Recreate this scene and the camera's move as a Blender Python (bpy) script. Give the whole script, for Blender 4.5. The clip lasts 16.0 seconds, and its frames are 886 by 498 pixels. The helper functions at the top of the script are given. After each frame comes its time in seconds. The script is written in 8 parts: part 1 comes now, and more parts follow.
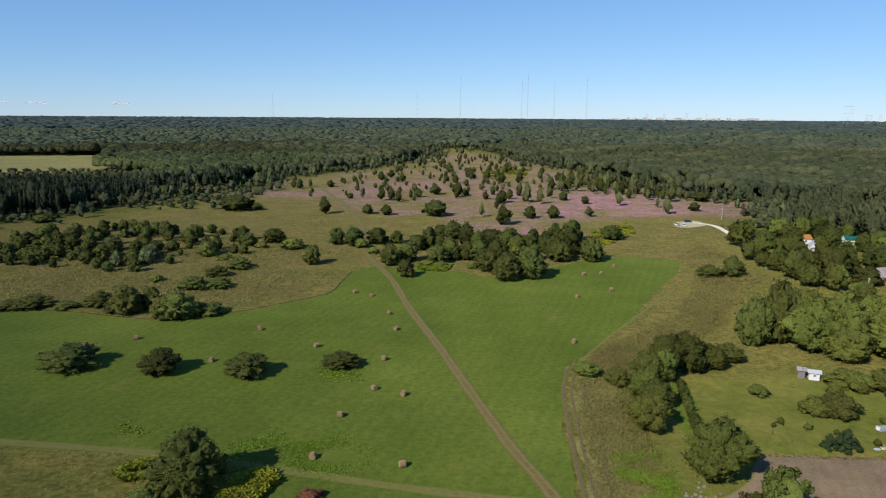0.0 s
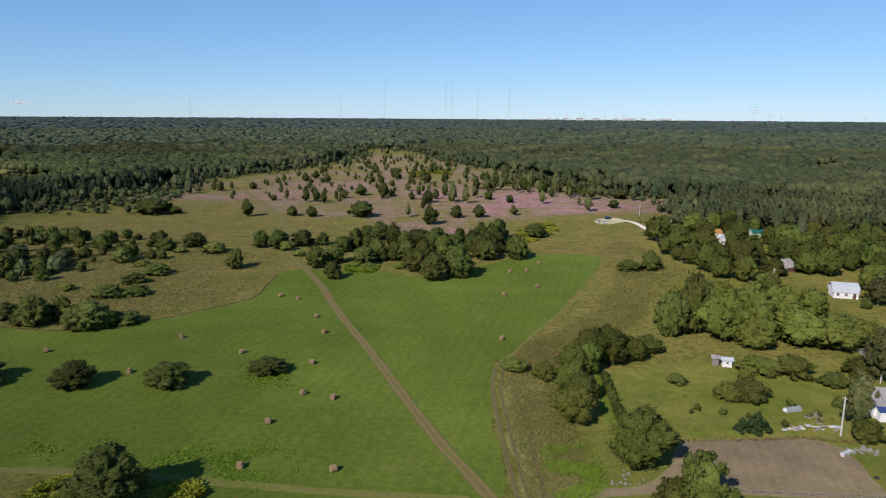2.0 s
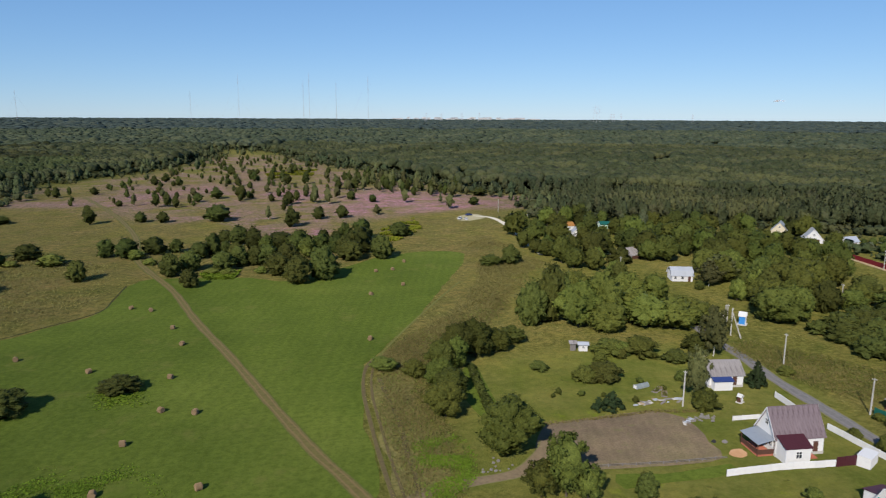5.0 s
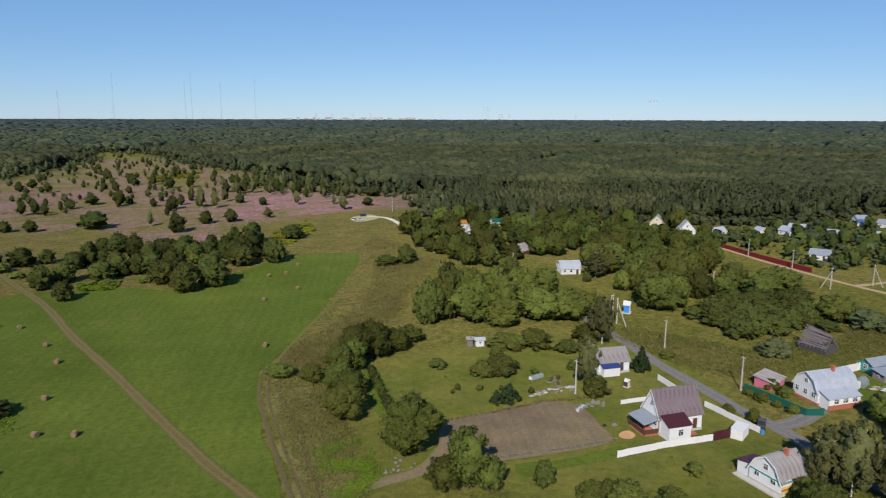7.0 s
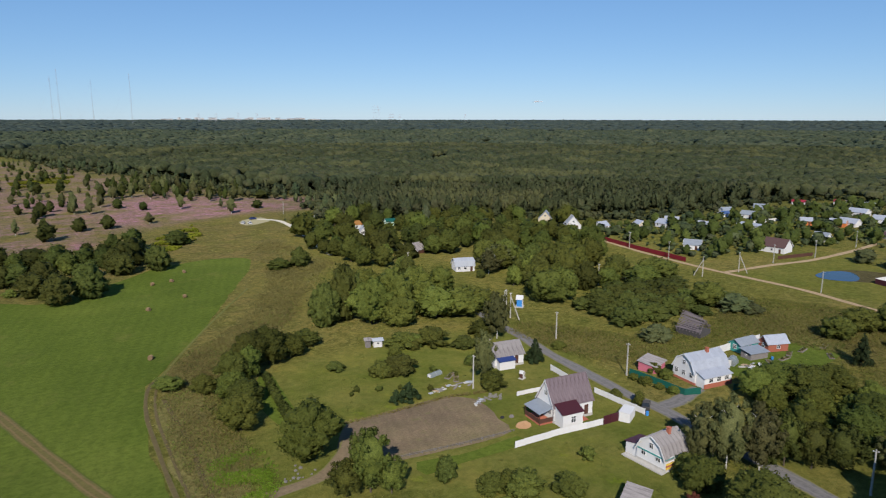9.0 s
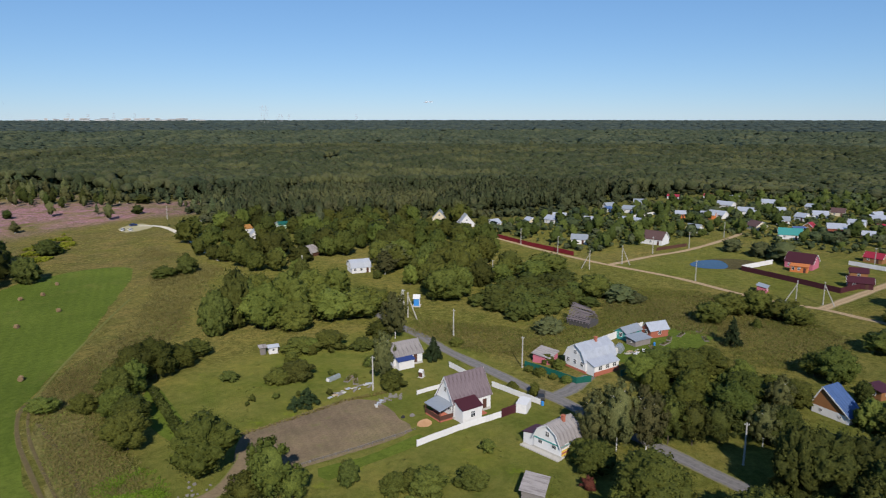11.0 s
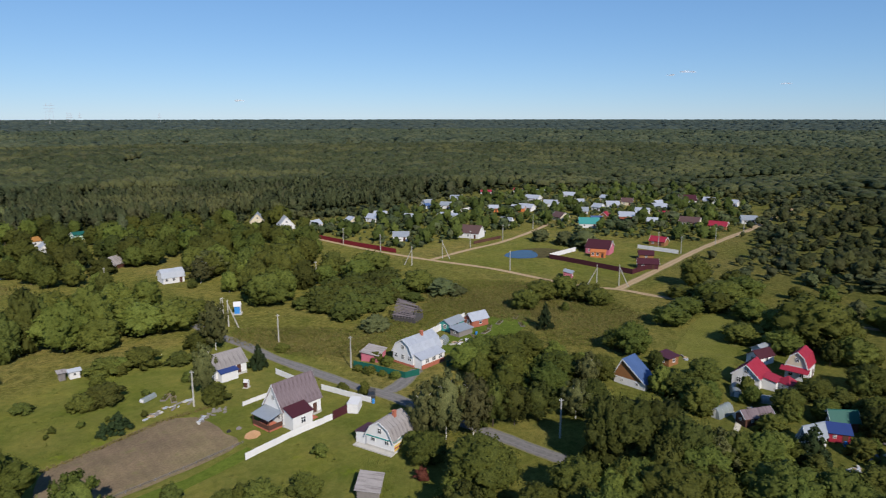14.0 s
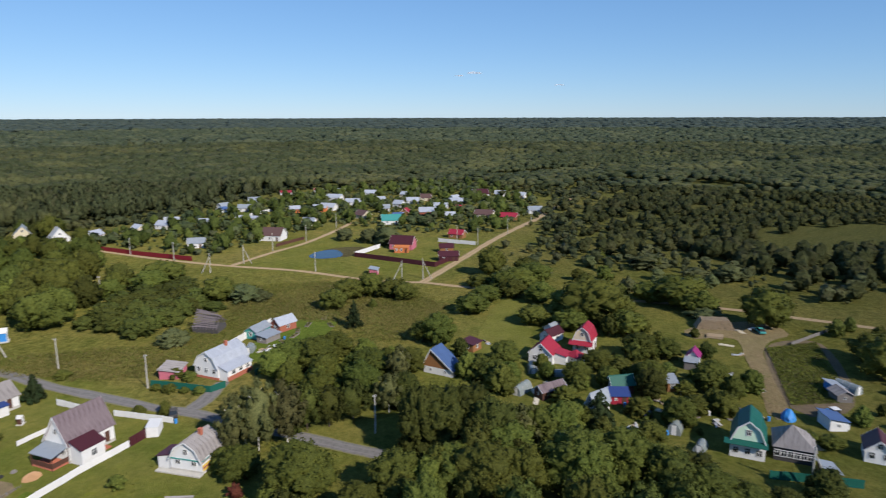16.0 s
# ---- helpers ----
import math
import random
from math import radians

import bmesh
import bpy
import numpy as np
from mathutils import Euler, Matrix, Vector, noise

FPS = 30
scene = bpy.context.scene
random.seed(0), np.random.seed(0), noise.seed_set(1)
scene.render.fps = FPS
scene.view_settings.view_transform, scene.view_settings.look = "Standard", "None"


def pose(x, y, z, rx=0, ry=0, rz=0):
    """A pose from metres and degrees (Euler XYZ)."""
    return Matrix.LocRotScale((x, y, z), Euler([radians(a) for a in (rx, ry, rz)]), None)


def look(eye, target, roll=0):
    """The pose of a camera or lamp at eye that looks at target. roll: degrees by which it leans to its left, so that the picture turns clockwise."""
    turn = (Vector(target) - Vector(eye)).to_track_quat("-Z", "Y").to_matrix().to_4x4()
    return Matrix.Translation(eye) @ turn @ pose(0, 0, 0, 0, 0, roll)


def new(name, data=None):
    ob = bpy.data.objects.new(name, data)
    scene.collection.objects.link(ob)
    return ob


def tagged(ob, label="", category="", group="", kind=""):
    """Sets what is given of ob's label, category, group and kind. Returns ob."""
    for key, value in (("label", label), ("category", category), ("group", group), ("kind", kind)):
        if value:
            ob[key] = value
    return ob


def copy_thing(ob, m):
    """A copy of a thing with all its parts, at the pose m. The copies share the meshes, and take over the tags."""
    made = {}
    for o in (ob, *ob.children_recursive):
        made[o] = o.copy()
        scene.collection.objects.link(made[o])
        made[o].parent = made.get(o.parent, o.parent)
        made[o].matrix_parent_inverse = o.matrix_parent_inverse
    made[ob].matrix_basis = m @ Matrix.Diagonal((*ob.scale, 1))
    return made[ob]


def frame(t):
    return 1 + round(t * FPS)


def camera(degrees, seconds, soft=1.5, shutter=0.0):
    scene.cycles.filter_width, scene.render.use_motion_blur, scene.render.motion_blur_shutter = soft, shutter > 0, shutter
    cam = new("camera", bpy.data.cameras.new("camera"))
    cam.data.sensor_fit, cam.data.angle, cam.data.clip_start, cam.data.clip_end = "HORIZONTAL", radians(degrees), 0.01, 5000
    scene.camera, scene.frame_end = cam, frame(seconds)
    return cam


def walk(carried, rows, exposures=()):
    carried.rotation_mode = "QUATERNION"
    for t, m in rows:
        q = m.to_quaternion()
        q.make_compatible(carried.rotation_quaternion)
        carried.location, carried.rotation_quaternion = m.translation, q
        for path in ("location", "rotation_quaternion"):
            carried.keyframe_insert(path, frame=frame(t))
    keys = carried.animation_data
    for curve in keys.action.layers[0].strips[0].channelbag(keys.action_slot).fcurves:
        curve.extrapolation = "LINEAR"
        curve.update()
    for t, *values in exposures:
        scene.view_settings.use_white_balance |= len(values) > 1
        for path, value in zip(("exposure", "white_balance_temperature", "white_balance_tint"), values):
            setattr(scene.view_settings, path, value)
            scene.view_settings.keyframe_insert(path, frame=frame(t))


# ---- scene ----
cam = camera(66.49, 16.0, soft=1.1, shutter=0.5)
EYE = 60.0
# seconds, heading, tilt, lean: the camera hovers in one place and turns
ROWS = [
    (0, 0.00, -11.15, -0.38),
    (0.5, -1.34, -11.14, -0.39),
    (1, -2.88, -11.12, -0.40),
    (1.5, -4.50, -11.11, -0.38),
    (2, -6.27, -11.09, -0.38),
    (2.5, -8.02, -11.08, -0.35),
    (3, -9.82, -11.07, -0.35),
    (3.5, -11.70, -11.07, -0.32),
    (4, -13.69, -11.07, -0.30),
    (6.5, -24.62, -11.04, -0.21),
    (7, -26.91, -11.03, -0.16),
    (7.5, -29.15, -11.04, -0.16),
    (8, -31.43, -11.02, -0.11),
    (8.5, -33.70, -11.02, -0.08),
    (9, -35.97, -11.02, -0.07),
    (11.5, -47.25, -11.00, -0.02),
    (12, -49.56, -11.01, -0.05),
    (12.5, -51.94, -11.01, 0.00),
    (13, -54.58, -11.01, -0.02),
    (13.5, -57.38, -11.03, 0.03),
    (14, -60.17, -11.05, 0.02),
    (14.5, -63.12, -11.07, 0.06),
    (15, -67.55, -11.10, 0.07),
    (15.5, -72.24, -11.14, 0.12),
    (16, -76.92, -11.17, 0.15),
]
walk(cam, [(t, pose(0, 0, EYE, 90 + tilt, 0, heading) @ pose(0, 0, 0, 0, 0, -lean)) for t, heading, tilt, lean in ROWS],
     [(0, -0.10), (2, -0.13), (4, -0.22), (6.5, -0.30), (9, -0.33), (13, -0.30), (15, -0.25), (16, -0.15)])

# ---- light ----
SUN_WAY = 52.0     # degrees from +x in which the shadows fall
SUN_HIGH = 33.0
world = bpy.data.worlds.new("world")
scene.world = world
world.use_nodes = True
wn = world.node_tree.nodes
sky = wn.new("ShaderNodeTexSky")
sky.sky_type = "NISHITA"
sky.sun_disc = False
sky.sun_elevation = radians(SUN_HIGH)
sky.sun_rotation = radians(90 - (SUN_WAY + 180))
sky.altitude, sky.air_density, sky.dust_density, sky.ozone_density = 2000, 1.0, 0.0, 3.0
split, join = wn.new("ShaderNodeSeparateColor"), wn.new("ShaderNodeCombineColor")
world.node_tree.links.new(sky.outputs[0], split.inputs[0])
for k, (power, gain) in enumerate(((0.74, 0.860), (0.64, 1.382), (0.56, 2.201))):
    slope, scale = wn.new("ShaderNodeMath"), wn.new("ShaderNodeMath")
    slope.operation, slope.inputs[1].default_value = "POWER", power
    scale.operation, scale.inputs[1].default_value = "MULTIPLY", gain
    world.node_tree.links.new(split.outputs[k], slope.inputs[0])
    world.node_tree.links.new(slope.outputs[0], scale.inputs[0])
    world.node_tree.links.new(scale.outputs[0], join.inputs[k])
wn["Background"].inputs["Strength"].default_value = 0.136
world.node_tree.links.new(join.outputs[0], wn["Background"].inputs["Color"])
sun = new("sun", bpy.data.lights.new("sun", "SUN"))
sun.data.energy, sun.data.angle, sun.data.color = 5.0, radians(0.5), (1.0, 0.93, 0.85)
a, b = radians(SUN_WAY), radians(SUN_HIGH)
sun.matrix_world = look((0, 0, 0), (math.cos(a) * math.cos(b), math.sin(a) * math.cos(b), -math.sin(b)))
rng = np.random.default_rng(7)


# ---- materials ----
class Nodes:
    """A small helper to write node materials."""

    def __init__(self, name, rough=0.8, metal=0.0, spec=0.3):
        self.mat = bpy.data.materials.new(name)
        self.mat.use_nodes = True
        self.t = self.mat.node_tree
        self.b = self.t.nodes["Principled BSDF"]
        self.b.inputs["Roughness"].default_value = rough
        self.b.inputs["Metallic"].default_value = metal
        self.b.inputs["Specular IOR Level"].default_value = spec
        self.b.inputs["Diffuse Roughness"].default_value = 1.0 if rough > 0.85 else 0.3

    def add(self, kind, **sets):
        n = self.t.nodes.new(kind)
        for k, v in sets.items():
            n.inputs[k.replace("_", " ")].default_value = v
        return n

    def link(self, a, b):
        self.t.links.new(a, b)

    def place(self, space="world"):
        if space == "world":
            return self.t.nodes.new("ShaderNodeNewGeometry").outputs["Position"]
        return self.t.nodes.new("ShaderNodeTexCoord").outputs["UV" if space == "uv" else "Object"]

    def noise(self, scale, detail=4.0, rough=0.6, where=None):
        n = self.add("ShaderNodeTexNoise", Scale=scale, Detail=detail, Roughness=rough)
        self.link(where or self.place(), n.inputs["Vector"])
        return n.outputs["Fac"]

    def ramp(self, fac, stops):
        n = self.t.nodes.new("ShaderNodeValToRGB")
        e = n.color_ramp.elements
        while len(e) < len(stops):
            e.new(0.5)
        for el, (at, col) in zip(e, stops):
            el.position, el.color = at, (*col, 1) if len(col) == 3 else col
        self.link(fac, n.inputs["Fac"])
        return n.outputs["Color"]

    def mix(self, fac, a, b, mode="MIX"):
        n = self.t.nodes.new("ShaderNodeMix")
        n.data_type, n.blend_type = "RGBA", mode
        for s, v in ((n.inputs[0], fac), (n.inputs[6], a), (n.inputs[7], b)):
            if hasattr(v, "is_linked"):
                self.link(v, s)
            elif isinstance(v, (int, float)):
                s.default_value = v
            else:
                s.default_value = (*v, 1)
        return n.outputs[2]

    def math(self, op, a, b=0.0, c=0.0):
        n = self.t.nodes.new("ShaderNodeMath")
        n.operation = op
        for s, v in zip(n.inputs, (a, b, c)):
            if hasattr(v, "is_linked"):
                self.link(v, s)
            else:
                s.default_value = v
        return n.outputs[0]

    def attr(self, name):
        n = self.t.nodes.new("ShaderNodeAttribute")
        n.attribute_name = name
        return n.outputs["Fac"]

    def color(self, socket):
        self.link(socket, self.b.inputs["Base Color"])

    def bump(self, fac, strength=0.4, distance=0.1):
        n = self.add("ShaderNodeBump", Strength=strength, Distance=distance)
        self.link(fac, n.inputs["Height"])
        self.link(n.outputs[0], self.b.inputs["Normal"])


def step(n, fac, lo, hi):
    """0 below lo, 1 above hi."""
    m = n.t.nodes.new("ShaderNodeMapRange")
    m.interpolation_type = "SMOOTHSTEP"
    n.link(fac, m.inputs[0])
    m.inputs[1].default_value, m.inputs[2].default_value = lo, hi
    return m.outputs[0]


def grass_material(name, dark, mid, light, bare=None, big=0.02, tuft=1.3, bump=0.5, lines=0.0, rugged=1.0):
    """Grass: large drifts, tufts and blades, with a bare or dry tone here and there."""
    n = Nodes(name, 0.9, spec=0.05)
    drift = n.noise(big, 5, 0.65)
    fine = n.noise(tuft, 6, 0.75)
    blade = n.noise(6.0, 3, 0.7)
    c = n.ramp(drift, [(0.32, dark), (0.5, mid), (0.68, light)])
    c = n.mix(n.math("MULTIPLY", step(n, fine, 0.42, 0.66), 0.5 * rugged), c, tuple(v * 1.35 for v in light))
    c = n.mix(n.math("MULTIPLY", step(n, fine, 0.52, 0.36), 0.55 * rugged), c, tuple(v * 0.6 for v in dark))
    wide = n.noise(big * 3.7, 4, 0.6)
    c = n.mix(0.55, c, n.ramp(wide, [(0.3, (0.36, 0.38, 0.36)), (0.7, (0.64, 0.61, 0.60))]), "OVERLAY")
    if bare:
        c = n.mix(n.math("MULTIPLY", step(n, n.noise(big * 6, 5, 0.7), 0.55, 0.72), 0.6), c, bare)
    c = n.mix(0.35 * rugged, c, n.ramp(blade, [(0.35, (0.25, 0.25, 0.25)), (0.65, (0.75, 0.75, 0.75))]), "OVERLAY")
    if lines:
        w = n.add("ShaderNodeTexWave", Scale=lines, Distortion=3.0, Detail=2.0)
        w.inputs["Detail Scale"].default_value = 0.15
        turn = n.t.nodes.new("ShaderNodeMapping")
        turn.inputs["Rotation"].default_value = (0, 0, radians(20))
        n.link(n.place(), turn.inputs["Vector"])
        n.link(turn.outputs[0], w.inputs["Vector"])
        c = n.mix(0.07, c, n.ramp(w.outputs["Fac"], [(0.2, (0.3, 0.3, 0.3)), (0.8, (0.7, 0.7, 0.7))]), "OVERLAY")
    n.color(c)
    n.bump(n.math("ADD", fine, n.math("MULTIPLY", blade, 0.4)), bump, 0.35)
    return n.mat


def leaf_material(name, dark, light, autumn=None, stands=()):
    """Leaves: each clump its own tone, each tree its own hue; light passes through."""
    n = Nodes(name, 0.7, spec=0.08)
    g = n.t.nodes.new("ShaderNodeNewGeometry")
    o = n.t.nodes.new("ShaderNodeObjectInfo")
    spray = n.noise(2.2, 6, 0.8)
    tone = n.math("MULTIPLY_ADD", g.outputs["Random Per Island"], 0.45, n.math("MULTIPLY", step(n, spray, 0.3, 0.7), 0.55))
    c = n.ramp(tone, [(0.0, dark), (0.6, tuple((p + q) / 2 for p, q in zip(dark, light))), (1.0, light)])
    c = n.mix(n.math("MULTIPLY", step(n, n.noise(0.05, 3, 0.6), 0.42, 0.64), 0.4), c, tuple(v * 0.75 for v in dark))
    if stands:
        c = n.mix(n.math("MULTIPLY", step(n, n.noise(0.012, 4, 0.6), 0.5, 0.62), 0.75), c, stands[0])
        c = n.mix(n.math("MULTIPLY", step(n, n.noise(0.0063, 4, 0.65), 0.52, 0.66), 0.4), c, stands[1])
        c = n.mix(n.math("MULTIPLY", step(n, n.noise(0.11, 2, 0.5), 0.55, 0.62), 0.45), c, stands[2])
    h = n.t.nodes.new("ShaderNodeHueSaturation")
    n.link(n.math("MULTIPLY_ADD", o.outputs["Random"], 0.036, 0.487), h.inputs["Hue"])
    n.link(n.math("MULTIPLY_ADD", o.outputs["Random"], 0.5, 0.72), h.inputs["Value"])
    n.link(c, h.inputs["Color"])
    c = h.outputs["Color"]
    if autumn:
        c = n.mix(n.math("MULTIPLY", step(n, n.noise(0.8, 3), 0.55, 0.7), 0.6), c, autumn)
    if stands:
        mottle = n.noise(0.55, 4, 0.7)
        c = n.mix(0.4, c, n.ramp(mottle, [(0.3, (0.12, 0.12, 0.12)), (0.7, (0.85, 0.85, 0.85))]), "OVERLAY")
        n.bump(mottle, 0.9, 1.6)
    else:
        c = n.mix(0.45, c, n.ramp(n.noise(4.5, 3, 0.7), [(0.32, (0.2, 0.2, 0.2)), (0.68, (0.8, 0.8, 0.8))]), "OVERLAY")
        n.bump(spray, 0.5, 0.12)
    n.color(c)
    t = n.t.nodes.new("ShaderNodeBsdfTranslucent")
    n.link(c, t.inputs["Color"])
    m = n.t.nodes.new("ShaderNodeMixShader")
    m.inputs[0].default_value = 0.22
    n.link(n.b.outputs[0], m.inputs[1])
    n.link(t.outputs[0], m.inputs[2])
    n.link(m.outputs[0], n.t.nodes["Material Output"].inputs["Surface"])
    return n.mat


def plain_material(name, col, rough=0.8, metal=0.0, stain=0.35, scale=1.2, bump=0.15):
    """Paint, plaster, wood or metal sheet with stains and grain."""
    n = Nodes(name, rough, metal)
    where = n.place()
    a = n.noise(scale, 6, 0.7, where)
    f = n.noise(scale * 14, 3, 0.6, where)
    c = n.mix(n.math("MULTIPLY", step(n, a, 0.45, 0.75), stain), col, tuple(v * 0.55 for v in col))
    c = n.mix(0.18, c, n.ramp(f, [(0.3, (0.2, 0.2, 0.2)), (0.7, (0.8, 0.8, 0.8))]), "OVERLAY")
    o = n.t.nodes.new("ShaderNodeObjectInfo")
    c = n.mix(n.math("MULTIPLY", o.outputs["Random"], 0.16), c, tuple(v * 0.5 for v in col))
    n.color(c)
    n.bump(f, bump, 0.02)
    return n.mat


def streaked_material(name, col, dark, rough=0.6):
    """A weathered roof: stains run down the sheets."""
    n = Nodes(name, rough)
    turn = n.t.nodes.new("ShaderNodeMapping")
    turn.inputs["Scale"].default_value = (1.0, 0.12, 0.12)
    n.link(n.place("object"), turn.inputs["Vector"])
    run = n.noise(2.4, 6, 0.75, turn.outputs[0])
    c = n.mix(step(n, run, 0.42, 0.66), col, dark)
    c = n.mix(n.math("MULTIPLY", step(n, n.noise(0.5, 5, 0.7), 0.5, 0.75), 0.35), c, tuple(v * 1.35 for v in col))
    n.color(c)
    n.bump(run, 0.2, 0.02)
    return n.mat


def ground_material():
    """Rough meadow, with drier, purple-flowering and greener stretches."""
    n = Nodes("meadow", 0.95, spec=0.04)
    drift = n.noise(0.018, 6, 0.7)
    fine = n.noise(0.9, 6, 0.78)
    blade = n.noise(4.0, 4, 0.75)
    c = n.ramp(drift, [(0.3, (0.090, 0.100, 0.019)), (0.48, (0.132, 0.124, 0.030)), (0.62, (0.162, 0.138, 0.042)), (0.75, (0.098, 0.110, 0.022))])
    tan = n.ramp(n.noise(0.06, 5, 0.7), [(0.3, (0.168, 0.128, 0.052)), (0.7, (0.112, 0.100, 0.030))])
    c = n.mix(n.math("MULTIPLY", n.attr("dry"), step(n, n.noise(0.05, 5, 0.7), 0.25, 0.6)), c, tan)
    green = n.ramp(n.noise(0.05, 5, 0.7), [(0.3, (0.104, 0.126, 0.020)), (0.7, (0.164, 0.156, 0.042))])
    c = n.mix(n.attr("lawn"), c, green)
    weed = step(n, n.noise(0.11, 5, 0.75), 0.6, 0.68)
    c = n.mix(n.math("MULTIPLY", weed, n.math("MULTIPLY", n.attr("weed"), 0.8)), c, (0.16, 0.21, 0.012))
    flower = n.ramp(n.noise(0.25, 5, 0.8), [(0.38, (0.150, 0.116, 0.066)), (0.50, (0.205, 0.132, 0.116)), (0.62, (0.295, 0.165, 0.205))])
    band = n.math("MULTIPLY", n.math("MULTIPLY", n.attr("heather"), 0.9), step(n, n.noise(0.022, 6, 0.72), 0.43, 0.55))
    c = n.mix(band, c, flower)
    bloom = n.ramp(n.noise(0.2, 5, 0.8), [(0.35, (0.19, 0.115, 0.085)), (0.52, (0.275, 0.145, 0.175)), (0.66, (0.36, 0.19, 0.28))])
    c = n.mix(n.math("MULTIPLY", n.attr("bloom"), step(n, n.noise(0.035, 5, 0.7), 0.38, 0.52)), c, bloom)
    brown = n.ramp(n.noise(0.12, 5, 0.8), [(0.3, (0.150, 0.118, 0.062)), (0.7, (0.205, 0.160, 0.085))])
    c = n.mix(n.math("MULTIPLY", n.attr("heather"), n.math("MULTIPLY", step(n, n.noise(0.03, 5, 0.7), 0.50, 0.60), 0.6)), c, brown)
    patch = n.ramp(n.noise(0.085, 6, 0.75), [(0.30, (0.28, 0.36, 0.26)), (0.5, (0.5, 0.5, 0.47)), (0.70, (0.70, 0.62, 0.58))])
    c = n.mix(0.8, c, patch, "OVERLAY")
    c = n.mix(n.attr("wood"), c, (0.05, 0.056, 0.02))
    tuft = n.noise(0.42, 5, 0.75)
    calm = n.math("SUBTRACT", 1.0, n.math("MULTIPLY", n.attr("lawn"), 0.65))
    c = n.mix(n.math("MULTIPLY", calm, 0.75), c, n.ramp(tuft, [(0.34, (0.22, 0.26, 0.2)), (0.5, (0.5, 0.5, 0.5)), (0.66, (0.80, 0.76, 0.78))]), "OVERLAY")
    c = n.mix(n.math("MULTIPLY", step(n, fine, 0.48, 0.66), n.math("MULTIPLY", calm, 0.5)), c, (0.215, 0.195, 0.06))
    c = n.mix(n.math("MULTIPLY", step(n, fine, 0.52, 0.36), n.math("MULTIPLY", calm, 0.55)), c, (0.055, 0.062, 0.013))
    c = n.mix(n.math("MULTIPLY", calm, 0.5), c, n.ramp(blade, [(0.33, (0.22, 0.22, 0.22)), (0.67, (0.78, 0.78, 0.78))]), "OVERLAY")
    n.color(c)
    n.bump(n.math("ADD", fine, n.math("MULTIPLY", blade, 0.5)), 0.8, 0.6)
    return n.mat


def road_material(name, col, wheel, verge, ruts=True):
    """A road whose UV runs across (x, 0 to 1) and along (y, metres)."""
    n = Nodes(name, 0.9, spec=0.2)
    uv = n.place("uv")
    s = n.t.nodes.new("ShaderNodeSeparateXYZ")
    n.link(uv, s.inputs[0])
    away = n.math("ABSOLUTE", n.math("SUBTRACT", s.outputs[0], 0.5))
    rough = n.noise(1.1, 5, 0.7)
    slow = n.noise(0.22, 4, 0.6)
    away = n.math("ADD", away, n.math("MULTIPLY", n.math("SUBTRACT", slow, 0.5), 0.16))
    c = n.ramp(rough, [(0.3, tuple(v * 0.75 for v in col)), (0.7, tuple(v * 1.2 for v in col))])
    if ruts:
        rut = n.math("SUBTRACT", 1.0, n.math("MULTIPLY", n.math("ABSOLUTE", n.math("SUBTRACT", away, 0.22)), 9.0))
        c = n.mix(step(n, n.math("ADD", rut, n.math("MULTIPLY", n.math("SUBTRACT", rough, 0.5), 1.6)), 0.1, 0.8), c, wheel)
    edge = step(n, n.math("ADD", away, n.math("MULTIPLY", n.math("SUBTRACT", rough, 0.5), 0.22)), 0.38, 0.46)
    c = n.mix(edge, c, verge)
    n.color(c)
    n.bump(rough, 0.5, 0.1)
    return n.mat


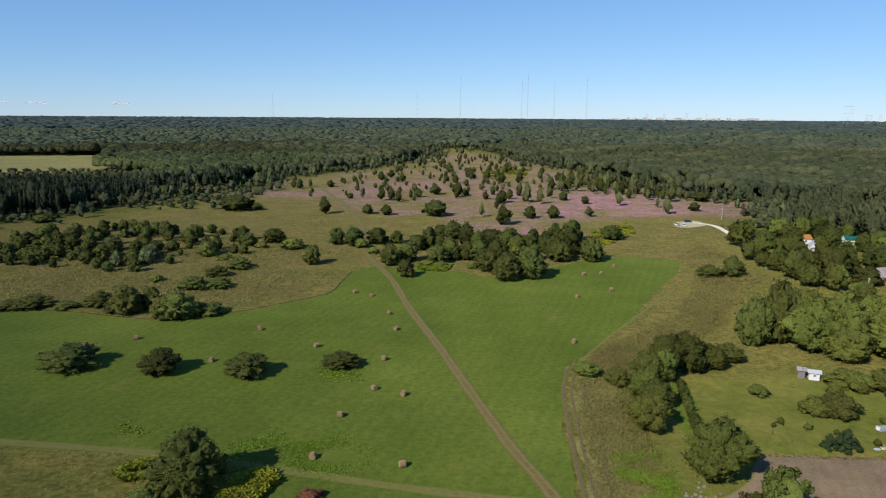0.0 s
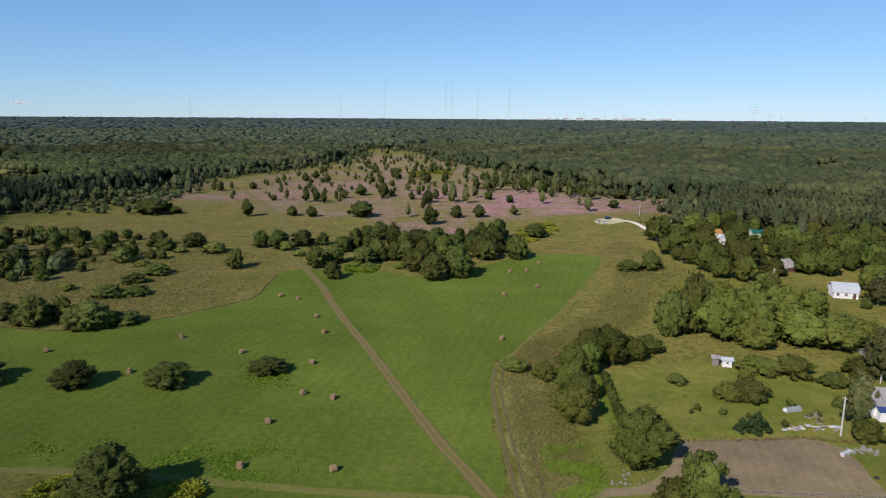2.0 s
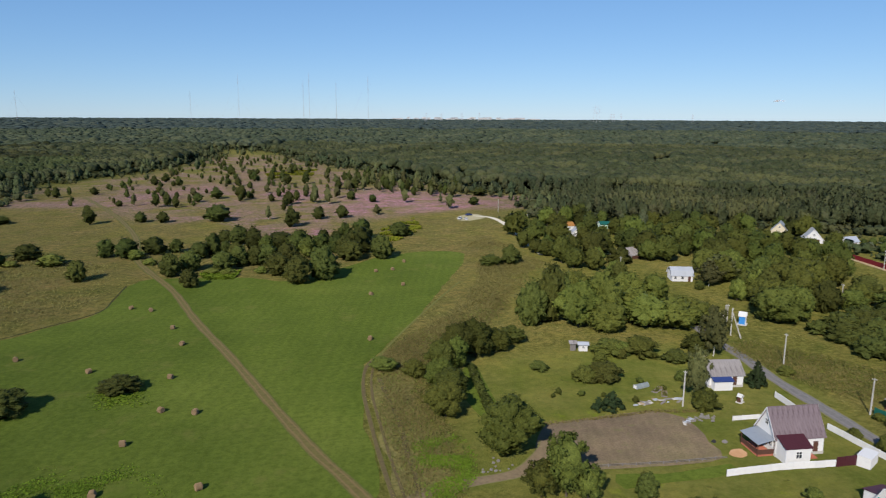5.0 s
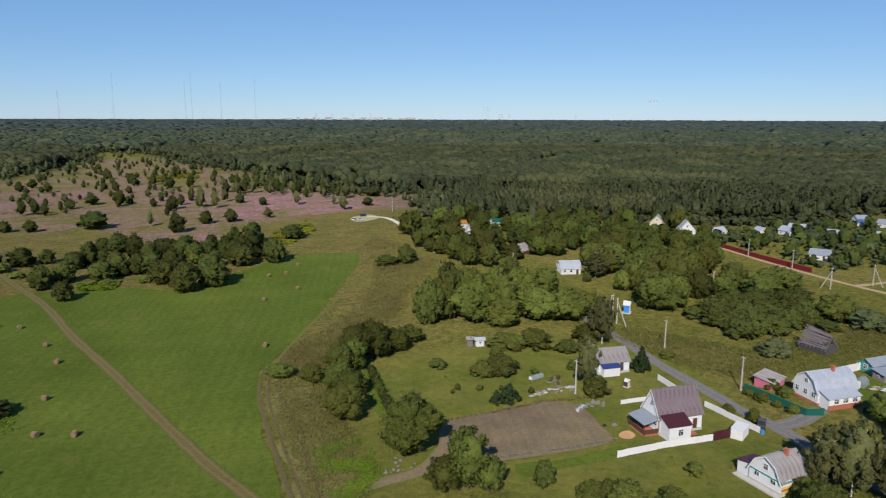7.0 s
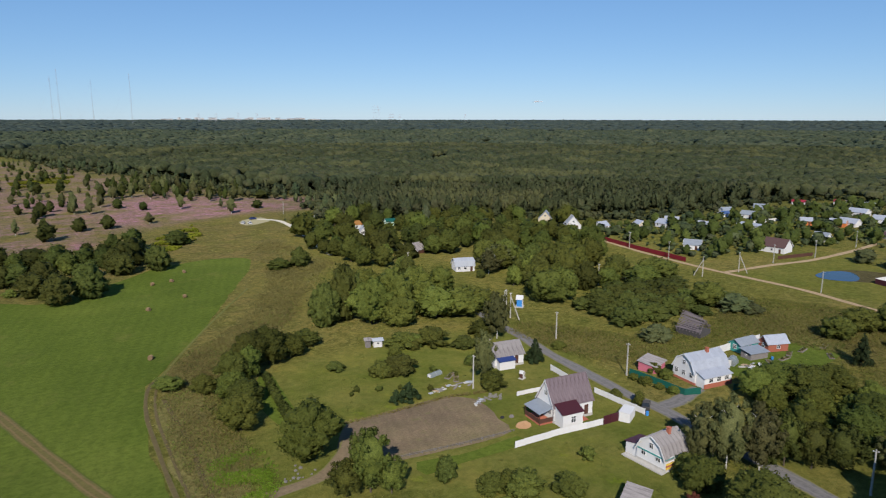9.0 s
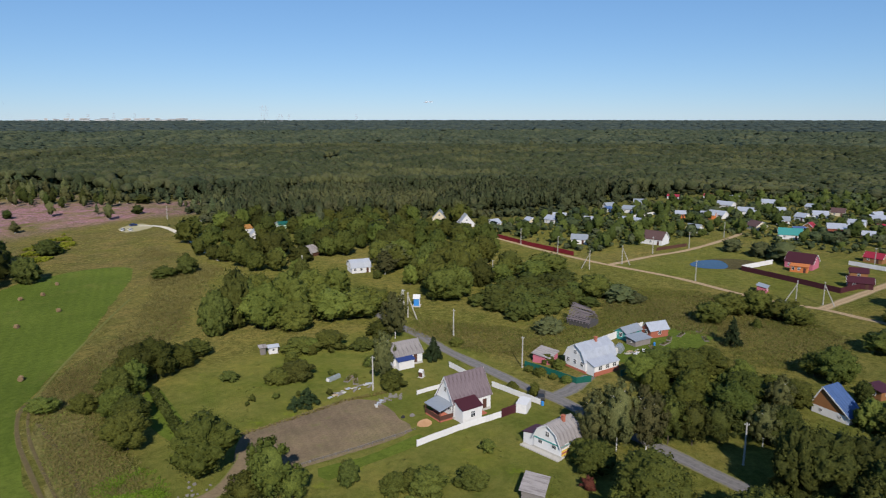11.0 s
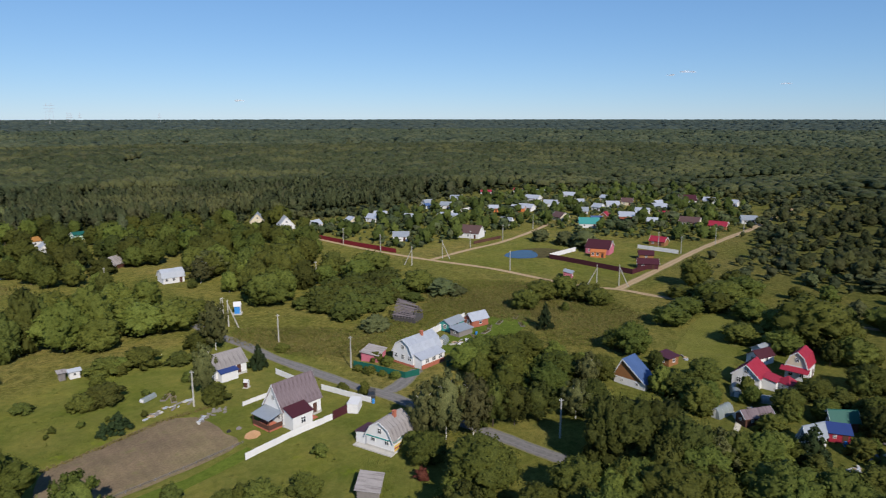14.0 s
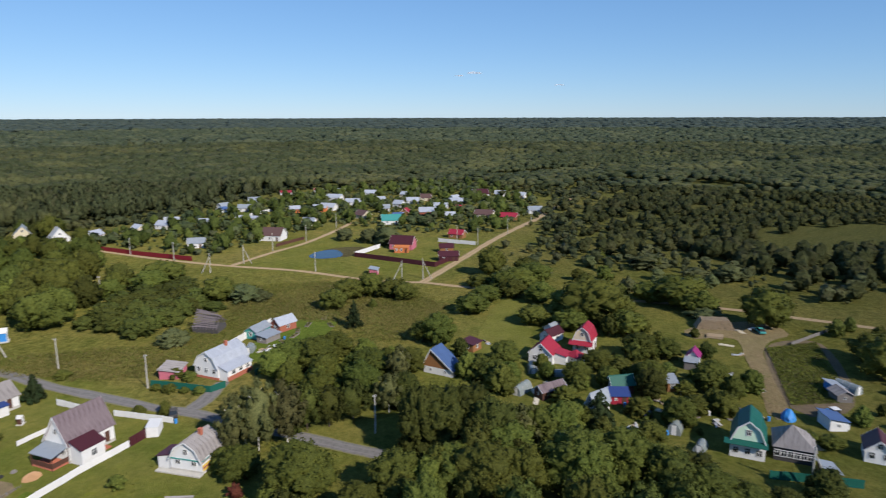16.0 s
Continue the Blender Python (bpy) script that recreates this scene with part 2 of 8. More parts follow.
M = {
    "ground": ground_material(),
    "field": grass_material("mown_grass", (0.055, 0.080, 0.011), (0.073, 0.101, 0.015), (0.098, 0.122, 0.022), (0.116, 0.120, 0.029), 0.012, 0.8, 0.4, 0.1, 0.55),
    "lawn": grass_material("garden_grass", (0.086, 0.098, 0.018), (0.110, 0.116, 0.024), (0.134, 0.130, 0.032), (0.150, 0.130, 0.052), 0.05, 1.5, 0.4, 0.0, 0.6),
    "pale_field": grass_material("stubble", (0.16, 0.155, 0.05), (0.20, 0.185, 0.066), (0.225, 0.20, 0.078), None, 0.01, 0.3),
    "soil": grass_material("tilled_soil", (0.118, 0.088, 0.062), (0.150, 0.114, 0.074), (0.162, 0.132, 0.074), (0.116, 0.116, 0.046), 0.06, 2.2, 0.3, 0.16, 0.5),
    "pond_brown": grass_material("pond_brown", (0.050, 0.044, 0.020), (0.066, 0.056, 0.026), (0.085, 0.075, 0.032), None, 0.1, 1.0),
    "sand": road_material("sandy_road", (0.30, 0.215, 0.125), (0.36, 0.265, 0.155), (0.15, 0.14, 0.05)),
    "gravel": road_material("pale_gravel", (0.50, 0.46, 0.38), (0.55, 0.50, 0.42), (0.30, 0.27, 0.16), False),
    "track": road_material("field_track", (0.112, 0.096, 0.030), (0.150, 0.108, 0.046), (0.072, 0.092, 0.015)),
    "rut": road_material("worn_grass", (0.112, 0.116, 0.026), (0.130, 0.112, 0.036), (0.088, 0.106, 0.016)),
    "brown_rut": road_material("brown_rut", (0.100, 0.078, 0.034), (0.086, 0.066, 0.030), (0.120, 0.114, 0.034), False),
    "furrow": road_material("dark_edge_line", (0.034, 0.038, 0.010), (0.030, 0.032, 0.010), (0.080, 0.088, 0.018), False),
    "verge": grass_material("tall_tan_grass", (0.120, 0.116, 0.030), (0.160, 0.144, 0.048), (0.195, 0.170, 0.066), (0.105, 0.090, 0.036), 0.05, 1.0, 0.9),
    "asphalt": road_material("old_asphalt", (0.135, 0.128, 0.124), (0.155, 0.147, 0.142), (0.15, 0.14, 0.06), True),
    "leaf": leaf_material("broad_leaves", (0.034, 0.046, 0.010), (0.196, 0.206, 0.042)),
    "leaf_dark": leaf_material("dark_leaves", (0.027, 0.037, 0.009), (0.168, 0.178, 0.040)),
    "leaf_light": leaf_material("willow_leaves", (0.050, 0.065, 0.012), (0.236, 0.246, 0.050)),
    "leaf_grey": leaf_material("grey_leaves", (0.064, 0.078, 0.030), (0.210, 0.222, 0.092)),
    "leaf_birch": leaf_material("birch_leaves", (0.066, 0.072, 0.024), (0.205, 0.198, 0.075)),
    "leaf_red": leaf_material("red_leaves", (0.10, 0.025, 0.02), (0.22, 0.09, 0.05)),
    "needle": leaf_material("needles", (0.030, 0.052, 0.020), (0.080, 0.108, 0.042)),
    "wood_far": leaf_material("forest_leaves", (0.048, 0.063, 0.027), (0.140, 0.153, 0.066), None, ((0.162, 0.164, 0.064), (0.052, 0.074, 0.042), (0.136, 0.130, 0.068))),
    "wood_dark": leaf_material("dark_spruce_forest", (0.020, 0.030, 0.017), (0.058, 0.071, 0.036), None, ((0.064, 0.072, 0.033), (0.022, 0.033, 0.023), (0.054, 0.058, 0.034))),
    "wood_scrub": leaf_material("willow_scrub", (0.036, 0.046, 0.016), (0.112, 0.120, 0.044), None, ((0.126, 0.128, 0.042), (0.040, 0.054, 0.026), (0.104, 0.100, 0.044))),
    # next two: distance haze put into bluer, paler base colours
    "wood_hazed": leaf_material("hazed_forest", (0.056, 0.076, 0.044), (0.135, 0.155, 0.085), None, ((0.150, 0.160, 0.082), (0.058, 0.082, 0.056), (0.130, 0.134, 0.080))),
    "wood_hazed_far": leaf_material("hazed_far_forest", (0.044, 0.064, 0.054), (0.100, 0.125, 0.095), None, ((0.108, 0.122, 0.086), (0.046, 0.068, 0.062), (0.092, 0.100, 0.080))),
    "bark": plain_material("bark", (0.11, 0.085, 0.06), 0.9, 0, 0.5, 3, 0.5),
    "birch_bark": plain_material("birch_bark", (0.62, 0.60, 0.56), 0.8, 0, 0.6, 4, 0.3),
    "white": plain_material("white_plaster", (0.72, 0.71, 0.69), 0.85, 0, 0.2),
    "cream": plain_material("cream_boards", (0.66, 0.58, 0.42), 0.8, 0, 0.2),
    "brick": plain_material("red_brick", (0.36, 0.12, 0.075), 0.9, 0, 0.3),
    "pink": plain_material("pink_boards", (0.52, 0.15, 0.20), 0.8),
    "orange": plain_material("orange_render", (0.62, 0.20, 0.06), 0.8, 0, 0.15),
    "wood": plain_material("brown_boards", (0.30, 0.14, 0.055), 0.75, 0, 0.3),
    "grey_wood": plain_material("weathered_wood", (0.21, 0.19, 0.175), 0.9, 0, 0.5, 2, 0.4),
    "dark_wood": plain_material("dark_boards", (0.10, 0.045, 0.030), 0.8),
    "mint": plain_material("mint_boards", (0.58, 0.74, 0.58), 0.7, 0, 0.15),
    "concrete": plain_material("concrete", (0.44, 0.42, 0.38), 0.9, 0, 0.4),
    "slate": streaked_material("fibre_cement", (0.30, 0.275, 0.265), (0.17, 0.15, 0.145), 0.9),
    "mauve": streaked_material("mauve_sheet", (0.215, 0.165, 0.170), (0.105, 0.072, 0.080)),
    "maroon": plain_material("maroon_sheet", (0.075, 0.020, 0.026), 0.5, 0.0, 0.2),
    "fence_red": plain_material("dark_red_fence_paint", (0.20, 0.018, 0.026), 0.55, 0, 0.2),
    "red": plain_material("red_sheet", (0.36, 0.030, 0.052), 0.5, 0.0, 0.2),
    "silver": plain_material("galvanised_sheet", (0.54, 0.56, 0.60), 0.45, 0.25, 0.35, 0.7),
    "grey_sheet": plain_material("grey_sheet", (0.36, 0.39, 0.42), 0.5, 0.2, 0.4, 0.7),
    "blue": plain_material("blue_sheet", (0.085, 0.145, 0.30), 0.5, 0.1, 0.3, 0.6),
    "sky_blue": plain_material("bright_blue_paint", (0.05, 0.26, 0.62), 0.5, 0, 0.15),
    "navy": plain_material("navy_sheet", (0.035, 0.06, 0.19), 0.5, 0, 0.2),
    "green": plain_material("green_sheet", (0.015, 0.115, 0.085), 0.5, 0.0, 0.25),
    "brown": plain_material("brown_sheet", (0.13, 0.075, 0.065), 0.6, 0.0, 0.3),
    "yellow": plain_material("yellow_paint", (0.72, 0.50, 0.07), 0.7, 0, 0.1),
    "ochre": plain_material("orange_roof_paint", (0.40, 0.19, 0.05), 0.8, 0, 0.4),
    "log": plain_material("sawn_logs", (0.38, 0.285, 0.18), 0.9, 0, 0.5, 2, 0.4),
    "turquoise": plain_material("turquoise_paint", (0.06, 0.30, 0.27), 0.7, 0, 0.1),
    "film": plain_material("greenhouse_film", (0.24, 0.27, 0.26), 0.25, 0, 0.3),
    "rock": plain_material("rubble", (0.20, 0.185, 0.16), 0.9, 0, 0.4, 2),
    "clay": plain_material("orange_sand", (0.46, 0.27, 0.14), 0.95, 0, 0.3, 1, 0.4),
    "hay": plain_material("hay", (0.255, 0.172, 0.090), 0.95, 0, 0.5, 2.5, 0.6),
    "steel": plain_material("mast_steel", (0.42, 0.42, 0.44), 0.6, 0.3),
    "pale_sheet": plain_material("pale_sheet", (0.46, 0.48, 0.51), 0.5, 0.0, 0.25, 0.7),
    "magenta": plain_material("magenta_sheet", (0.30, 0.03, 0.14), 0.5, 0.0, 0.2),
    "char": plain_material("dark_grey_logs", (0.062, 0.058, 0.056), 0.9, 0, 0.4, 2, 0.4),
    "trodden": grass_material("trodden_grass", (0.165, 0.124, 0.066), (0.200, 0.150, 0.082), (0.195, 0.158, 0.076), (0.130, 0.126, 0.040), 0.06, 1.6, 0.4),
    "rubber": plain_material("rubber", (0.03, 0.03, 0.03), 0.9),
}
g = Nodes("window_glass", 0.08, spec=0.6)
g.b.inputs["Base Color"].default_value = (0.03, 0.035, 0.04, 1)
M["glass"] = g.mat
g = Nodes("pond_water", 0.04, spec=0.5)
g.b.inputs["Base Color"].default_value = (0.012, 0.018, 0.016, 1)
g.bump(g.noise(1.5, 3, 0.6), 0.05, 0.05)
M["water"] = g.mat


# ---- mesh helpers ----
def mesh(name, verts, faces, mat, smooth=False, normals=None):
    """A mesh from arrays; faces: one array of equal-sided faces, or a list of such arrays."""
    me = bpy.data.meshes.new(name)
    verts = np.asarray(verts, dtype=np.float32).reshape(-1, 3)
    groups = [np.asarray(f, dtype=np.int32) for f in (faces if isinstance(faces, list) else [faces]) if len(f)]
    me.vertices.add(len(verts))
    me.vertices.foreach_set("co", verts.ravel())
    corners = np.concatenate([f.ravel() for f in groups])
    sizes = np.concatenate([np.full(len(f), f.shape[1], dtype=np.int32) for f in groups])
    starts = np.concatenate([[0], np.cumsum(sizes)[:-1]]).astype(np.int32)
    me.loops.add(len(corners))
    me.loops.foreach_set("vertex_index", corners)
    me.polygons.add(len(sizes))
    me.polygons.foreach_set("loop_start", starts)
    if smooth:
        me.polygons.foreach_set("use_smooth", np.ones(len(sizes), dtype=bool))
    me.materials.append(mat)
    me.update(calc_edges=True)
    if normals is not None:
        me.normals_split_custom_set_from_vertices(np.asarray(normals, dtype=np.float32))
    return me


def from_bm(name, bm, mat):
    bmesh.ops.recalc_face_normals(bm, faces=bm.faces)
    me = bpy.data.meshes.new(name)
    bm.to_mesh(me)
    bm.free()
    me.materials.append(mat)
    return me


def part(name, data, parent, label="", mat=None, m=None):
    """One mesh object under a thing or under a part."""
    ob = new(name, from_bm(name, data, mat) if isinstance(data, bmesh.types.BMesh) else data)
    ob.parent = parent
    if m is not None:
        ob.matrix_basis = m
    if label:
        ob["label"] = label
    return ob


def box(bm, x0, y0, z0, x1, y1, z1, bevel=0.0):
    r = bmesh.ops.create_cube(bm, size=1.0, matrix=Matrix.Translation(((x0 + x1) / 2, (y0 + y1) / 2, (z0 + z1) / 2)) @ Matrix.Diagonal((x1 - x0, y1 - y0, z1 - z0, 1)))
    if bevel:
        e = list({e for v in r["verts"] for e in v.link_edges})
        bmesh.ops.bevel(bm, geom=e, offset=bevel, segments=1, affect="EDGES")
    return bm


def boxes(*sides, bevel=0.0):
    bm = bmesh.new()
    for s in sides:
        box(bm, *s, bevel=bevel)
    return bm


def rod(bm, p, q, r0, r1=None, n=8):
    p, q = Vector(p), Vector(q)
    d = q - p
    bmesh.ops.create_cone(bm, cap_ends=True, segments=n, radius1=r0, radius2=r0 if r1 is None else r1, depth=d.length,
                          matrix=Matrix.Translation((p + q) / 2) @ d.to_track_quat("Z", "Y").to_matrix().to_4x4())
    return bm


def slab(bm, pts, t):
    """A flat plate of thickness t, its top through pts (in order)."""
    pts = [Vector(p) for p in pts]
    nrm = (pts[1] - pts[0]).cross(pts[2] - pts[0]).normalized()
    if nrm.z < 0:
        nrm = -nrm
    top = [bm.verts.new(p) for p in pts]
    low = [bm.verts.new(p - nrm * t) for p in pts]
    bm.faces.new(top)
    bm.faces.new(low[::-1])
    for i in range(len(pts)):
        j = (i + 1) % len(pts)
        bm.faces.new((top[i], low[i], low[j], top[j]))
    return bm


def pairs(flat):
    return np.asarray(flat, dtype=float).reshape(-1, 2)


def smooth_line(pts, closed=False, step_m=3.0):
    """A rounded line through pts."""
    p = pairs(pts)
    n = len(p)
    out = []
    for i in range(n if closed else n - 1):
        if closed:
            a, b, c, d = p[(i - 1) % n], p[i], p[(i + 1) % n], p[(i + 2) % n]
        else:
            a, b, c, d = p[max(i - 1, 0)], p[i], p[i + 1], p[min(i + 2, n - 1)]
        k = max(2, int(np.hypot(*(c - b)) / step_m))
        t = np.linspace(0, 1, k, endpoint=False)[:, None]
        out.append(0.5 * (2 * b + (c - a) * t + (2 * a - 5 * b + 4 * c - d) * t ** 2 + (3 * b - a - 3 * c + d) * t ** 3))
    if not closed:
        out.append(p[-1:])
    return np.concatenate(out)


def inside(poly, x, y):
    """Which points lie in the polygon."""
    poly = np.asarray(poly)
    hit = np.zeros(np.shape(x), dtype=bool)
    for (x0, y0), (x1, y1) in zip(poly, np.roll(poly, -1, 0)):
        if y0 != y1:
            hit ^= ((y0 > y) != (y1 > y)) & (x < (x1 - x0) * (y - y0) / (y1 - y0) + x0)
    return hit


def edge_distance(poly, x, y):
    """Metres inside (plus) or outside (minus) the polygon's edge."""
    poly = np.asarray(poly)
    best = np.full(np.shape(x), 1e9)
    for a, b in zip(poly, np.roll(poly, -1, 0)):
        d = b - a
        t = np.clip(((x - a[0]) * d[0] + (y - a[1]) * d[1]) / max(d @ d, 1e-9), 0, 1)
        best = np.minimum(best, np.hypot(x - a[0] - t * d[0], y - a[1] - t * d[1]))
    return np.where(inside(poly, x, y), best, -best)


def rise(r):
    """The land's height: level near by, swelling gently towards the horizon."""
    s = np.clip((r - 1500) / 3500, 0, 1)
    return 27 * s * s * (3 - 2 * s)


# ---- plan: the outlines of the open land ----
CLEARING = pairs((
    -900.0, 250.0, -322.9, 294.8, -248.7, 374.8, -223.6, 404.7, -223.6, 458.6, -201.8, 495.8, -168.8, 584.9, -159.0, 668.8, -104.3, 758.9,
    -67.3, 852.3, -25.0, 1071.4, -21.0, 1256.7, 16.0, 1306.8, 83.6, 1189.2, 112.7, 935.7, 144.2, 805.5, 163.6, 713.3, 183.1, 552.9,
    193.9, 507.3, 228.6, 485.4, 176.1, 362.8, 207.5, 335.0, 244.6, 321.3, 292.0, 300.5, 301.4, 284.0, 312.8, 262.2,
    352.2, 252.2, 401.6, 252.6, 450.4, 253.5, 512.2, 242.0, 546.1, 190.5, 574.4, 100.1, 514.2, 25.0,
    620.5, -0.3, 586.5, -3.2, 437.9, 26.4, 354.9, 21.1, 289.4, 15.7, 274.9, -7.5, 292.3, -21.2,
    272.4, -37.7, 269.2, -54.5, 245.4, -61.8, 233.9, -86.3, 216.2, -126.1, 300.0, -200.0, -300.0, -300.0, -900.0, -100.0))
FAR_FIELD = pairs((-820.9, 910.4, -476.3, 989.0, -372.6, 720.8, -598.6, 660.8))
FAR_SCRUB = pairs((-598.6, 660.8, -372.6, 720.8, -265.1, 654.7, -269.0, 568.8, -305.2, 531.6, -451.7, 495.9))
FIELD = pairs((
    -223.5, 200.5, -137.3, 201.9, -115.2, 199.9, -84.3, 192.4, -63.5, 201.1, -51.8, 211.0, -39.0, 224.1, -36.7, 240.2, -35.1, 257.6,
    -29.3, 265.8, -19.0, 265.1, 3.6, 259.7, 20.6, 248.8, 39.7, 262.8, 72.8, 288.0, 98.7, 279.5, 83.0, 243.5,
    52.6, 190.5, 33.5, 160.3, 29.3, 152.7, 24.8, 128.0, 20.7, 98.6, 5.0, 60.0, -60.0, 60.0,
    -34.7, 105.2, -50.8, 111.6, -81.9, 115.9, -136.8, 118.2))
HEATHER = pairs((
    -173.9, 512.0, -141.6, 639.9, -55.7, 788.1, -13.9, 1105.2, 100.6, 1055.1, 141.1, 788.0, 189.6, 507.0, 222.1, 475.6, 188.1, 416.4,
    145.9, 426.8, 71.2, 390.7, 43.8, 354.2, 13.4, 344.3, -8.0, 387.3, -52.7, 433.0, -92.7, 491.5))

# ---- ground ----
def lines(lo, hi, cell):
    inner = np.arange(lo, hi + cell, cell)
    far = 5 * 1.16 ** np.arange(1, 60)
    far = np.cumsum(far)
    return np.concatenate([lo - far[far < 4900 + lo][::-1], inner, hi + far[far < 4900 - hi]])


gx, gy = lines(-300, 520, 4.0), lines(-80, 760, 4.0)
X, Y = np.meshgrid(gx, gy)
nx, ny = len(gx), len(gy)
idx = np.arange(nx * ny).reshape(ny, nx)
quads = np.stack([idx[:-1, :-1], idx[:-1, 1:], idx[1:, 1:], idx[1:, :-1]], -1).reshape(-1, 4)
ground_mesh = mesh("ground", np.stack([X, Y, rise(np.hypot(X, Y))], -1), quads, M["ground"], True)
fx, fy = X.ravel(), Y.ravel()


def soft(poly, width):
    return np.clip(edge_distance(poly, fx, fy) / width * 0.5 + 0.5, 0, 1)


def mask(name, values):
    ground_mesh.attributes.new(name, "FLOAT", "POINT").data.foreach_set("value", np.asarray(values, dtype=np.float32))


LAWN = pairs((58.3, 151.2, 84.8, 151.5, 129.7, 143.5, 122.8, 104.1, 110.3, 76.3, 97.5, 54.0, 70.4, 43.7, 54.7, 85.9, 33.9, 93.7, 31.8, 109.6, 42.4, 116.5))
VILLAGE = pairs((142.0, 79.5, 159.5, 44.8, 205.3, 35.4, 218.9, 17.0, 208.4, -24.8, 177.2, -61.6, 110.7, -56.6, 68.3, 21.9, 103.7, 52.8))
GREEN = pairs((241.5, 143.4, 325.9, 135.6, 319.7, 94.2, 330.3, 49.0, 235.0, 62.4))
DRY = pairs((-298.9, 324.2, -178.4, 395.1, -137.6, 577.4, 9.7, 776.7, 141.1, 788.0, 208.5, 481.2, 133.8, 310.5, 72.4, 200.0, 49.1, 160.6, 27.0, 139.3, 83.0, 243.5, 78.1, 289.3,
    20.7, 250.7, -37.7, 268.7, -42.6, 220.3, -71.0, 202.8, -191.0, 203.1))
mask("heather", soft(HEATHER, 18))
mask("bloom", np.maximum.reduce([soft(pairs((73.7, 500.6, 128.7, 558.1, 184.4, 493.0, 224.1, 475.7, 190.6, 414.1, 147.9, 421.9, 89.8, 400.3, 63.4, 428.1)), 8), soft(pairs((32.9, 350.2, 42.4, 369.0, 53.4, 358.2, 45.0, 340.5)), 4), soft(pairs((16.1, 542.8, 56.9, 590.0, 77.4, 526.5, 37.9, 472.2)), 10) * 0.8,
    soft(pairs((-131.5, 514.4, -77.0, 558.4, -13.5, 649.1, 7.2, 563.7, -59.9, 493.3)), 10) * 0.6]))
mask("lawn", np.maximum.reduce([soft(LAWN, 4), soft(VILLAGE, 6) * 0.55, soft(GREEN, 5) * 0.6]))
mask("dry", soft(DRY, 12))
mask("weed", soft(LAWN, 8) * 0.6 + soft(HEATHER, 30) * 0.35)
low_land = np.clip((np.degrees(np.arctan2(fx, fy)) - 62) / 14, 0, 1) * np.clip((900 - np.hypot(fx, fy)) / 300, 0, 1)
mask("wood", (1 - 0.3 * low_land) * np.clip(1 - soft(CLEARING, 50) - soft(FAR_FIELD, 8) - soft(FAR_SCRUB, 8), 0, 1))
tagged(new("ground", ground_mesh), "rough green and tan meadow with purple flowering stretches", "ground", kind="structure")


def sheet(name, outline, z, mat, label, category, wavy=0.6, step_m=3.0, cell=None):
    """A flat piece of land with a gently uneven edge."""
    p = smooth_line(outline, True, step_m)
    wob = np.random.default_rng(len(p)).normal(0, wavy, len(p))
    wob = (wob + np.roll(wob, 1) + np.roll(wob, -1)) / 2
    d = np.roll(p, -1, 0) - np.roll(p, 1, 0)
    nrm = np.stack([d[:, 1], -d[:, 0]], -1) / np.maximum(np.hypot(d[:, 0], d[:, 1])[:, None], 1e-6)
    p = p + nrm * wob[:, None]
    bm = bmesh.new()
    vs = [bm.verts.new((x, y, z)) for x, y in p]
    f = bm.faces.new(vs)
    bmesh.ops.triangulate(bm, faces=[f])
    for face in bm.faces:
        if face.normal.z < 0:
            face.normal_flip()
    me = bpy.data.meshes.new(name)
    bm.to_mesh(me)
    bm.free()
    me.materials.append(mat)
    return tagged(new(name, me), label, category, kind="structure")


def strip(name, line, width, z, mat, label, category="road"):
    """A road or track along a rounded line, UV across and along."""
    p = smooth_line(line, False, 2.0)
    d = np.gradient(p, axis=0)
    nrm = np.stack([-d[:, 1], d[:, 0]], -1) / np.hypot(d[:, 0], d[:, 1])[:, None]
    w = width / 2 * (1 + 0.12 * np.sin(np.arange(len(p)) * 0.7) * np.sin(np.arange(len(p)) * 0.23))
    k = np.linspace(1, -1, 5)
    v = p[:, None, :] + nrm[:, None, :] * (w[:, None] * k)[..., None]
    crown = 0.05 * (1 - k ** 2)
    v = np.concatenate([v, np.broadcast_to(z + crown, v.shape[:2])[..., None]], -1)
    i = np.arange(len(p) * 5).reshape(-1, 5)
    f = np.stack([i[:-1, :-1], i[:-1, 1:], i[1:, 1:], i[1:, :-1]], -1).reshape(-1, 4)[:, ::-1]
    me = mesh(name, v, f, mat)
    along = np.concatenate([[0], np.cumsum(np.hypot(*np.diff(p, axis=0).T))])
    uv = np.stack(np.broadcast_arrays(((1 - k) / 2)[None, :], along[:, None]), -1).reshape(-1, 2)[f.ravel()]
    me.uv_layers.new().data.foreach_set("uv", uv.astype(np.float32).ravel())
    return tagged(new(name, me), label, category, kind="structure")


sheet("field", FIELD, 0.03, M["field"], "mown bright green hay field with bales on it", "field", 0.5)
sheet("far_field", FAR_FIELD, 0.3, M["pale_field"], "pale yellow-green open field before the woods", "field", 2.0, 15.0)
sheet("lawn_strip", pairs((55.8, 147.7, 53.1, 126.7, 52.1, 117.5, 47.0, 118.1, 47.5, 130.8, 52.0, 144.8)), 0.05, M["field"], "bright green grass strip beside a hedge", "lawn", 0.2)
sheet("tilled_plot", pairs((51.9, 104.6, 56.5, 111.3, 61.8, 113.1, 83.2, 111.2, 86.0, 103.0, 84.0, 97.0, 82.5, 91.0, 71.4, 91.9, 60.3, 94.0, 53.3, 96.0)), 0.06, M["soil"], "bare brown tilled vegetable plot", "garden bed", 0.25)
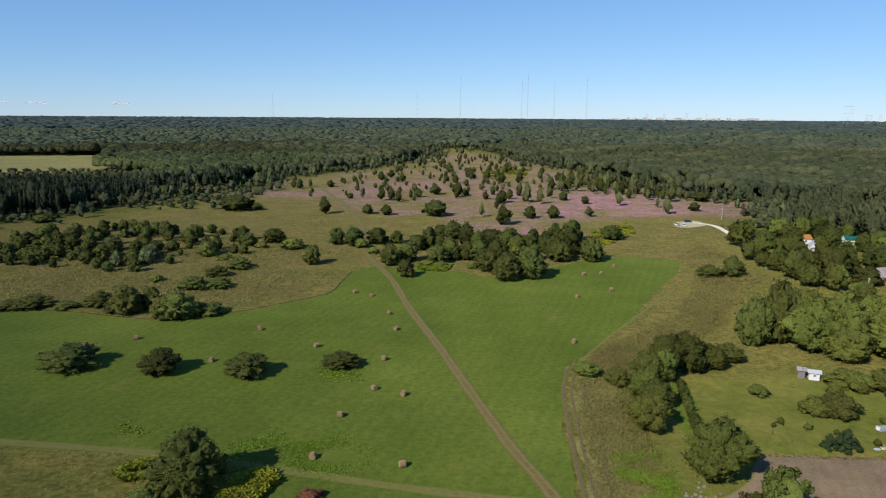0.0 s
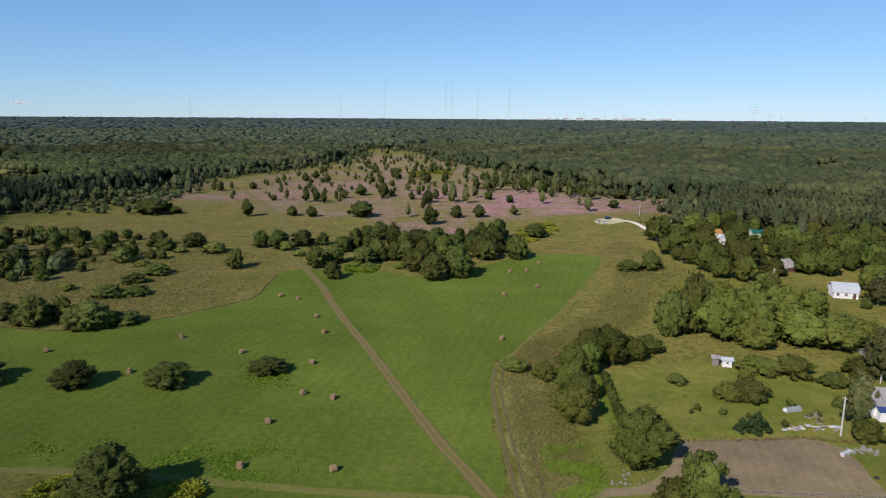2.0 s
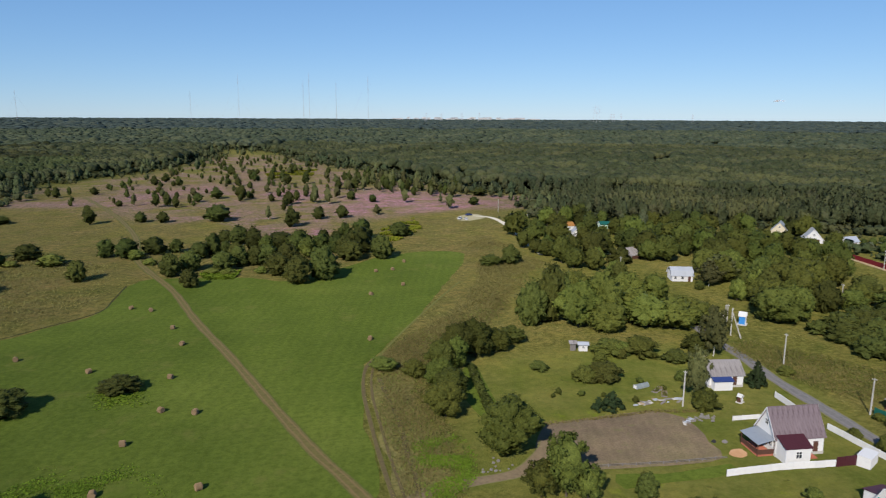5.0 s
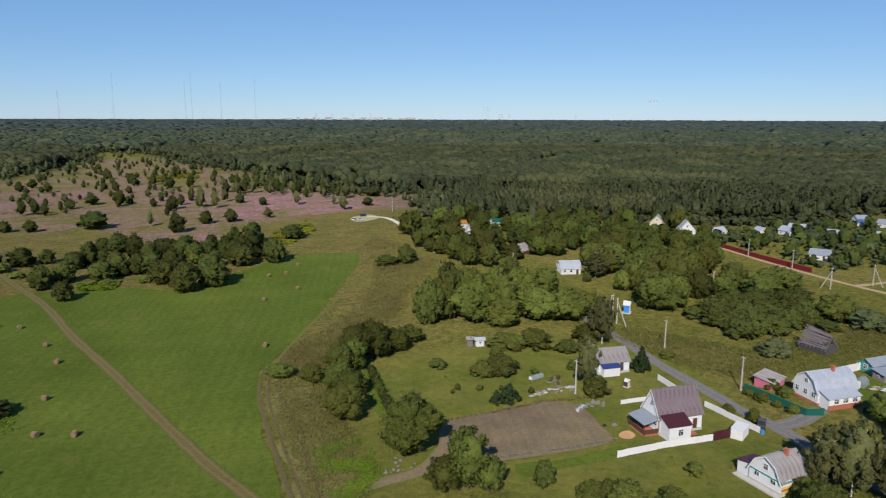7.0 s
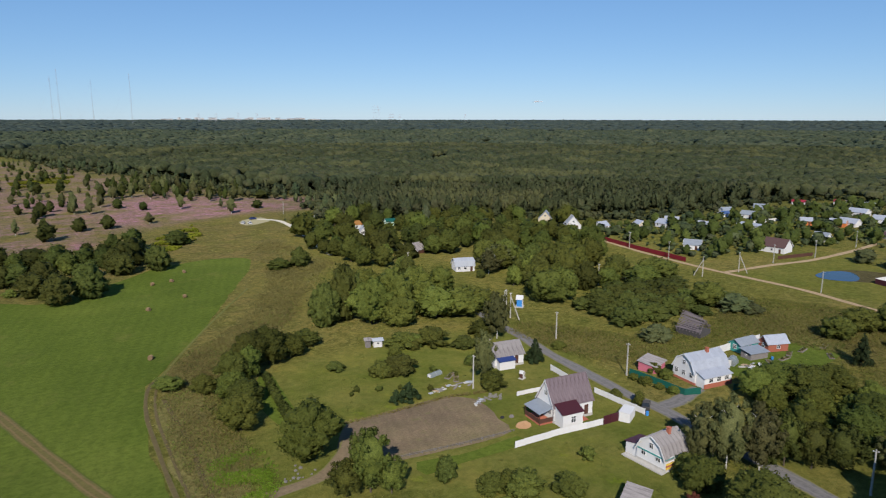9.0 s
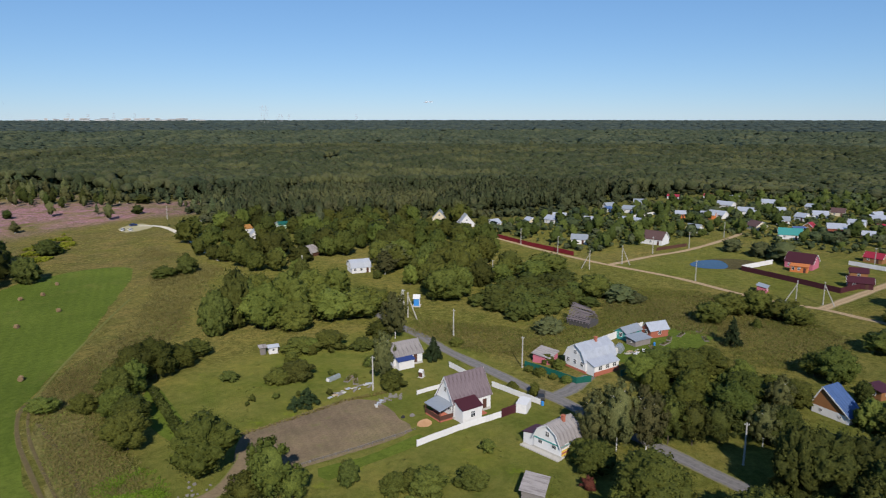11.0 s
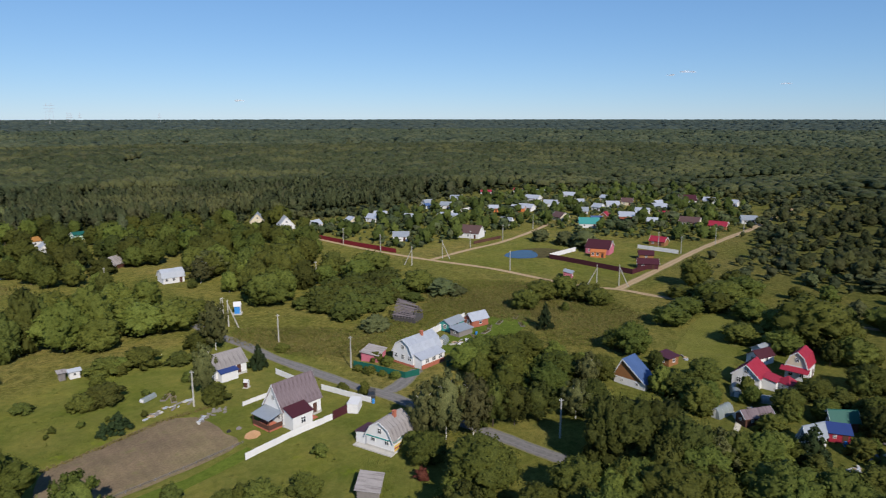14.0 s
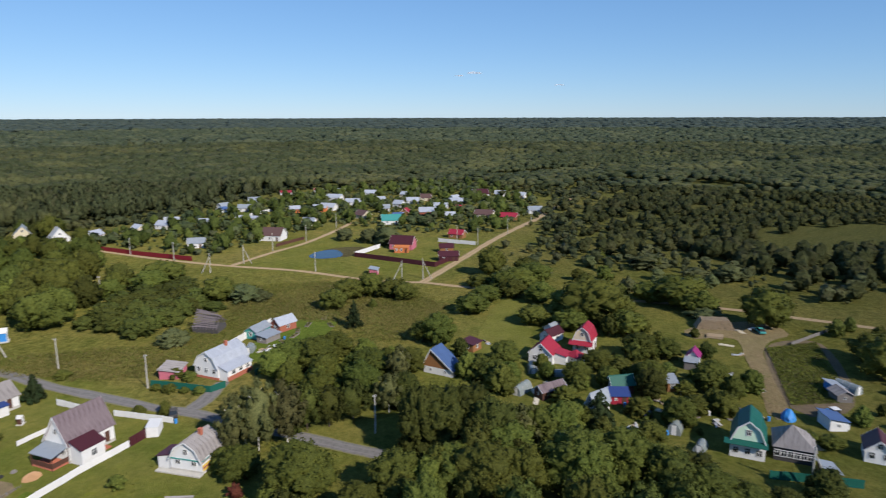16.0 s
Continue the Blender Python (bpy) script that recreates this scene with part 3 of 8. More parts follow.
sheet("green_strip", pairs((61.0, 92.0, 68.9, 89.9, 82.4, 89.0, 79.0, 86.2, 66.7, 87.1, 59.9, 87.2)), 0.05, M["field"], "bright green grass strip along the white fence", "lawn", 0.2)
# flat dark brown sheet making up the pond's right half
sheet("pond_dark_part", pairs((267.4, 115.7, 269.0, 106.4, 277.4, 101.1, 287.8, 101.2, 292.1, 107.9, 286.7, 118.9, 278.0, 121.8)), 0.04, M["pond_brown"], "dark brown right half of the pond", "bank", 0.3)
sheet("pond", pairs((266.3, 121.9, 263.5, 117.0, 265.1, 112.2, 268.9, 108.3, 275.0, 109.8, 283.1, 115.2, 282.1, 119.6, 275.8, 122.6)), 0.07, M["water"], "small still pond reflecting the sky", "pond", 0.2)
strip("field_track", (19.2, 95.0, 16.2, 104.9, 12.5, 116.5, 7.1, 137.5, -1.2, 171.5, -10.4, 206.1, -19.4, 245.9, -31.2, 283.4, -38.0, 310.1, -43.4, 359.8, -58.2, 424.9, -78.0, 492.3, -100.2, 557.0), 2.9, 0.08, M["track"], "two-wheeled dirt track through the mown field", "track")
strip("edge_track", (-105.5, 119.2, -82.0, 116.1, -51.0, 112.0, -29.4, 107.1, -7.6, 101.6, 15.1, 96.9), 2.4, 0.07, M["rut"], "faint worn grass track at the field's edge", "track")
sheet("dry_verge", pairs((37.5, 163.0, 32.6, 153.5, 28.4, 140.0, 26.2, 122.0, 24.6, 105.0, 23.4, 92.5, 30.5, 91.5, 33.5, 104.0, 34.5, 120.0, 36.5, 136.0, 40.0, 150.0)), 0.04, M["verge"], "strip of tall tan grass along the field's edge", "verge", 0.9)
strip("mower_rut", (34.5, 160.5, 30.1, 153.6, 26.8, 140.1, 24.9, 122.5, 23.6, 107.4, 22.9, 94.0), 0.9, 0.07, M["brown_rut"], "narrow worn brown mower rut along the field's edge", "track")
strip("mower_rut", (35.9, 159.5, 31.7, 152.6, 28.5, 139.1, 26.7, 122.5, 25.4, 107.4, 24.6, 93.5), 0.7, 0.07, M["brown_rut"], "narrow worn brown mower rut along the field's edge", "track")
# narrow dark strip along the border of field and meadow
strip("field_edge_line", (-190.0, 202.2, -137.3, 202.4, -115.2, 200.5, -84.3, 193.2, -63.8, 201.8, -52.2, 211.5, -39.4, 224.4, -37.2, 240.2, -35.6, 257.6), 0.55, 0.06, M["furrow"], "dark narrow line between mown field and tall meadow grass", "furrow")
strip("edge_rut", (81.2, 230.5, 65.6, 208.3, 46.5, 179.6, 36.1, 162.6, 31.7, 155.2), 0.8, 0.065, M["rut"], "faint worn line along the field's edge", "track")
strip("weedy_rut", (31.8, 146.8, 31.2, 136.2, 30.6, 123.4, 29.0, 110.6, 28.0, 100.8, 26.8, 93.3), 1.1, 0.07, M["brown_rut"], "rutted brown strip in tall weeds", "track")
strip("asphalt_road", (129.1, 158.3, 125.5, 143.6, 123.9, 133.7, 120.1, 119.1, 117.3, 101.2, 115.4, 89.3, 114.9, 79.5, 111.9, 66.2, 110.3, 54.5, 107.9, 42.7, 106.4, 33.1, 104.5, 21.0, 102.5, 7.7), 3.8, 0.09, M["asphalt"], "narrow grey worn asphalt village road")
strip("driveway", (115.0, 81.4, 120.8, 80.8, 126.9, 81.8, 131.1, 82.3), 4.0, 0.07, M["asphalt"], "grey asphalt drive to the white house")
strip("sand_road", (263.8, 239.6, 260.3, 227.6, 249.9, 190.2, 244.8, 164.2, 242.2, 145.2, 240.3, 115.5, 233.9, 90.9, 230.5, 74.3, 232.3, 61.6, 230.1, 50.4, 228.4, 40.8, 225.9, 29.2, 223.8, 14.5, 223.0, -17.5, 219.2, -42.8, 214.8, -56.4, 211.5, -67.8, 207.3, -80.9, 201.9, -103.6), 3.0, 0.08, M["sand"], "pale sandy village lane")
strip("pond_road", (242.2, 145.2, 270.6, 141.6, 295.4, 136.7, 332.1, 135.8, 361.0, 137.4), 3.0, 0.075, M["sand"], "pale sandy lane past the pond")
strip("long_road", (231.7, 61.8, 277.4, 55.7, 328.9, 48.8, 383.9, 38.1, 394.0, 35.7, 483.2, 23.4, 620.5, -0.3), 3.8, 0.085, M["sand"], "straight sandy lane into the woods")
strip("parking_track", (132.9, 266.7, 136.5, 285.8, 146.7, 328.5, 152.2, 361.2, 152.4, 379.2, 144.8, 388.0), 3.6, 0.075, M["gravel"], "pale gravel track from the parking place")
sheet("parking_place", pairs((130.9, 381.3, 138.8, 391.7, 149.1, 394.5, 149.9, 382.1, 140.0, 370.3, 131.2, 369.9)), 0.09, M["gravel"], "pale gravel parking place", "parking place", 0.5)


# ---- trees ----
def ico(sub):
    bm = bmesh.new()
    bmesh.ops.create_icosphere(bm, subdivisions=sub, radius=1.0)
    v = np.array([x.co[:] for x in bm.verts])
    f = np.array([[x.index for x in p.verts] for p in bm.faces])
    bm.free()
    return v, f


ICO1, ICO2, ICO3, ICO4, ICO5 = (ico(k) for k in (1, 2, 3, 4, 5))


def leaf_cards(r, centres, radii, axis, count, size, squash=0.9):
    """Clumps of leaves, four-cornered and a little bent, over the outer sides of the lobes."""
    vol = radii ** 2
    which = r.choice(len(centres), count, p=vol / vol.sum())
    out = centres[which] - axis[which]
    out /= np.maximum(np.linalg.norm(out, axis=1)[:, None], 1e-6)
    d = r.normal(size=(count, 3)) + out * 0.9
    d[:, 2] += 0.2
    d /= np.linalg.norm(d, axis=1)[:, None]
    pos = centres[which] + d * (radii[which] * r.uniform(0.72, 1.15, count))[:, None] * np.array([1, 1, squash])
    nrm = d + r.normal(size=(count, 3)) * 0.5
    nrm /= np.linalg.norm(nrm, axis=1)[:, None]
    a = np.cross(nrm, r.normal(size=(count, 3)))
    a /= np.linalg.norm(a, axis=1)[:, None]
    b = np.cross(nrm, a)
    s = size * r.uniform(0.55, 1.4, count)[:, None]
    k = r.uniform(0.5, 1.0, (count, 1))
    bend = nrm * s * 0.3
    v = np.stack([pos - a * s - bend, pos - b * s * k, pos + a * s - bend, pos + b * s * k], 1)
    i = np.arange(count * 4).reshape(-1, 4)
    soft = d * 0.75 + out * 0.35 + (nrm - d) * 0.45
    soft /= np.linalg.norm(soft, axis=1)[:, None]
    return v.reshape(-1, 3), i, np.repeat(soft, 4, 0)


def crown(seed, lobes, count, size, shape, cores=True):
    """A crown about 1 high and 1 wide on the unit tree: a dark core, lobes round it, leaf clumps over them."""
    r = np.random.default_rng(seed)
    z0, z1, wide, lobe = shape
    k = np.arange(lobes) + r.uniform(-0.3, 0.3, lobes)
    u = np.clip((k + 0.5) / lobes, 0.02, 0.98)
    ang = k * 2.39996 + r.normal(0, 0.25, lobes)
    reach = wide(u) * r.uniform(0.62, 1.12, lobes)
    z = z0 + (z1 - z0) * u + r.normal(0, 0.02, lobes)
    c = np.stack([np.cos(ang) * reach, np.sin(ang) * reach, z], -1)
    rad = lobe(u) * r.uniform(0.75, 1.3, lobes)
    axis = np.stack([0 * z, 0 * z, z0 + (z - z0) * 0.75], -1)
    cards, fq, nc = leaf_cards(r, c, rad, axis, count, size)
    iv, itri = ICO1
    core = (c[:, None, :] + iv[None] * (rad * 0.6)[:, None, None])[:None if cores else 0]
    round_off = np.tile(iv, (len(core) + (lobes > 5), 1))
    if lobes > 5:
        body = iv * (1 + r.normal(0, 0.08, (len(iv), 1)))
        t = np.clip(body[:, 2] * 0.5 + 0.5, 0, 1)
        body = np.stack([body[:, 0] * wide(np.clip(t, 0.1, 0.9)) * (0.55 if z1 > 0.95 else 0.86), body[:, 1] * wide(np.clip(t, 0.1, 0.9)) * (0.55 if z1 > 0.95 else 0.86), z0 + (z1 - z0) * t], -1)
        core = np.concatenate([core, body[None]])
    n = len(core)
    core = core.reshape(-1, 3)
    ft = (np.arange(n)[:, None, None] * len(iv) + itri[None]).reshape(-1, 3)
    core[:, 2] = np.maximum(core[:, 2], 0.03)
    cards[:, 2] = np.maximum(cards[:, 2], 0.01)
    return np.concatenate([cards, core]), [fq, ft + len(cards)], np.concatenate([nc, round_off])


def full_crown(seed, lobes, count, size, shape, sub):
    """A dense crown on the unit tree: one billowing skin over the lobes, leaf clumps standing out of it."""
    r = np.random.default_rng(seed)
    z0, z1, wide, lobe = shape
    k = np.arange(lobes) + r.uniform(-0.3, 0.3, lobes)
    u = np.clip((k + 0.5) / lobes, 0.02, 0.98)
    ang = k * 2.39996 + r.normal(0, 0.25, lobes)
    reach = wide(u) * r.uniform(0.62, 1.16, lobes)
    z = z0 + (z1 - z0) * u + r.normal(0, 0.02, lobes)
    c = np.stack([np.cos(ang) * reach, np.sin(ang) * reach, z], -1)
    rad = lobe(u) * r.uniform(0.75, 1.35, lobes)
    d, tri = sub
    mid = np.array([0, 0, z0 + (z1 - z0) * 0.42])
    # smaller boughs budding out of each lobe
    bud = 7 if len(d) > 600 else 4
    way = r.normal(size=(lobes, bud, 3)) + 0.8 * ((c - mid) / np.linalg.norm(c - mid, axis=1)[:, None])[:, None]
    way /= np.linalg.norm(way, axis=2)[..., None]
    bough = c[:, None] + way * (rad[:, None] * r.uniform(0.6, 1.0, (lobes, bud)))[..., None]
    c = np.concatenate([c, bough.reshape(-1, 3)])
    rad = np.concatenate([rad * 0.92, (rad[:, None] * r.uniform(0.28, 0.52, (lobes, bud))).ravel()])
    m = c - mid
    b = d @ m.T
    disc = b ** 2 - ((m ** 2).sum(1) - rad ** 2)[None]
    hit = np.where(disc > 0, b + np.sqrt(np.maximum(disc, 0)), 0)
    broad = float(np.max(wide(np.linspace(0.05, 0.95, 20)))) * 0.74
    tall = np.where(d[:, 2] > 0, (z1 - mid[2]) * 0.9, mid[2] - z0 + 0.04)
    base = 1 / np.sqrt((d[:, 0] ** 2 + d[:, 1] ** 2) / broad ** 2 + (d[:, 2] / tall) ** 2)
    own, far = hit.argmax(1), hit.max(1)
    skin = np.maximum(far, base)
    v = mid + d * (skin * (0.96 + r.normal(0, 0.025, len(d))))[:, None]
    lobe_n = (mid + d * skin[:, None] - c[own]) / rad[own][:, None]
    nv = np.where((far > base)[:, None], lobe_n * 0.85 + d * 0.15, d)
    nv = nv + r.normal(0, 0.30, nv.shape)
    nv /= np.linalg.norm(nv, axis=1)[:, None]
    ok = np.flatnonzero((v[:, 2] > 0.06) & (d[:, 2] > -0.75))
    at = r.choice(ok, count)
    pos = mid + d[at] * (skin[at] * r.uniform(0.95, 1.1, count))[:, None] + r.normal(0, 0.012, (count, 3))
    nrm = nv[at] + r.normal(size=(count, 3)) * 0.45
    nrm /= np.linalg.norm(nrm, axis=1)[:, None]
    a = np.cross(nrm, r.normal(size=(count, 3)))
    a /= np.linalg.norm(a, axis=1)[:, None]
    b = np.cross(nrm, a)
    s = size * r.uniform(0.5, 1.4, count)[:, None]
    q = r.uniform(0.5, 1.0, (count, 1))
    bend = nrm * s * 0.3
    cards = np.stack([pos - a * s - bend, pos - b * s * q, pos + a * s - bend, pos + b * s * q], 1).reshape(-1, 3)
    soft = nv[at] * 0.5 + nrm * 0.5
    soft /= np.linalg.norm(soft, axis=1)[:, None]
    v[:, 2] = np.maximum(v[:, 2], 0.01)
    cards[:, 2] = np.maximum(cards[:, 2], 0.01)
    fq = np.arange(count * 4).reshape(-1, 4)
    tri = tri[v[tri][:, :, 2].max(1) > 0.03]
    return np.concatenate([cards, v]), [fq, tri + len(cards)], np.concatenate([np.repeat(soft, 4, 0), nv])


def arch(u, p=0.5, peak=0.5):
    """1 at the crown's widest height, falling to the top and the foot."""
    t = np.where(u < peak, (peak - u) / peak, (u - peak) / (1 - peak))
    return np.clip(1 - t ** 2, 0.03, 1) ** p


# lowest and highest lobe, reach of the lobes by height, size of the lobes by height
round_shape = (0.20, 0.88, lambda u: 0.38 * arch(u, 0.5, 0.4), lambda u: 0.122 + 0 * u)
oval_shape = (0.16, 0.92, lambda u: 0.34 * arch(u, 0.75, 0.33), lambda u: 0.14 - 0.04 * u)
bush_shape = (0.08, 0.84, lambda u: 0.40 * arch(u, 0.5, 0.15), lambda u: 0.115 - 0.02 * u)
dome_shape = (0.06, 0.90, lambda u: 0.41 * arch(u, 0.5, 0.3), lambda u: 0.092 + 0 * u)
birch_shape = (0.2, 0.93, lambda u: 0.40 * arch(u, 0.62, 0.38), lambda u: 0.105 - 0.03 * u)
spruce_shape = (0.08, 0.97, lambda u: 0.40 * (1 - u) ** 0.85 + 0.01, lambda u: 0.12 - 0.085 * u)


def trunk(height, radius, limbs, seed):
    """A tapered trunk with a few limbs into the crown, on the unit tree."""
    r = np.random.default_rng(seed)
    bm = bmesh.new()
    bend = Vector((r.normal(0, 0.02), r.normal(0, 0.02), height * 0.5))
    rod(bm, (0, 0, -0.02), bend, radius, radius * 0.75, 6)
    rod(bm, bend, (bend.x * 1.5, bend.y * 1.5, height), radius * 0.75, radius * 0.3, 6)
    for k in range(limbs):
        z = height * r.uniform(0.35, 0.85)
        a = r.uniform(0, 6.28)
        rod(bm, (bend.x, bend.y, z), (math.cos(a) * 0.22, math.sin(a) * 0.22, z + 0.16), radius * 0.45, radius * 0.15, 5)
    return bm


KINDS = {
    # kind: name, shape, lobes, clumps, clump size, leaf material, bark, trunk radius, label
    "broad": ("tree", round_shape, 52, 2700, 0.023, "leaf", "bark", 0.022, "broad green leafy tree with a full round crown"),
    "willow": ("willow_tree", round_shape, 52, 2700, 0.023, "leaf_light", "bark", 0.022, "yellow-green willow with a billowing crown"),
    "dark": ("tree", dome_shape, 72, 2500, 0.023, "leaf_dark", "bark", 0.02, "dark green leafy tree, dense to the ground"),
    "birch": ("birch_tree", birch_shape, 50, 3000, 0.018, "leaf_birch", "birch_bark", 0.014, "tall loose birch with olive leaves and pale trunk"),
    "poplar": ("poplar_tree", birch_shape, 50, 3000, 0.018, "leaf", "bark", 0.018, "loose dark green poplar beside the plot"),
    "aspen": ("aspen_tree", birch_shape, 56, 3200, 0.018, "leaf_dark", "bark", 0.016, "loose dark green aspen with a ragged crown"),
    "bush": ("bush", bush_shape, 44, 1300, 0.032, "leaf", "bark", 0.015, "round green leafy bush in the grass"),
    "grey_bush": ("bush", bush_shape, 44, 1300, 0.032, "leaf_grey", "bark", 0.015, "round grey-green willow bush"),
    "pale_bush": ("bush", bush_shape, 44, 1200, 0.032, "leaf_light", "bark", 0.015, "round yellow-green leafy bush"),
    "dark_bush": ("bush", bush_shape, 44, 1300, 0.032, "leaf_dark", "bark", 0.015, "dark green dense round bush"),
    "field_bush": ("bush", dome_shape, 72, 2300, 0.024, "leaf_dark", "bark", 0.015, "dark green dense round bush in the mown field"),
    "red_bush": ("bush", bush_shape, 12, 800, 0.04, "leaf_red", "bark", 0.015, "reddish-leaved ornamental garden bush"),
    "spruce": ("spruce_tree", spruce_shape, 60, 3000, 0.022, "needle", "bark", 0.014, "dark green pointed spruce tree"),
    "shrub": ("shrub", bush_shape, 8, 220, 0.065, "leaf", "bark", 0.015, "small leafy garden shrub"),
    "small": ("young_tree", oval_shape, 20, 300, 0.055, "leaf_dark", "bark", 0.018, "young leafy tree standing in the heath"),
    "small_dark": ("young_tree", dome_shape, 30, 300, 0.055, "leaf_dark", "bark", 0.018, "dark leafy tree standing in the heath"),
    "small_birch": ("young_birch", oval_shape, 12, 280, 0.052, "leaf_birch", "birch_bark", 0.014, "young loose birch standing in the heath"),
}
PROTOS = {}
# open ground before the houses among the trees
BUILT = [tuple(p) for p in pairs((163.6, 291.7, 156.4, 278.7, 148.9, 264.4, 170.1, 313.0, 162.5, 298.1, 191.5, 310.2, 183.4, 296.8, 174.7, 281.9, 157.9, 240.3, 152.0, 231.1, 157.1, 203.4)).tolist()]
OPEN_LAWN = pairs((213.9, 29.9, 214.3, 18.8, 182.4, 16.7, 157.4, 18.0, 154.9, 29.2, 181.8, 31.4))


def tree(kind, x, y, h, w, group=""):
    """A tree or bush of that height and width with its foot at x, y."""
    name, shape, lobes, count, size, leaf, bark, radius, label = KINDS[kind]
    seed = int(abs(x) * 7 + abs(y) * 13) % 3
    loose = kind in ("birch", "poplar", "aspen", "spruce")
    away_m = math.hypot(x, y)
    level = 0 if away_m < 175 else (1 if away_m < 300 else 2)
    if count < 500:
        level = max(level, 1)
    sub = (ICO5, ICO4, ICO3)[level]
    if not loose:
        count, size = int(count * (0.75, 0.36, 0.16)[level]) + 60, size * (0.80, 1.15, 1.7)[level]
        if level == 2 and count < 130:
            size *= 0.6
    elif level:
        count, size = int(count * (1, 0.5, 0.3)[level]), size * (1, 1.3, 1.6)[level]
    seed += 3 * level
    turn = pose(x, y, 0, 0, 0, (x * 37 + y * 91) % 360) @ Matrix.Diagonal((w, w, h, 1))
    if (kind, seed) in PROTOS:
        ob = copy_thing(PROTOS[kind, seed], turn)
    else:
        ob = new(name)
        v, f, nv = crown(seed * 31 + len(kind) * 7, lobes, count, size, shape) if loose else full_crown(seed * 31 + len(kind) * 7, lobes, count, size, shape, sub)
        part("crown", mesh("crown", v, f, M[leaf], True, nv), ob)
        part("trunk", trunk(0.88 if kind == "birch" else 0.6, radius, 8 if kind == "birch" else 3, seed), ob, "", M[bark])
        ob.matrix_basis = turn
        PROTOS[kind, seed] = ob
    ob.matrix_basis = turn
    ob["label"], ob["category"] = label, "bush" if "bush" in kind or kind == "shrub" else "tree"
    if group:
        ob["group"] = group
    return ob


def trees(kind, flat, group=""):
    for x, y, h, w in np.asarray(flat, dtype=float).reshape(-1, 4):
        slim, tall = (0.84, 1.06) if kind == "willow" else (1.0, 1.0)
        tree(kind, float(x), float(y), float(max(h, 0.6)) * tall, float(max(w, 0.6)) * slim, group)


def far_thicket(name, poly, gap, templates, low, high, seed, keep, mat, label, slim=(0.75, 1.1)):
    """Trees or bushes too far off to count, in one mesh."""
    r = np.random.default_rng(seed)
    p = scatter(pairs(poly), gap, seed)
    p = p[(r.random(len(p)) < keep) & (np.min(np.hypot(p[:, None, 0] - np.array(BUILT)[None, :, 0], p[:, None, 1] - np.array(BUILT)[None, :, 1]), 1) > 6.5)]
    kind = r.integers(len(templates), size=len(p))
    vs, fs, ns, base = [], {}, [], 0
    for i, t in enumerate(templates):
        q = p[kind == i]
        h = r.uniform(low, high, len(q))
        v, f, nv = lay(t, q[:, 0], q[:, 1], np.zeros(len(q)), h, h * r.uniform(*slim, len(q)), r.uniform(0, 6.28, len(q)))
        vs.append(v)
        ns.append(nv)
        for g in f:
            fs.setdefault(g.shape[1], []).append(g + base)
        base += len(v)
    return tagged(new(name, mesh(name, np.concatenate(vs), [np.concatenate(g) for g in fs.values()], M[mat], True, np.concatenate(ns))), label, "trees", kind="stuff")


def scatter(poly, gap, seed, jitter=0.42):
    """Loosely spaced places in a polygon."""
    r = np.random.default_rng(seed)
    poly = np.asarray(poly)
    lo, hi = poly.min(0), poly.max(0)
    x, y = np.meshgrid(np.arange(lo[0], hi[0], gap), np.arange(lo[1], hi[1], gap))
    x = (x + r.uniform(-jitter, jitter, x.shape) * gap).ravel()
    y = (y + r.uniform(-jitter, jitter, y.shape) * gap).ravel()
    k = inside(poly, x, y)
    return np.stack([x[k], y[k]], -1)


# houses that stand in glades: corner, and the breadth of the open ground before them
GLADES = ((168.5, 305.0, 3.0), (175.0, 324.0, 3.0), (197.0, 323.0, 4.5), (162.0, 247.0, 5.0), (160.0, 210.0, 9.0), (273.0, 279.0, 8.0), (274.0, 258.0, 8.0))


def clear_height(x, y):
    """How tall a tree may grow here without closing a glade."""
    best = 99.0
    for hx, hy, wide in GLADES:
        d = math.hypot(hx, hy)
        along, off = (x * hx + y * hy) / d, abs(x * hy - y * hx) / d
        if off < wide and d - 60 < along < d + 7:
            best = min(best, 1.3 + 0.17 * max(d - along, 0))
    return best


def thicket(poly, gap, kinds, low, high, seed, keep=1.0, group="", slim=(0.8, 1.25)):
    r = np.random.default_rng(seed)
    for x, y in scatter(pairs(poly), gap, seed):
        if r.random() < keep and not inside(OPEN_LAWN, x, y) and all(math.hypot(x - p, y - q) > 6.0 for p, q in BUILT):
            h = min(r.uniform(low, high), clear_height(x, y))
            if h < 1.2:
                continue
            tree(kinds[int(r.integers(len(kinds)))], float(x), float(y), float(h), float(h * r.uniform(*slim)), group)


# in the field
trees("field_bush", (-89.3, 153.7, 5.5, 14.2, -66.3, 150.7, 6.1, 9.5, -45.7, 149.7, 5.4, 10.5, -24.5, 155.4, 3.7, 9.2), "bushes in the field")
trees("dark", (-40.9, 99.7, 10.4, 11.9,), "")
trees("dark_bush", (-44.9, 98.3, 3.6, 6.1, -46.4, 96.1, 3.1, 5.1))
trees("red_bush", (-20.9, 97.3, 2.0, 5.3,))
# along the field's left edge
trees("dark_bush", (-108.8, 207.2, 4.7, 9.6, -129.0, 205.5, 3.9, 12.8, -134.9, 203.5, 3.0, 10.4, -118.2, 204.7, 2.2, 8.1, -87.3, 229.1, 4.8, 10.4, -79.0, 231.6, 3.7, 10.0, -85.3, 249.0, 4.0, 9.4, -80.8, 261.8, 4.7, 10.7, -223.9, 374.5, 5.0, 12.4))
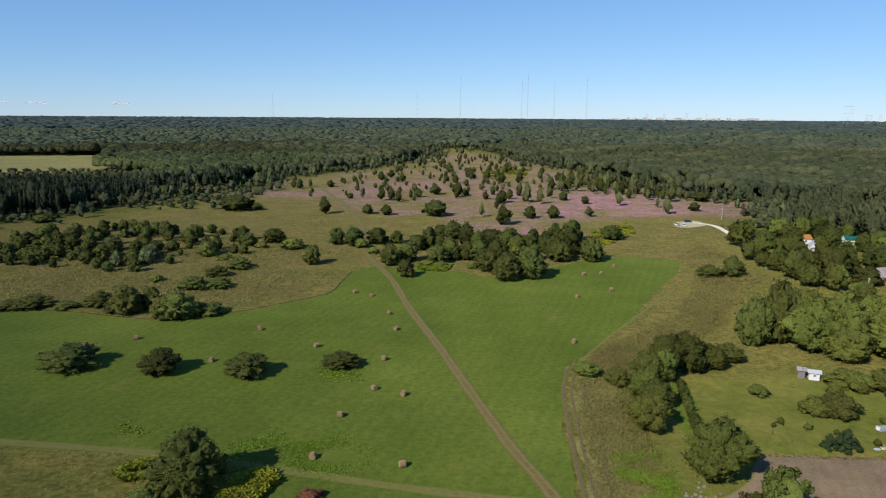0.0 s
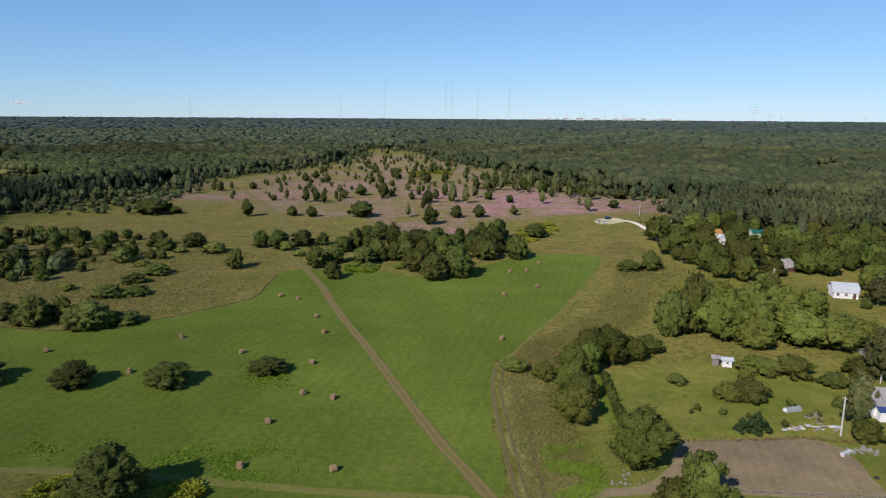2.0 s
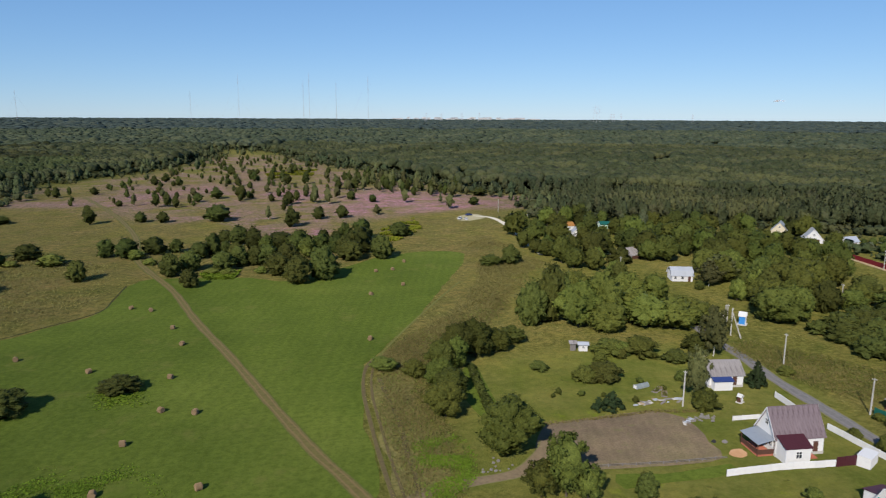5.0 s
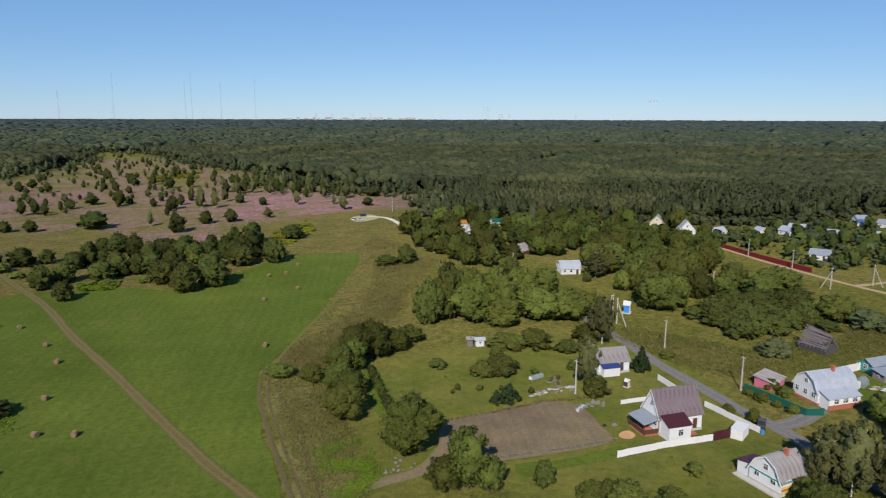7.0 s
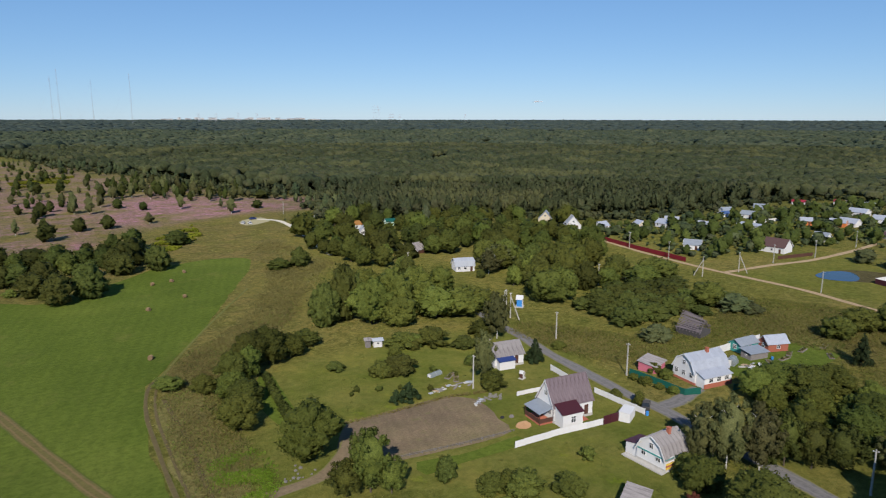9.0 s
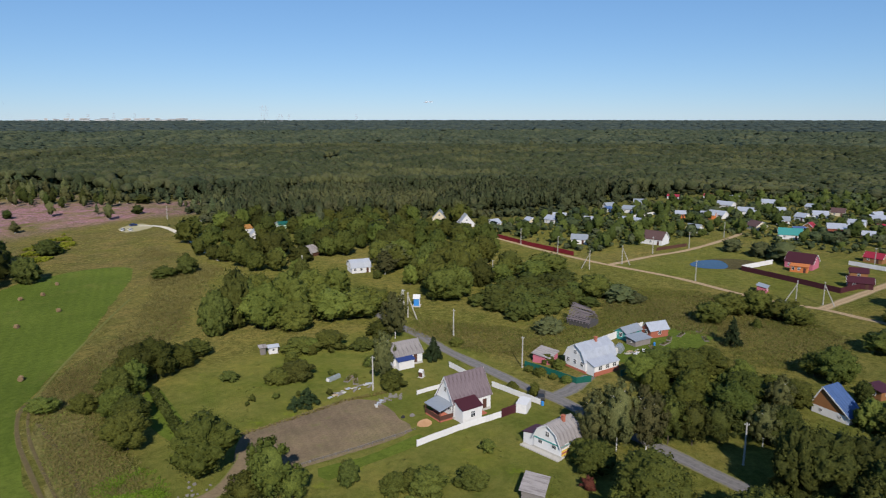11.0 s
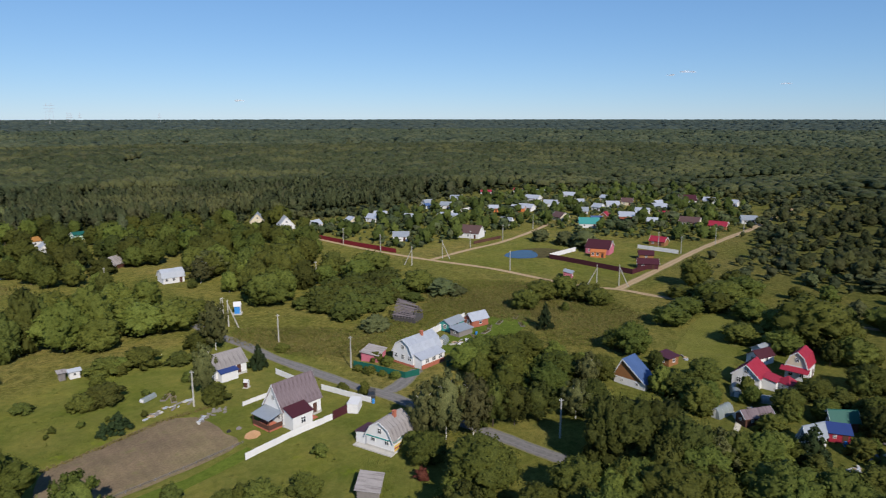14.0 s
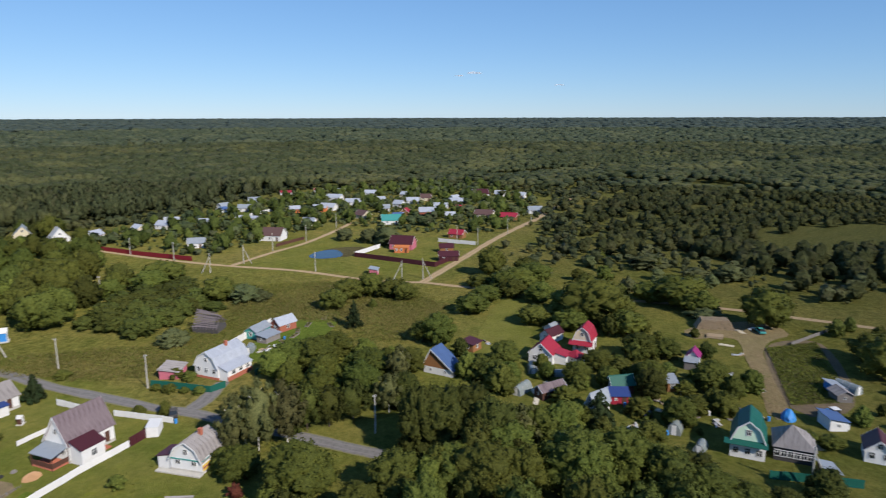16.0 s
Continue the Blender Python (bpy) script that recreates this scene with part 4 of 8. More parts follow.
trees("pale_bush", (-104.9, 239.7, 3.0, 5.8, -91.6, 277.6, 2.5, 7.4, -68.9, 303.8, 5.2, 12.1, -83.6, 304.6, 2.9, 6.4))
trees("dark_bush", (-71.3, 199.3, 3.7, 10.5, -83.2, 193.7, 7.7, 8.0))
trees("dark", (-96.7, 199.6, 8.9, 9.9, -100.4, 200.8, 4.8, 7.7, -91.2, 203.9, 7.3, 6.5, -79.3, 194.6, 8.6, 11.2, -75.4, 195.5, 5.6, 7.2, -53.4, 270.1, 8.5, 7.5, -80.2, 317.1, 7.4, 11.6))
thicket((-210.8, 263.4, -159.5, 256.9, -131.6, 253.8, -103.5, 254.6, -104.6, 275.4, -83.5, 284.1, -88.7, 316.8, -106.5, 344.8, -146.0, 355.7, -167.9, 364.2, -177.1, 345.5, -189.6, 341.5, -201.8, 327.9, -237.2, 297.7), 9.0, ("dark", "dark", "dark_bush", "bush", "dark_bush", "grey_bush"), 3.0, 8.0, 3, 0.85, "thicket left of the field")
# the grove between field and heath
trees("dark", (-50.1, 314.5, 8.3, 8.1, -41.6, 311.1, 9.2, 10.1, -31.2, 315.9, 8.2, 11.2, -22.2, 318.1, 6.5, 7.0, -21.6, 269.2, 9.4, 8.3, -14.7, 277.1, 8.4, 8.9, -11.8, 301.2, 7.4, 9.2, -2.3, 274.3, 7.9, 9.3, 5.0, 330.4, 9.2, 10.6, -1.2, 337.6, 6.3, 8.5,
    -6.3, 308.3, 6.7, 10.4, -14.1, 249.6, 7.0, 6.8, 3.9, 280.8, 8.6, 8.1, 10.1, 280.8, 8.6, 7.2, 22.4, 313.1, 8.5, 14.8, 14.7, 281.7, 8.5, 10.5, 17.5, 260.8, 9.0, 10.7))
trees("dark", (33.7, 309.3, 7.3, 8.9, 41.1, 309.7, 7.0, 9.5, 23.4, 244.4, 10.9, 10.5, 33.0, 248.6, 12.5, 12.4, 45.8, 296.7, 9.0, 9.1, 49.3, 279.7, 9.1, 11.5, 56.5, 295.4, 12.1, 12.7, 62.5, 279.8, 10.4, 10.7, 63.0, 324.9, 11.2, 10.6, 83.8, 332.2, 7.4, 12.7, 22.5, 273.1, 10.1, 10.2))
trees("pale_bush", (-6.6, 269.5, 2.4, 7.8, -0.9, 266.1, 2.7, 5.9, -37.6, 306.3, 5.0, 6.8, -31.0, 293.4, 2.8, 6.0, 11.6, 265.3, 2.9, 5.4))
thicket((-20.5, 286.1, 20.0, 270.5, 52.2, 282.6, 64.6, 308.1, 60.5, 329.8, 26.2, 321.0, -6.5, 316.9), 11.0, ("dark", "broad", "dark"), 7.0, 11.0, 5, 0.8, "grove between field and heath", (0.7, 0.95))
# the heath
trees("small_dark", (-46.7, 415.0, 6.7, 8.4, -34.8, 410.7, 7.0, 8.3, -4.9, 407.4, 10.7, 17.7, 52.0, 400.8, 8.2, 8.8, 65.7, 401.4, 8.5, 8.9, 163.5, 437.4, 6.4, 8.6, -68.3, 494.3, 4.4, 5.9, -91.0, 611.9, 5.0, 6.2, 2.7, 629.1, 6.1, 6.3,
    41.3, 474.6, 10.1, 8.8, 87.4, 489.6, 7.2, 7.5, 99.2, 470.8, 6.1, 6.5, -132.4, 427.3, 10.7, 24.6, -119.2, 429.3, 5.1, 9.0, -95.8, 572.7, 6.5, 7.8, 187.5, 489.9, 7.0, 14.9))
trees("small", (-73.1, 413.9, 10.9, 9.2, -44.4, 482.5, 11.1, 7.3, -37.6, 482.7, 10.4, 6.5, -31.9, 476.5, 7.8, 6.4, -6.4, 520.9, 8.8, 12.2, 10.8, 506.7, 11.6, 10.2, 33.6, 375.6, 11.7, 12.0, -18.9, 504.9, 6.5, 9.3, 25.8, 653.8, 8.5, 7.7, 42.2, 655.0, 10.7, 7.7,
    53.3, 617.2, 10.1, 9.3, 68.9, 618.3, 10.6, 9.4, -58.4, 636.8, 8.8, 9.6, -51.2, 667.2, 8.1, 11.2, 6.2, 731.9, 10.7, 9.8, -77.8, 634.3, 8.3, 5.4, -37.8, 621.1, 9.1, 7.3))
trees("small_birch", (-59.2, 494.3, 9.0, 4.2, 23.1, 405.4, 9.1, 4.8, 88.9, 408.7, 7.1, 6.3, 141.2, 423.3, 10.5, 7.5, 121.0, 463.0, 10.3, 7.2, 59.3, 475.4, 15.7, 8.0, 67.3, 469.3, 12.4, 7.2, 59.4, 523.0, 10.4, 5.3, 79.1, 502.6, 9.9, 6.8,
    94.6, 604.1, 9.9, 7.2, 107.9, 585.4, 11.5, 7.0, 108.5, 550.2, 12.7, 7.5, 124.4, 586.7, 13.0, 8.0, 138.5, 597.3, 12.7, 8.2, 142.8, 587.9, 14.5, 8.1, 149.8, 532.7, 11.8, 8.3, 160.0, 522.0, 13.7, 9.1, 161.5, 575.4, 14.2, 9.0))
thicket((113.3, 695.9, 149.2, 649.0, 189.6, 507.0, 175.2, 473.2, 126.6, 510.7, 82.7, 559.6), 12.0, ("small_birch", "small_dark", "small"), 6.0, 13.0, 8, 0.75, "young trees on the heath", (0.5, 0.75))
thicket((-131.5, 514.4, -54.6, 771.3, -4.7, 1106.4, 95.1, 997.3, 114.5, 785.7, 49.0, 506.3, -35.6, 501.6, -85.2, 450.8), 26.0, ("small", "shrub", "shrub", "small_dark"), 2.0, 7.0, 9, 0.5, "young trees on the heath", (0.6, 1.0))
thicket((-132.4, 555.0, -51.8, 732.2, -4.3, 1014.0, 92.6, 970.7, 113.3, 695.9, 122.1, 549.2, 42.6, 437.6, -9.6, 463.6, -77.4, 499.3), 21.0, ("small_dark", "small_dark", "small_birch", "small"), 3.5, 9.0, 18, 0.62, "young trees on the heath", (0.55, 0.9))
# between the field and the gardens
trees("willow", (64.8, 155.3, 5.9, 9.2, 39.8, 145.0, 3.8, 7.0, 33.9, 151.0, 3.0, 8.0, 40.3, 122.5, 6.9, 9.8, 45.8, 103.8, 10.3, 13.2, 43.9, 138.2, 5.9, 8.0, 50.9, 146.9, 7.2, 7.2))
trees("broad", (58.4, 153.5, 9.6, 9.2, 53.5, 152.4, 9.5, 8.5, 46.6, 146.1, 7.7, 7.6, 44.9, 133.1, 5.8, 7.6, 71.6, 160.9, 4.6, 7.7))
trees("dark", (83.6, 173.6, 13.6, 9.7, 90.9, 175.8, 18.1, 9.6, 98.6, 184.4, 12.3, 9.0, 89.8, 179.9, 8.3, 7.0))
trees("willow", (96.1, 168.4, 12.8, 15.3, 104.8, 169.9, 14.6, 14.4, 111.6, 199.3, 8.2, 14.0, 123.6, 186.4, 9.8, 14.5, 115.1, 162.2, 8.9, 16.4, 122.3, 158.4, 8.6, 15.8, 101.5, 161.4, 8.3, 12.5, 131.4, 160.6, 6.6, 12.5, 132.5, 183.7, 9.2, 11.6, 115.8, 169.6, 9.4, 12.3))
trees("birch", (117.0, 135.8, 13.4, 9.1, 94.5, 113.8, 12.6, 6.3, 176.2, 204.1, 10.1, 14.1, 165.4, 197.6, 9.5, 11.0))
trees("spruce", (74.5, 115.1, 4.3, 5.7, 71.7, 115.8, 3.0, 4.0, 113.2, 116.8, 4.7, 6.0))
trees("poplar", (49.6, 88.3, 11.4, 9.3, 45.7, 89.4, 6.7, 6.8, 52.2, 86.0, 6.7, 5.8))
trees("dark_bush", (69.8, 140.5, 2.4, 5.0, 81.7, 129.7, 4.8, 9.0, 104.8, 135.1, 3.7, 6.9, 111.4, 253.6, 8.3, 8.5, 155.8, 241.1, 7.7, 10.7, 61.9, 84.0, 4.7, 4.0))
trees("bush", (102.7, 253.7, 4.7, 9.8, 99.4, 141.9, 5.3, 9.1, 92.5, 145.6, 4.0, 9.4, 95.1, 144.2, 3.6, 6.1, 76.6, 130.8, 3.9, 5.9, 99.3, 124.6, 2.5, 4.8, 93.7, 109.9, 4.2, 6.5, 125.0, 120.1, 2.3, 4.0, 115.1, 140.1, 5.3, 7.9))
thicket((61.9, 132.0, 92.4, 128.4, 95.6, 115.0, 76.4, 116.5, 59.3, 123.4), 4.6, ("shrub",), 0.7, 1.9, 12, 0.5, "garden shrubs", (0.9, 1.4))
thicket((86.0, 144.9, 111.2, 135.1, 107.4, 130.3, 82.0, 137.9), 5.0, ("shrub", "bush"), 1.5, 3.0, 13, 0.6, "garden shrubs")
thicket((142.3, 329.5, 178.7, 353.5, 225.6, 319.4, 270.1, 291.8, 297.6, 274.2, 230.0, 192.0, 196.9, 158.4, 169.4, 157.9, 145.2, 141.9, 162.8, 182.9, 157.1, 192.5, 186.6, 230.8, 161.5, 241.1, 140.6, 210.0, 120.5, 236.4, 125.1, 250.7, 131.3, 286.9), 10.0, ("broad", "broad", "dark", "willow"), 6.5, 12.5, 14, 0.82, "trees round the gardens", (0.75, 1.05))
# the meadow with the dark thicket
thicket((167.4, 145.9, 188.5, 149.0, 206.6, 141.0, 186.6, 123.7, 170.5, 116.5, 155.2, 122.0, 154.2, 131.8), 5.0, ("dark_bush",), 4.5, 6.0, 15, 1.0, "dark thicket in the meadow", (1.5, 2.0))
trees("broad", (206.7, 150.7, 9.1, 15.6, 198.4, 150.6, 7.6, 12.7, 187.6, 157.1, 6.8, 8.4, 155.2, 154.5, 10.6, 13.5, 194.3, 121.6, 7.7, 11.7, 170.9, 180.9, 9.0, 12.7, 204.8, 193.1, 8.8, 14.3))
trees("grey_bush", (151.0, 108.9, 5.1, 8.4, 196.0, 112.7, 5.6, 12.7, 197.5, 107.9, 3.6, 7.7))
trees("dark_bush", (198.0, 118.9, 4.9, 11.8, 183.5, 116.5, 3.1, 7.5, 158.2, 142.4, 4.1, 7.3))

# ---- the woods ----
def forest_places(r0, r1, gap, seed, edge=0.0):
    """Tree places in the woods between two distances, loosely gridded."""
    r = np.random.default_rng(seed)
    out = []
    x, y = np.meshgrid(np.arange(-r1, r1, gap), np.arange(-r1 * 0.45, r1, gap))
    x = (x + r.uniform(-0.45, 0.45, x.shape) * gap).ravel()
    y = (y + r.uniform(-0.45, 0.45, y.shape) * gap).ravel()
    d = np.hypot(x, y)
    way = np.degrees(np.arctan2(x, y))
    k = (d >= r0) & (d < r1) & (way > -42) & (way < 118)
    x, y = x[k], y[k]
    k = ~inside(CLEARING, x, y) & ~inside(FAR_FIELD, x, y) & ~inside(FAR_SCRUB, x, y)
    x, y = x[k], y[k]
    if r0 < 900:
        keep = r.random(len(x)) < np.clip(-edge_distance(CLEARING, x, y) / 38, 0.3, 1)
        x, y = x[keep], y[keep]
    return x, y


def lay(template, x, y, z, h, w, turn):
    """Many copies of one template in one array of points."""
    v, f, nv = template
    c, s = np.cos(turn)[:, None], np.sin(turn)[:, None]
    px = (v[None, :, 0] * c - v[None, :, 1] * s) * w[:, None] + x[:, None]
    py = (v[None, :, 0] * s + v[None, :, 1] * c) * w[:, None] + y[:, None]
    pz = v[None, :, 2] * h[:, None] + z[:, None]
    pts = np.stack([px, py, pz], -1).reshape(-1, 3)
    faces = [(np.arange(len(x))[:, None, None] * len(v) + g[None]).reshape(-1, g.shape[1]) for g in f]
    nn = np.stack([nv[None, :, 0] * c - nv[None, :, 1] * s, nv[None, :, 0] * s + nv[None, :, 1] * c, np.broadcast_to(nv[None, :, 2], px.shape)], -1).reshape(-1, 3)
    return pts, faces, nn


def woods(name, templates, r0, r1, gap, low, high, slim, seed, mat, label, side=(-60, 130)):
    x, y = forest_places(r0, r1, gap, seed)
    way = np.degrees(np.arctan2(x, y)) + 3 * np.sin(np.hypot(x, y) * 0.013)
    x, y = x[(way >= side[0]) & (way < side[1])], y[(way >= side[0]) & (way < side[1])]
    r = np.random.default_rng(seed + 1)
    n = len(x)
    # stands of different age and kind
    glade = np.sin(x * 0.027 + 2.1 * np.sin(y * 0.013)) + np.sin(y * 0.035 + 1.7 * np.sin(x * 0.017)) + r.normal(0, 0.15, n)
    k = glade < 1.62 - 0.6 * np.clip((np.degrees(np.arctan2(x, y)) - 62) / 10, 0, 1) * np.clip((700 - np.hypot(x, y)) / 200, 0, 1)
    x, y, n = x[k], y[k], int(k.sum())
    stand = np.sin(x * 0.011 + 1.3 * np.sin(y * 0.007)) * np.cos(y * 0.009 + x * 0.003) + 0.7 * np.sin(x * 0.031 + y * 0.023)
    low_side = np.clip((np.degrees(np.arctan2(x, y)) - 62) / 14, 0, 1) * np.clip((900 - np.hypot(x, y)) / 300, 0, 1)
    h = (1 - 0.4 * low_side) * (low + (high - low) * np.clip(0.5 + 0.42 * stand + r.normal(0, 0.13, n), -0.15, 1.3))
    h *= np.where(r.random(n) < 0.06, 1.15 if r0 < 2000 else 1.05, 1.0)
    w = h * r.uniform(*slim, n) * (1 + 0.8 * low_side)
    keep = r.random(n) > 0.45 * low_side
    x, y, h, w, stand, n = x[keep], y[keep], h[keep], w[keep], stand[keep], int(keep.sum())
    kind = (np.clip(0.5 + 0.3 * stand + r.normal(0, 0.35, n), 0, 0.999) * len(templates)).astype(int)
    kind = np.where((low_side[keep] > 0.3) & (kind != 2), 3, kind)
    vs, fs, ns, base = [], {}, [], 0
    for i, t in enumerate(templates):
        k = kind == i
        if not k.any():
            continue
        p, f, nn = lay(t, x[k], y[k], rise(np.hypot(x[k], y[k])), h[k], w[k], r.uniform(0, 6.28, k.sum()))
        vs.append(p)
        ns.append(nn)
        for g in f:
            fs.setdefault(g.shape[1], []).append(g + base)
        base += len(p)
    me = mesh(name, np.concatenate(vs), [np.concatenate(g) for g in fs.values()], mat, True, np.concatenate(ns))
    return tagged(new(name, me), label, "woods", kind="stuff")


def dome(seed, sharp, sub=ICO1):
    """A far tree's crown: an uneven dome of few faces."""
    r = np.random.default_rng(seed)
    v, f = sub
    v = v * (1 + r.normal(0, 0.2, (len(v), 1)))
    z = v[:, 2]
    taper = 1 - sharp * np.clip(z * 0.5 + 0.5, 0, 1)
    out = np.stack([v[:, 0] * 0.5 * taper, v[:, 1] * 0.5 * taper, 0.56 + z * 0.44], -1)
    keep = out[f][:, :, 2].max(1) > 0.42
    nv = v * np.array([1, 1, 1.1])
    return out, [f[keep]], nv / np.linalg.norm(nv, axis=1)[:, None]


def wood_tree(seed, shape, lobes, count, size):
    return crown(seed, lobes, count, size, shape, False)


def canopy(seed, sub, flat):
    """The upper part of a tree in the closed woods: a broad knobbly cap."""
    r = np.random.default_rng(seed)
    d, f = sub
    knobs = r.normal(size=(9, 3)) + (0, 0, 0.5)
    knobs /= np.linalg.norm(knobs, axis=1)[:, None]
    swell = np.max(np.clip((d @ knobs.T - 0.72) / 0.28, 0, 1) ** 0.5, 1)
    v = d * (0.8 + 0.28 * swell + r.normal(0, 0.05, len(d)))[:, None]
    out = np.stack([v[:, 0] * 0.5, v[:, 1] * 0.5, 0.64 + v[:, 2] * (0.36 - flat)], -1)
    keep = out[f][:, :, 2].max(1) > 0.52
    nv = d + r.normal(0, 0.28, d.shape)
    return out, [f[keep]], nv / np.linalg.norm(nv, axis=1)[:, None]


near = [full_crown(1, 14, 40, 0.06, oval_shape, ICO3), full_crown(2, 12, 40, 0.06, oval_shape, ICO3), full_crown(3, 14, 40, 0.06, round_shape, ICO3), full_crown(4, 16, 40, 0.06, dome_shape, ICO3), wood_tree(5, spruce_shape, 12, 84, 0.07)]
dark_near = [near[4], near[0], wood_tree(6, spruce_shape, 12, 84, 0.07), near[1], near[4]]
woods("near_woods", near, 120, 560, 6.0, 8, 15, (0.48, 0.75), 21, M["wood_far"], "mixed green woods of birch, aspen and spruce", (-13, 76))
woods("scrub_woods", near, 120, 560, 6.0, 8, 15, (0.48, 0.75), 29, M["wood_scrub"], "dense dark green willow and alder scrub", (76, 130))
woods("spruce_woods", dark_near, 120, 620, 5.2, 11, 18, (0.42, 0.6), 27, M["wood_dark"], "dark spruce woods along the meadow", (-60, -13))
brush = full_crown(3, 9, 14, 0.1, round_shape, ICO2)
mid = [dome(1, 0.4, ICO2)] + [canopy(k, ICO2, 0.02 * k) for k in (2, 3, 4, 5)]
low = [canopy(k, ICO1, 0.02 * k) for k in (1, 2, 3, 4, 5)]
woods("middle_woods", mid, 560, 900, 6.0, 10, 16, (0.55, 0.85), 22, M["wood_far"], "mixed green woods stretching away", (-13, 130))
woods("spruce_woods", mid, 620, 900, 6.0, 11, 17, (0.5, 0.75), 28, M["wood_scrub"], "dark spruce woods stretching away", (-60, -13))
woods("middle_woods", mid, 900, 1250, 8.6, 11, 18, (0.65, 1.0), 26, M["wood_far"], "mixed green woods stretching away", (-12, 130))
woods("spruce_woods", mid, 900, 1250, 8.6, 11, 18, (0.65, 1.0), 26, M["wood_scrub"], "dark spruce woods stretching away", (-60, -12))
# these far woods wear leaf colours with the haze mixed in
woods("far_woods", low, 1250, 2400, 14.5, 12, 20, (0.8, 1.25), 23, M["wood_hazed"], "distant unbroken green woods")
woods("farthest_woods", low, 2400, 4850, 40.0, 17.5, 20.5, (1.9, 2.6), 24, M["wood_hazed_far"], "distant dark unbroken woods below the horizon")

far_thicket("scrub", (-222.7, 452.6, -205.7, 485.2, -162.6, 638.4, -132.4, 555.0, -146.1, 428.5, -203.7, 420.5), 9.0, [near[3], near[2]], 2.0, 5.0, 10, 0.75, "wood_far", "low scrub before the woods", (1.0, 1.8))
# the wood's ragged edge: low growth and young trees along the open land
edge_line = smooth_line(CLEARING[1:-4], False, 3.2)
er = np.random.default_rng(5)
edge_line = np.concatenate([edge_line, edge_line]) + er.normal(0, 1.0, (len(edge_line) * 2, 2)) * np.where(er.random(len(edge_line) * 2) < 0.35, 15.0, 5.0)[:, None]
edge_line = edge_line[np.hypot(edge_line[:, 0], edge_line[:, 1]) > 150]
eh = er.uniform(2.0, 8.0, len(edge_line)) * er.uniform(0.6, 1.0, len(edge_line))
ev, ef, en = lay(brush, edge_line[:, 0], edge_line[:, 1], np.zeros(len(eh)), eh, eh * er.uniform(0.8, 1.5, len(eh)), er.uniform(0, 6, len(eh)))
tagged(new("wood_edge", mesh("wood_edge", ev, ef, M["wood_far"], True, en)), "low bushes and young trees along the woods", "scrub", kind="stuff")
heath_line = smooth_line(CLEARING[3:22], False, 4.0)
stray = np.random.default_rng(15)
heath_line = heath_line + stray.normal(0, 1.0, heath_line.shape) * stray.choice([7.0, 16.0, 30.0], len(heath_line))[:, None]
heath_line = heath_line[(np.hypot(heath_line[:, 0] - 143, heath_line[:, 1] - 378) > 34) & (np.abs(heath_line[:, 0] - 148) + np.abs(heath_line[:, 1] - 340) > 45)]
hh = stray.uniform(5.0, 13.0, len(heath_line))
kinds_of = stray.random(len(heath_line))
for low_k, high_k, shape_of in ((0.0, 0.4, near[0]), (0.4, 0.75, near[2]), (0.75, 1.0, near[4])):
    k = (kinds_of >= low_k) & (kinds_of < high_k)
    ev, ef, en = lay(shape_of, heath_line[k, 0], heath_line[k, 1], np.zeros(int(k.sum())), hh[k], hh[k] * stray.uniform(0.5, 0.8, int(k.sum())), stray.uniform(0, 6, int(k.sum())))
    tagged(new("heath_edge_trees", mesh("heath_edge_trees", ev, ef, M["wood_far"], True, en)), "loose birches and pines standing off the woods", "trees", kind="stuff")
sx, sy = scatter(FAR_SCRUB, 9.0, 4).T
sh = np.random.default_rng(8).uniform(2, 6, len(sx))
ev, ef, en = lay(brush, sx, sy, np.zeros(len(sx)), sh, sh * 1.5, sx)
tagged(new("far_scrub", mesh("far_scrub", ev, ef, M["wood_far"], True, en)), "distant scrub below the pale field", "scrub", kind="stuff")

M["ruin_wood"] = plain_material("rotten_wood", (0.19, 0.16, 0.165), 0.9, 0, 0.5, 2, 0.4)

# ---- houses ----
def unit_window():
    """A window frame in one piece, with a post and a transom."""
    xs, zs = (-0.5, -0.42, -0.03, 0.03, 0.42, 0.5), (-0.5, -0.42, 0.1, 0.15, 0.42, 0.5)
    bm = bmesh.new()
    g = [[bm.verts.new((x, -0.06, z)) for z in zs] for x in xs]
    faces = [bm.faces.new((g[i][j], g[i + 1][j], g[i + 1][j + 1], g[i][j + 1])) for i in range(5) for j in range(5) if i % 2 == 0 or j % 2 == 0]
    out = bmesh.ops.extrude_face_region(bm, geom=faces)["geom"]
    for v in out:
        if isinstance(v, bmesh.types.BMVert):
            v.co.y = 0.04
    return from_bm("window", bm, M["white"])


WINDOW = unit_window()
PANE = from_bm("pane", boxes((-0.43, -0.02, -0.43, 0.43, 0.035, 0.43)), M["glass"])
DOOR = from_bm("door", boxes((-0.5, -0.05, 0, 0.5, 0.04, 1.0), (-0.38, -0.065, 0.08, -0.04, -0.045, 0.45), (0.04, -0.065, 0.08, 0.38, -0.045, 0.45), (-0.38, -0.065, 0.52, 0.38, -0.045, 0.92)), M["dark_wood"])


def profile(style, d, eave, ridge):
    """The roof's cross-section from one eave over the ridge to the other."""
    if style == "gambrel":
        k = eave + (ridge - eave) * 0.62
        return [(0, eave), (d * 0.17, k), (d * 0.5, ridge), (d * 0.83, k), (d, eave)]
    if style == "mono":
        return [(0, eave), (d, ridge)]
    if style == "salt":
        return [(0, eave), (d * 0.74, ridge), (d, eave + 0.6)]
    return [(0, eave), (d * 0.5, ridge), (d, eave)]


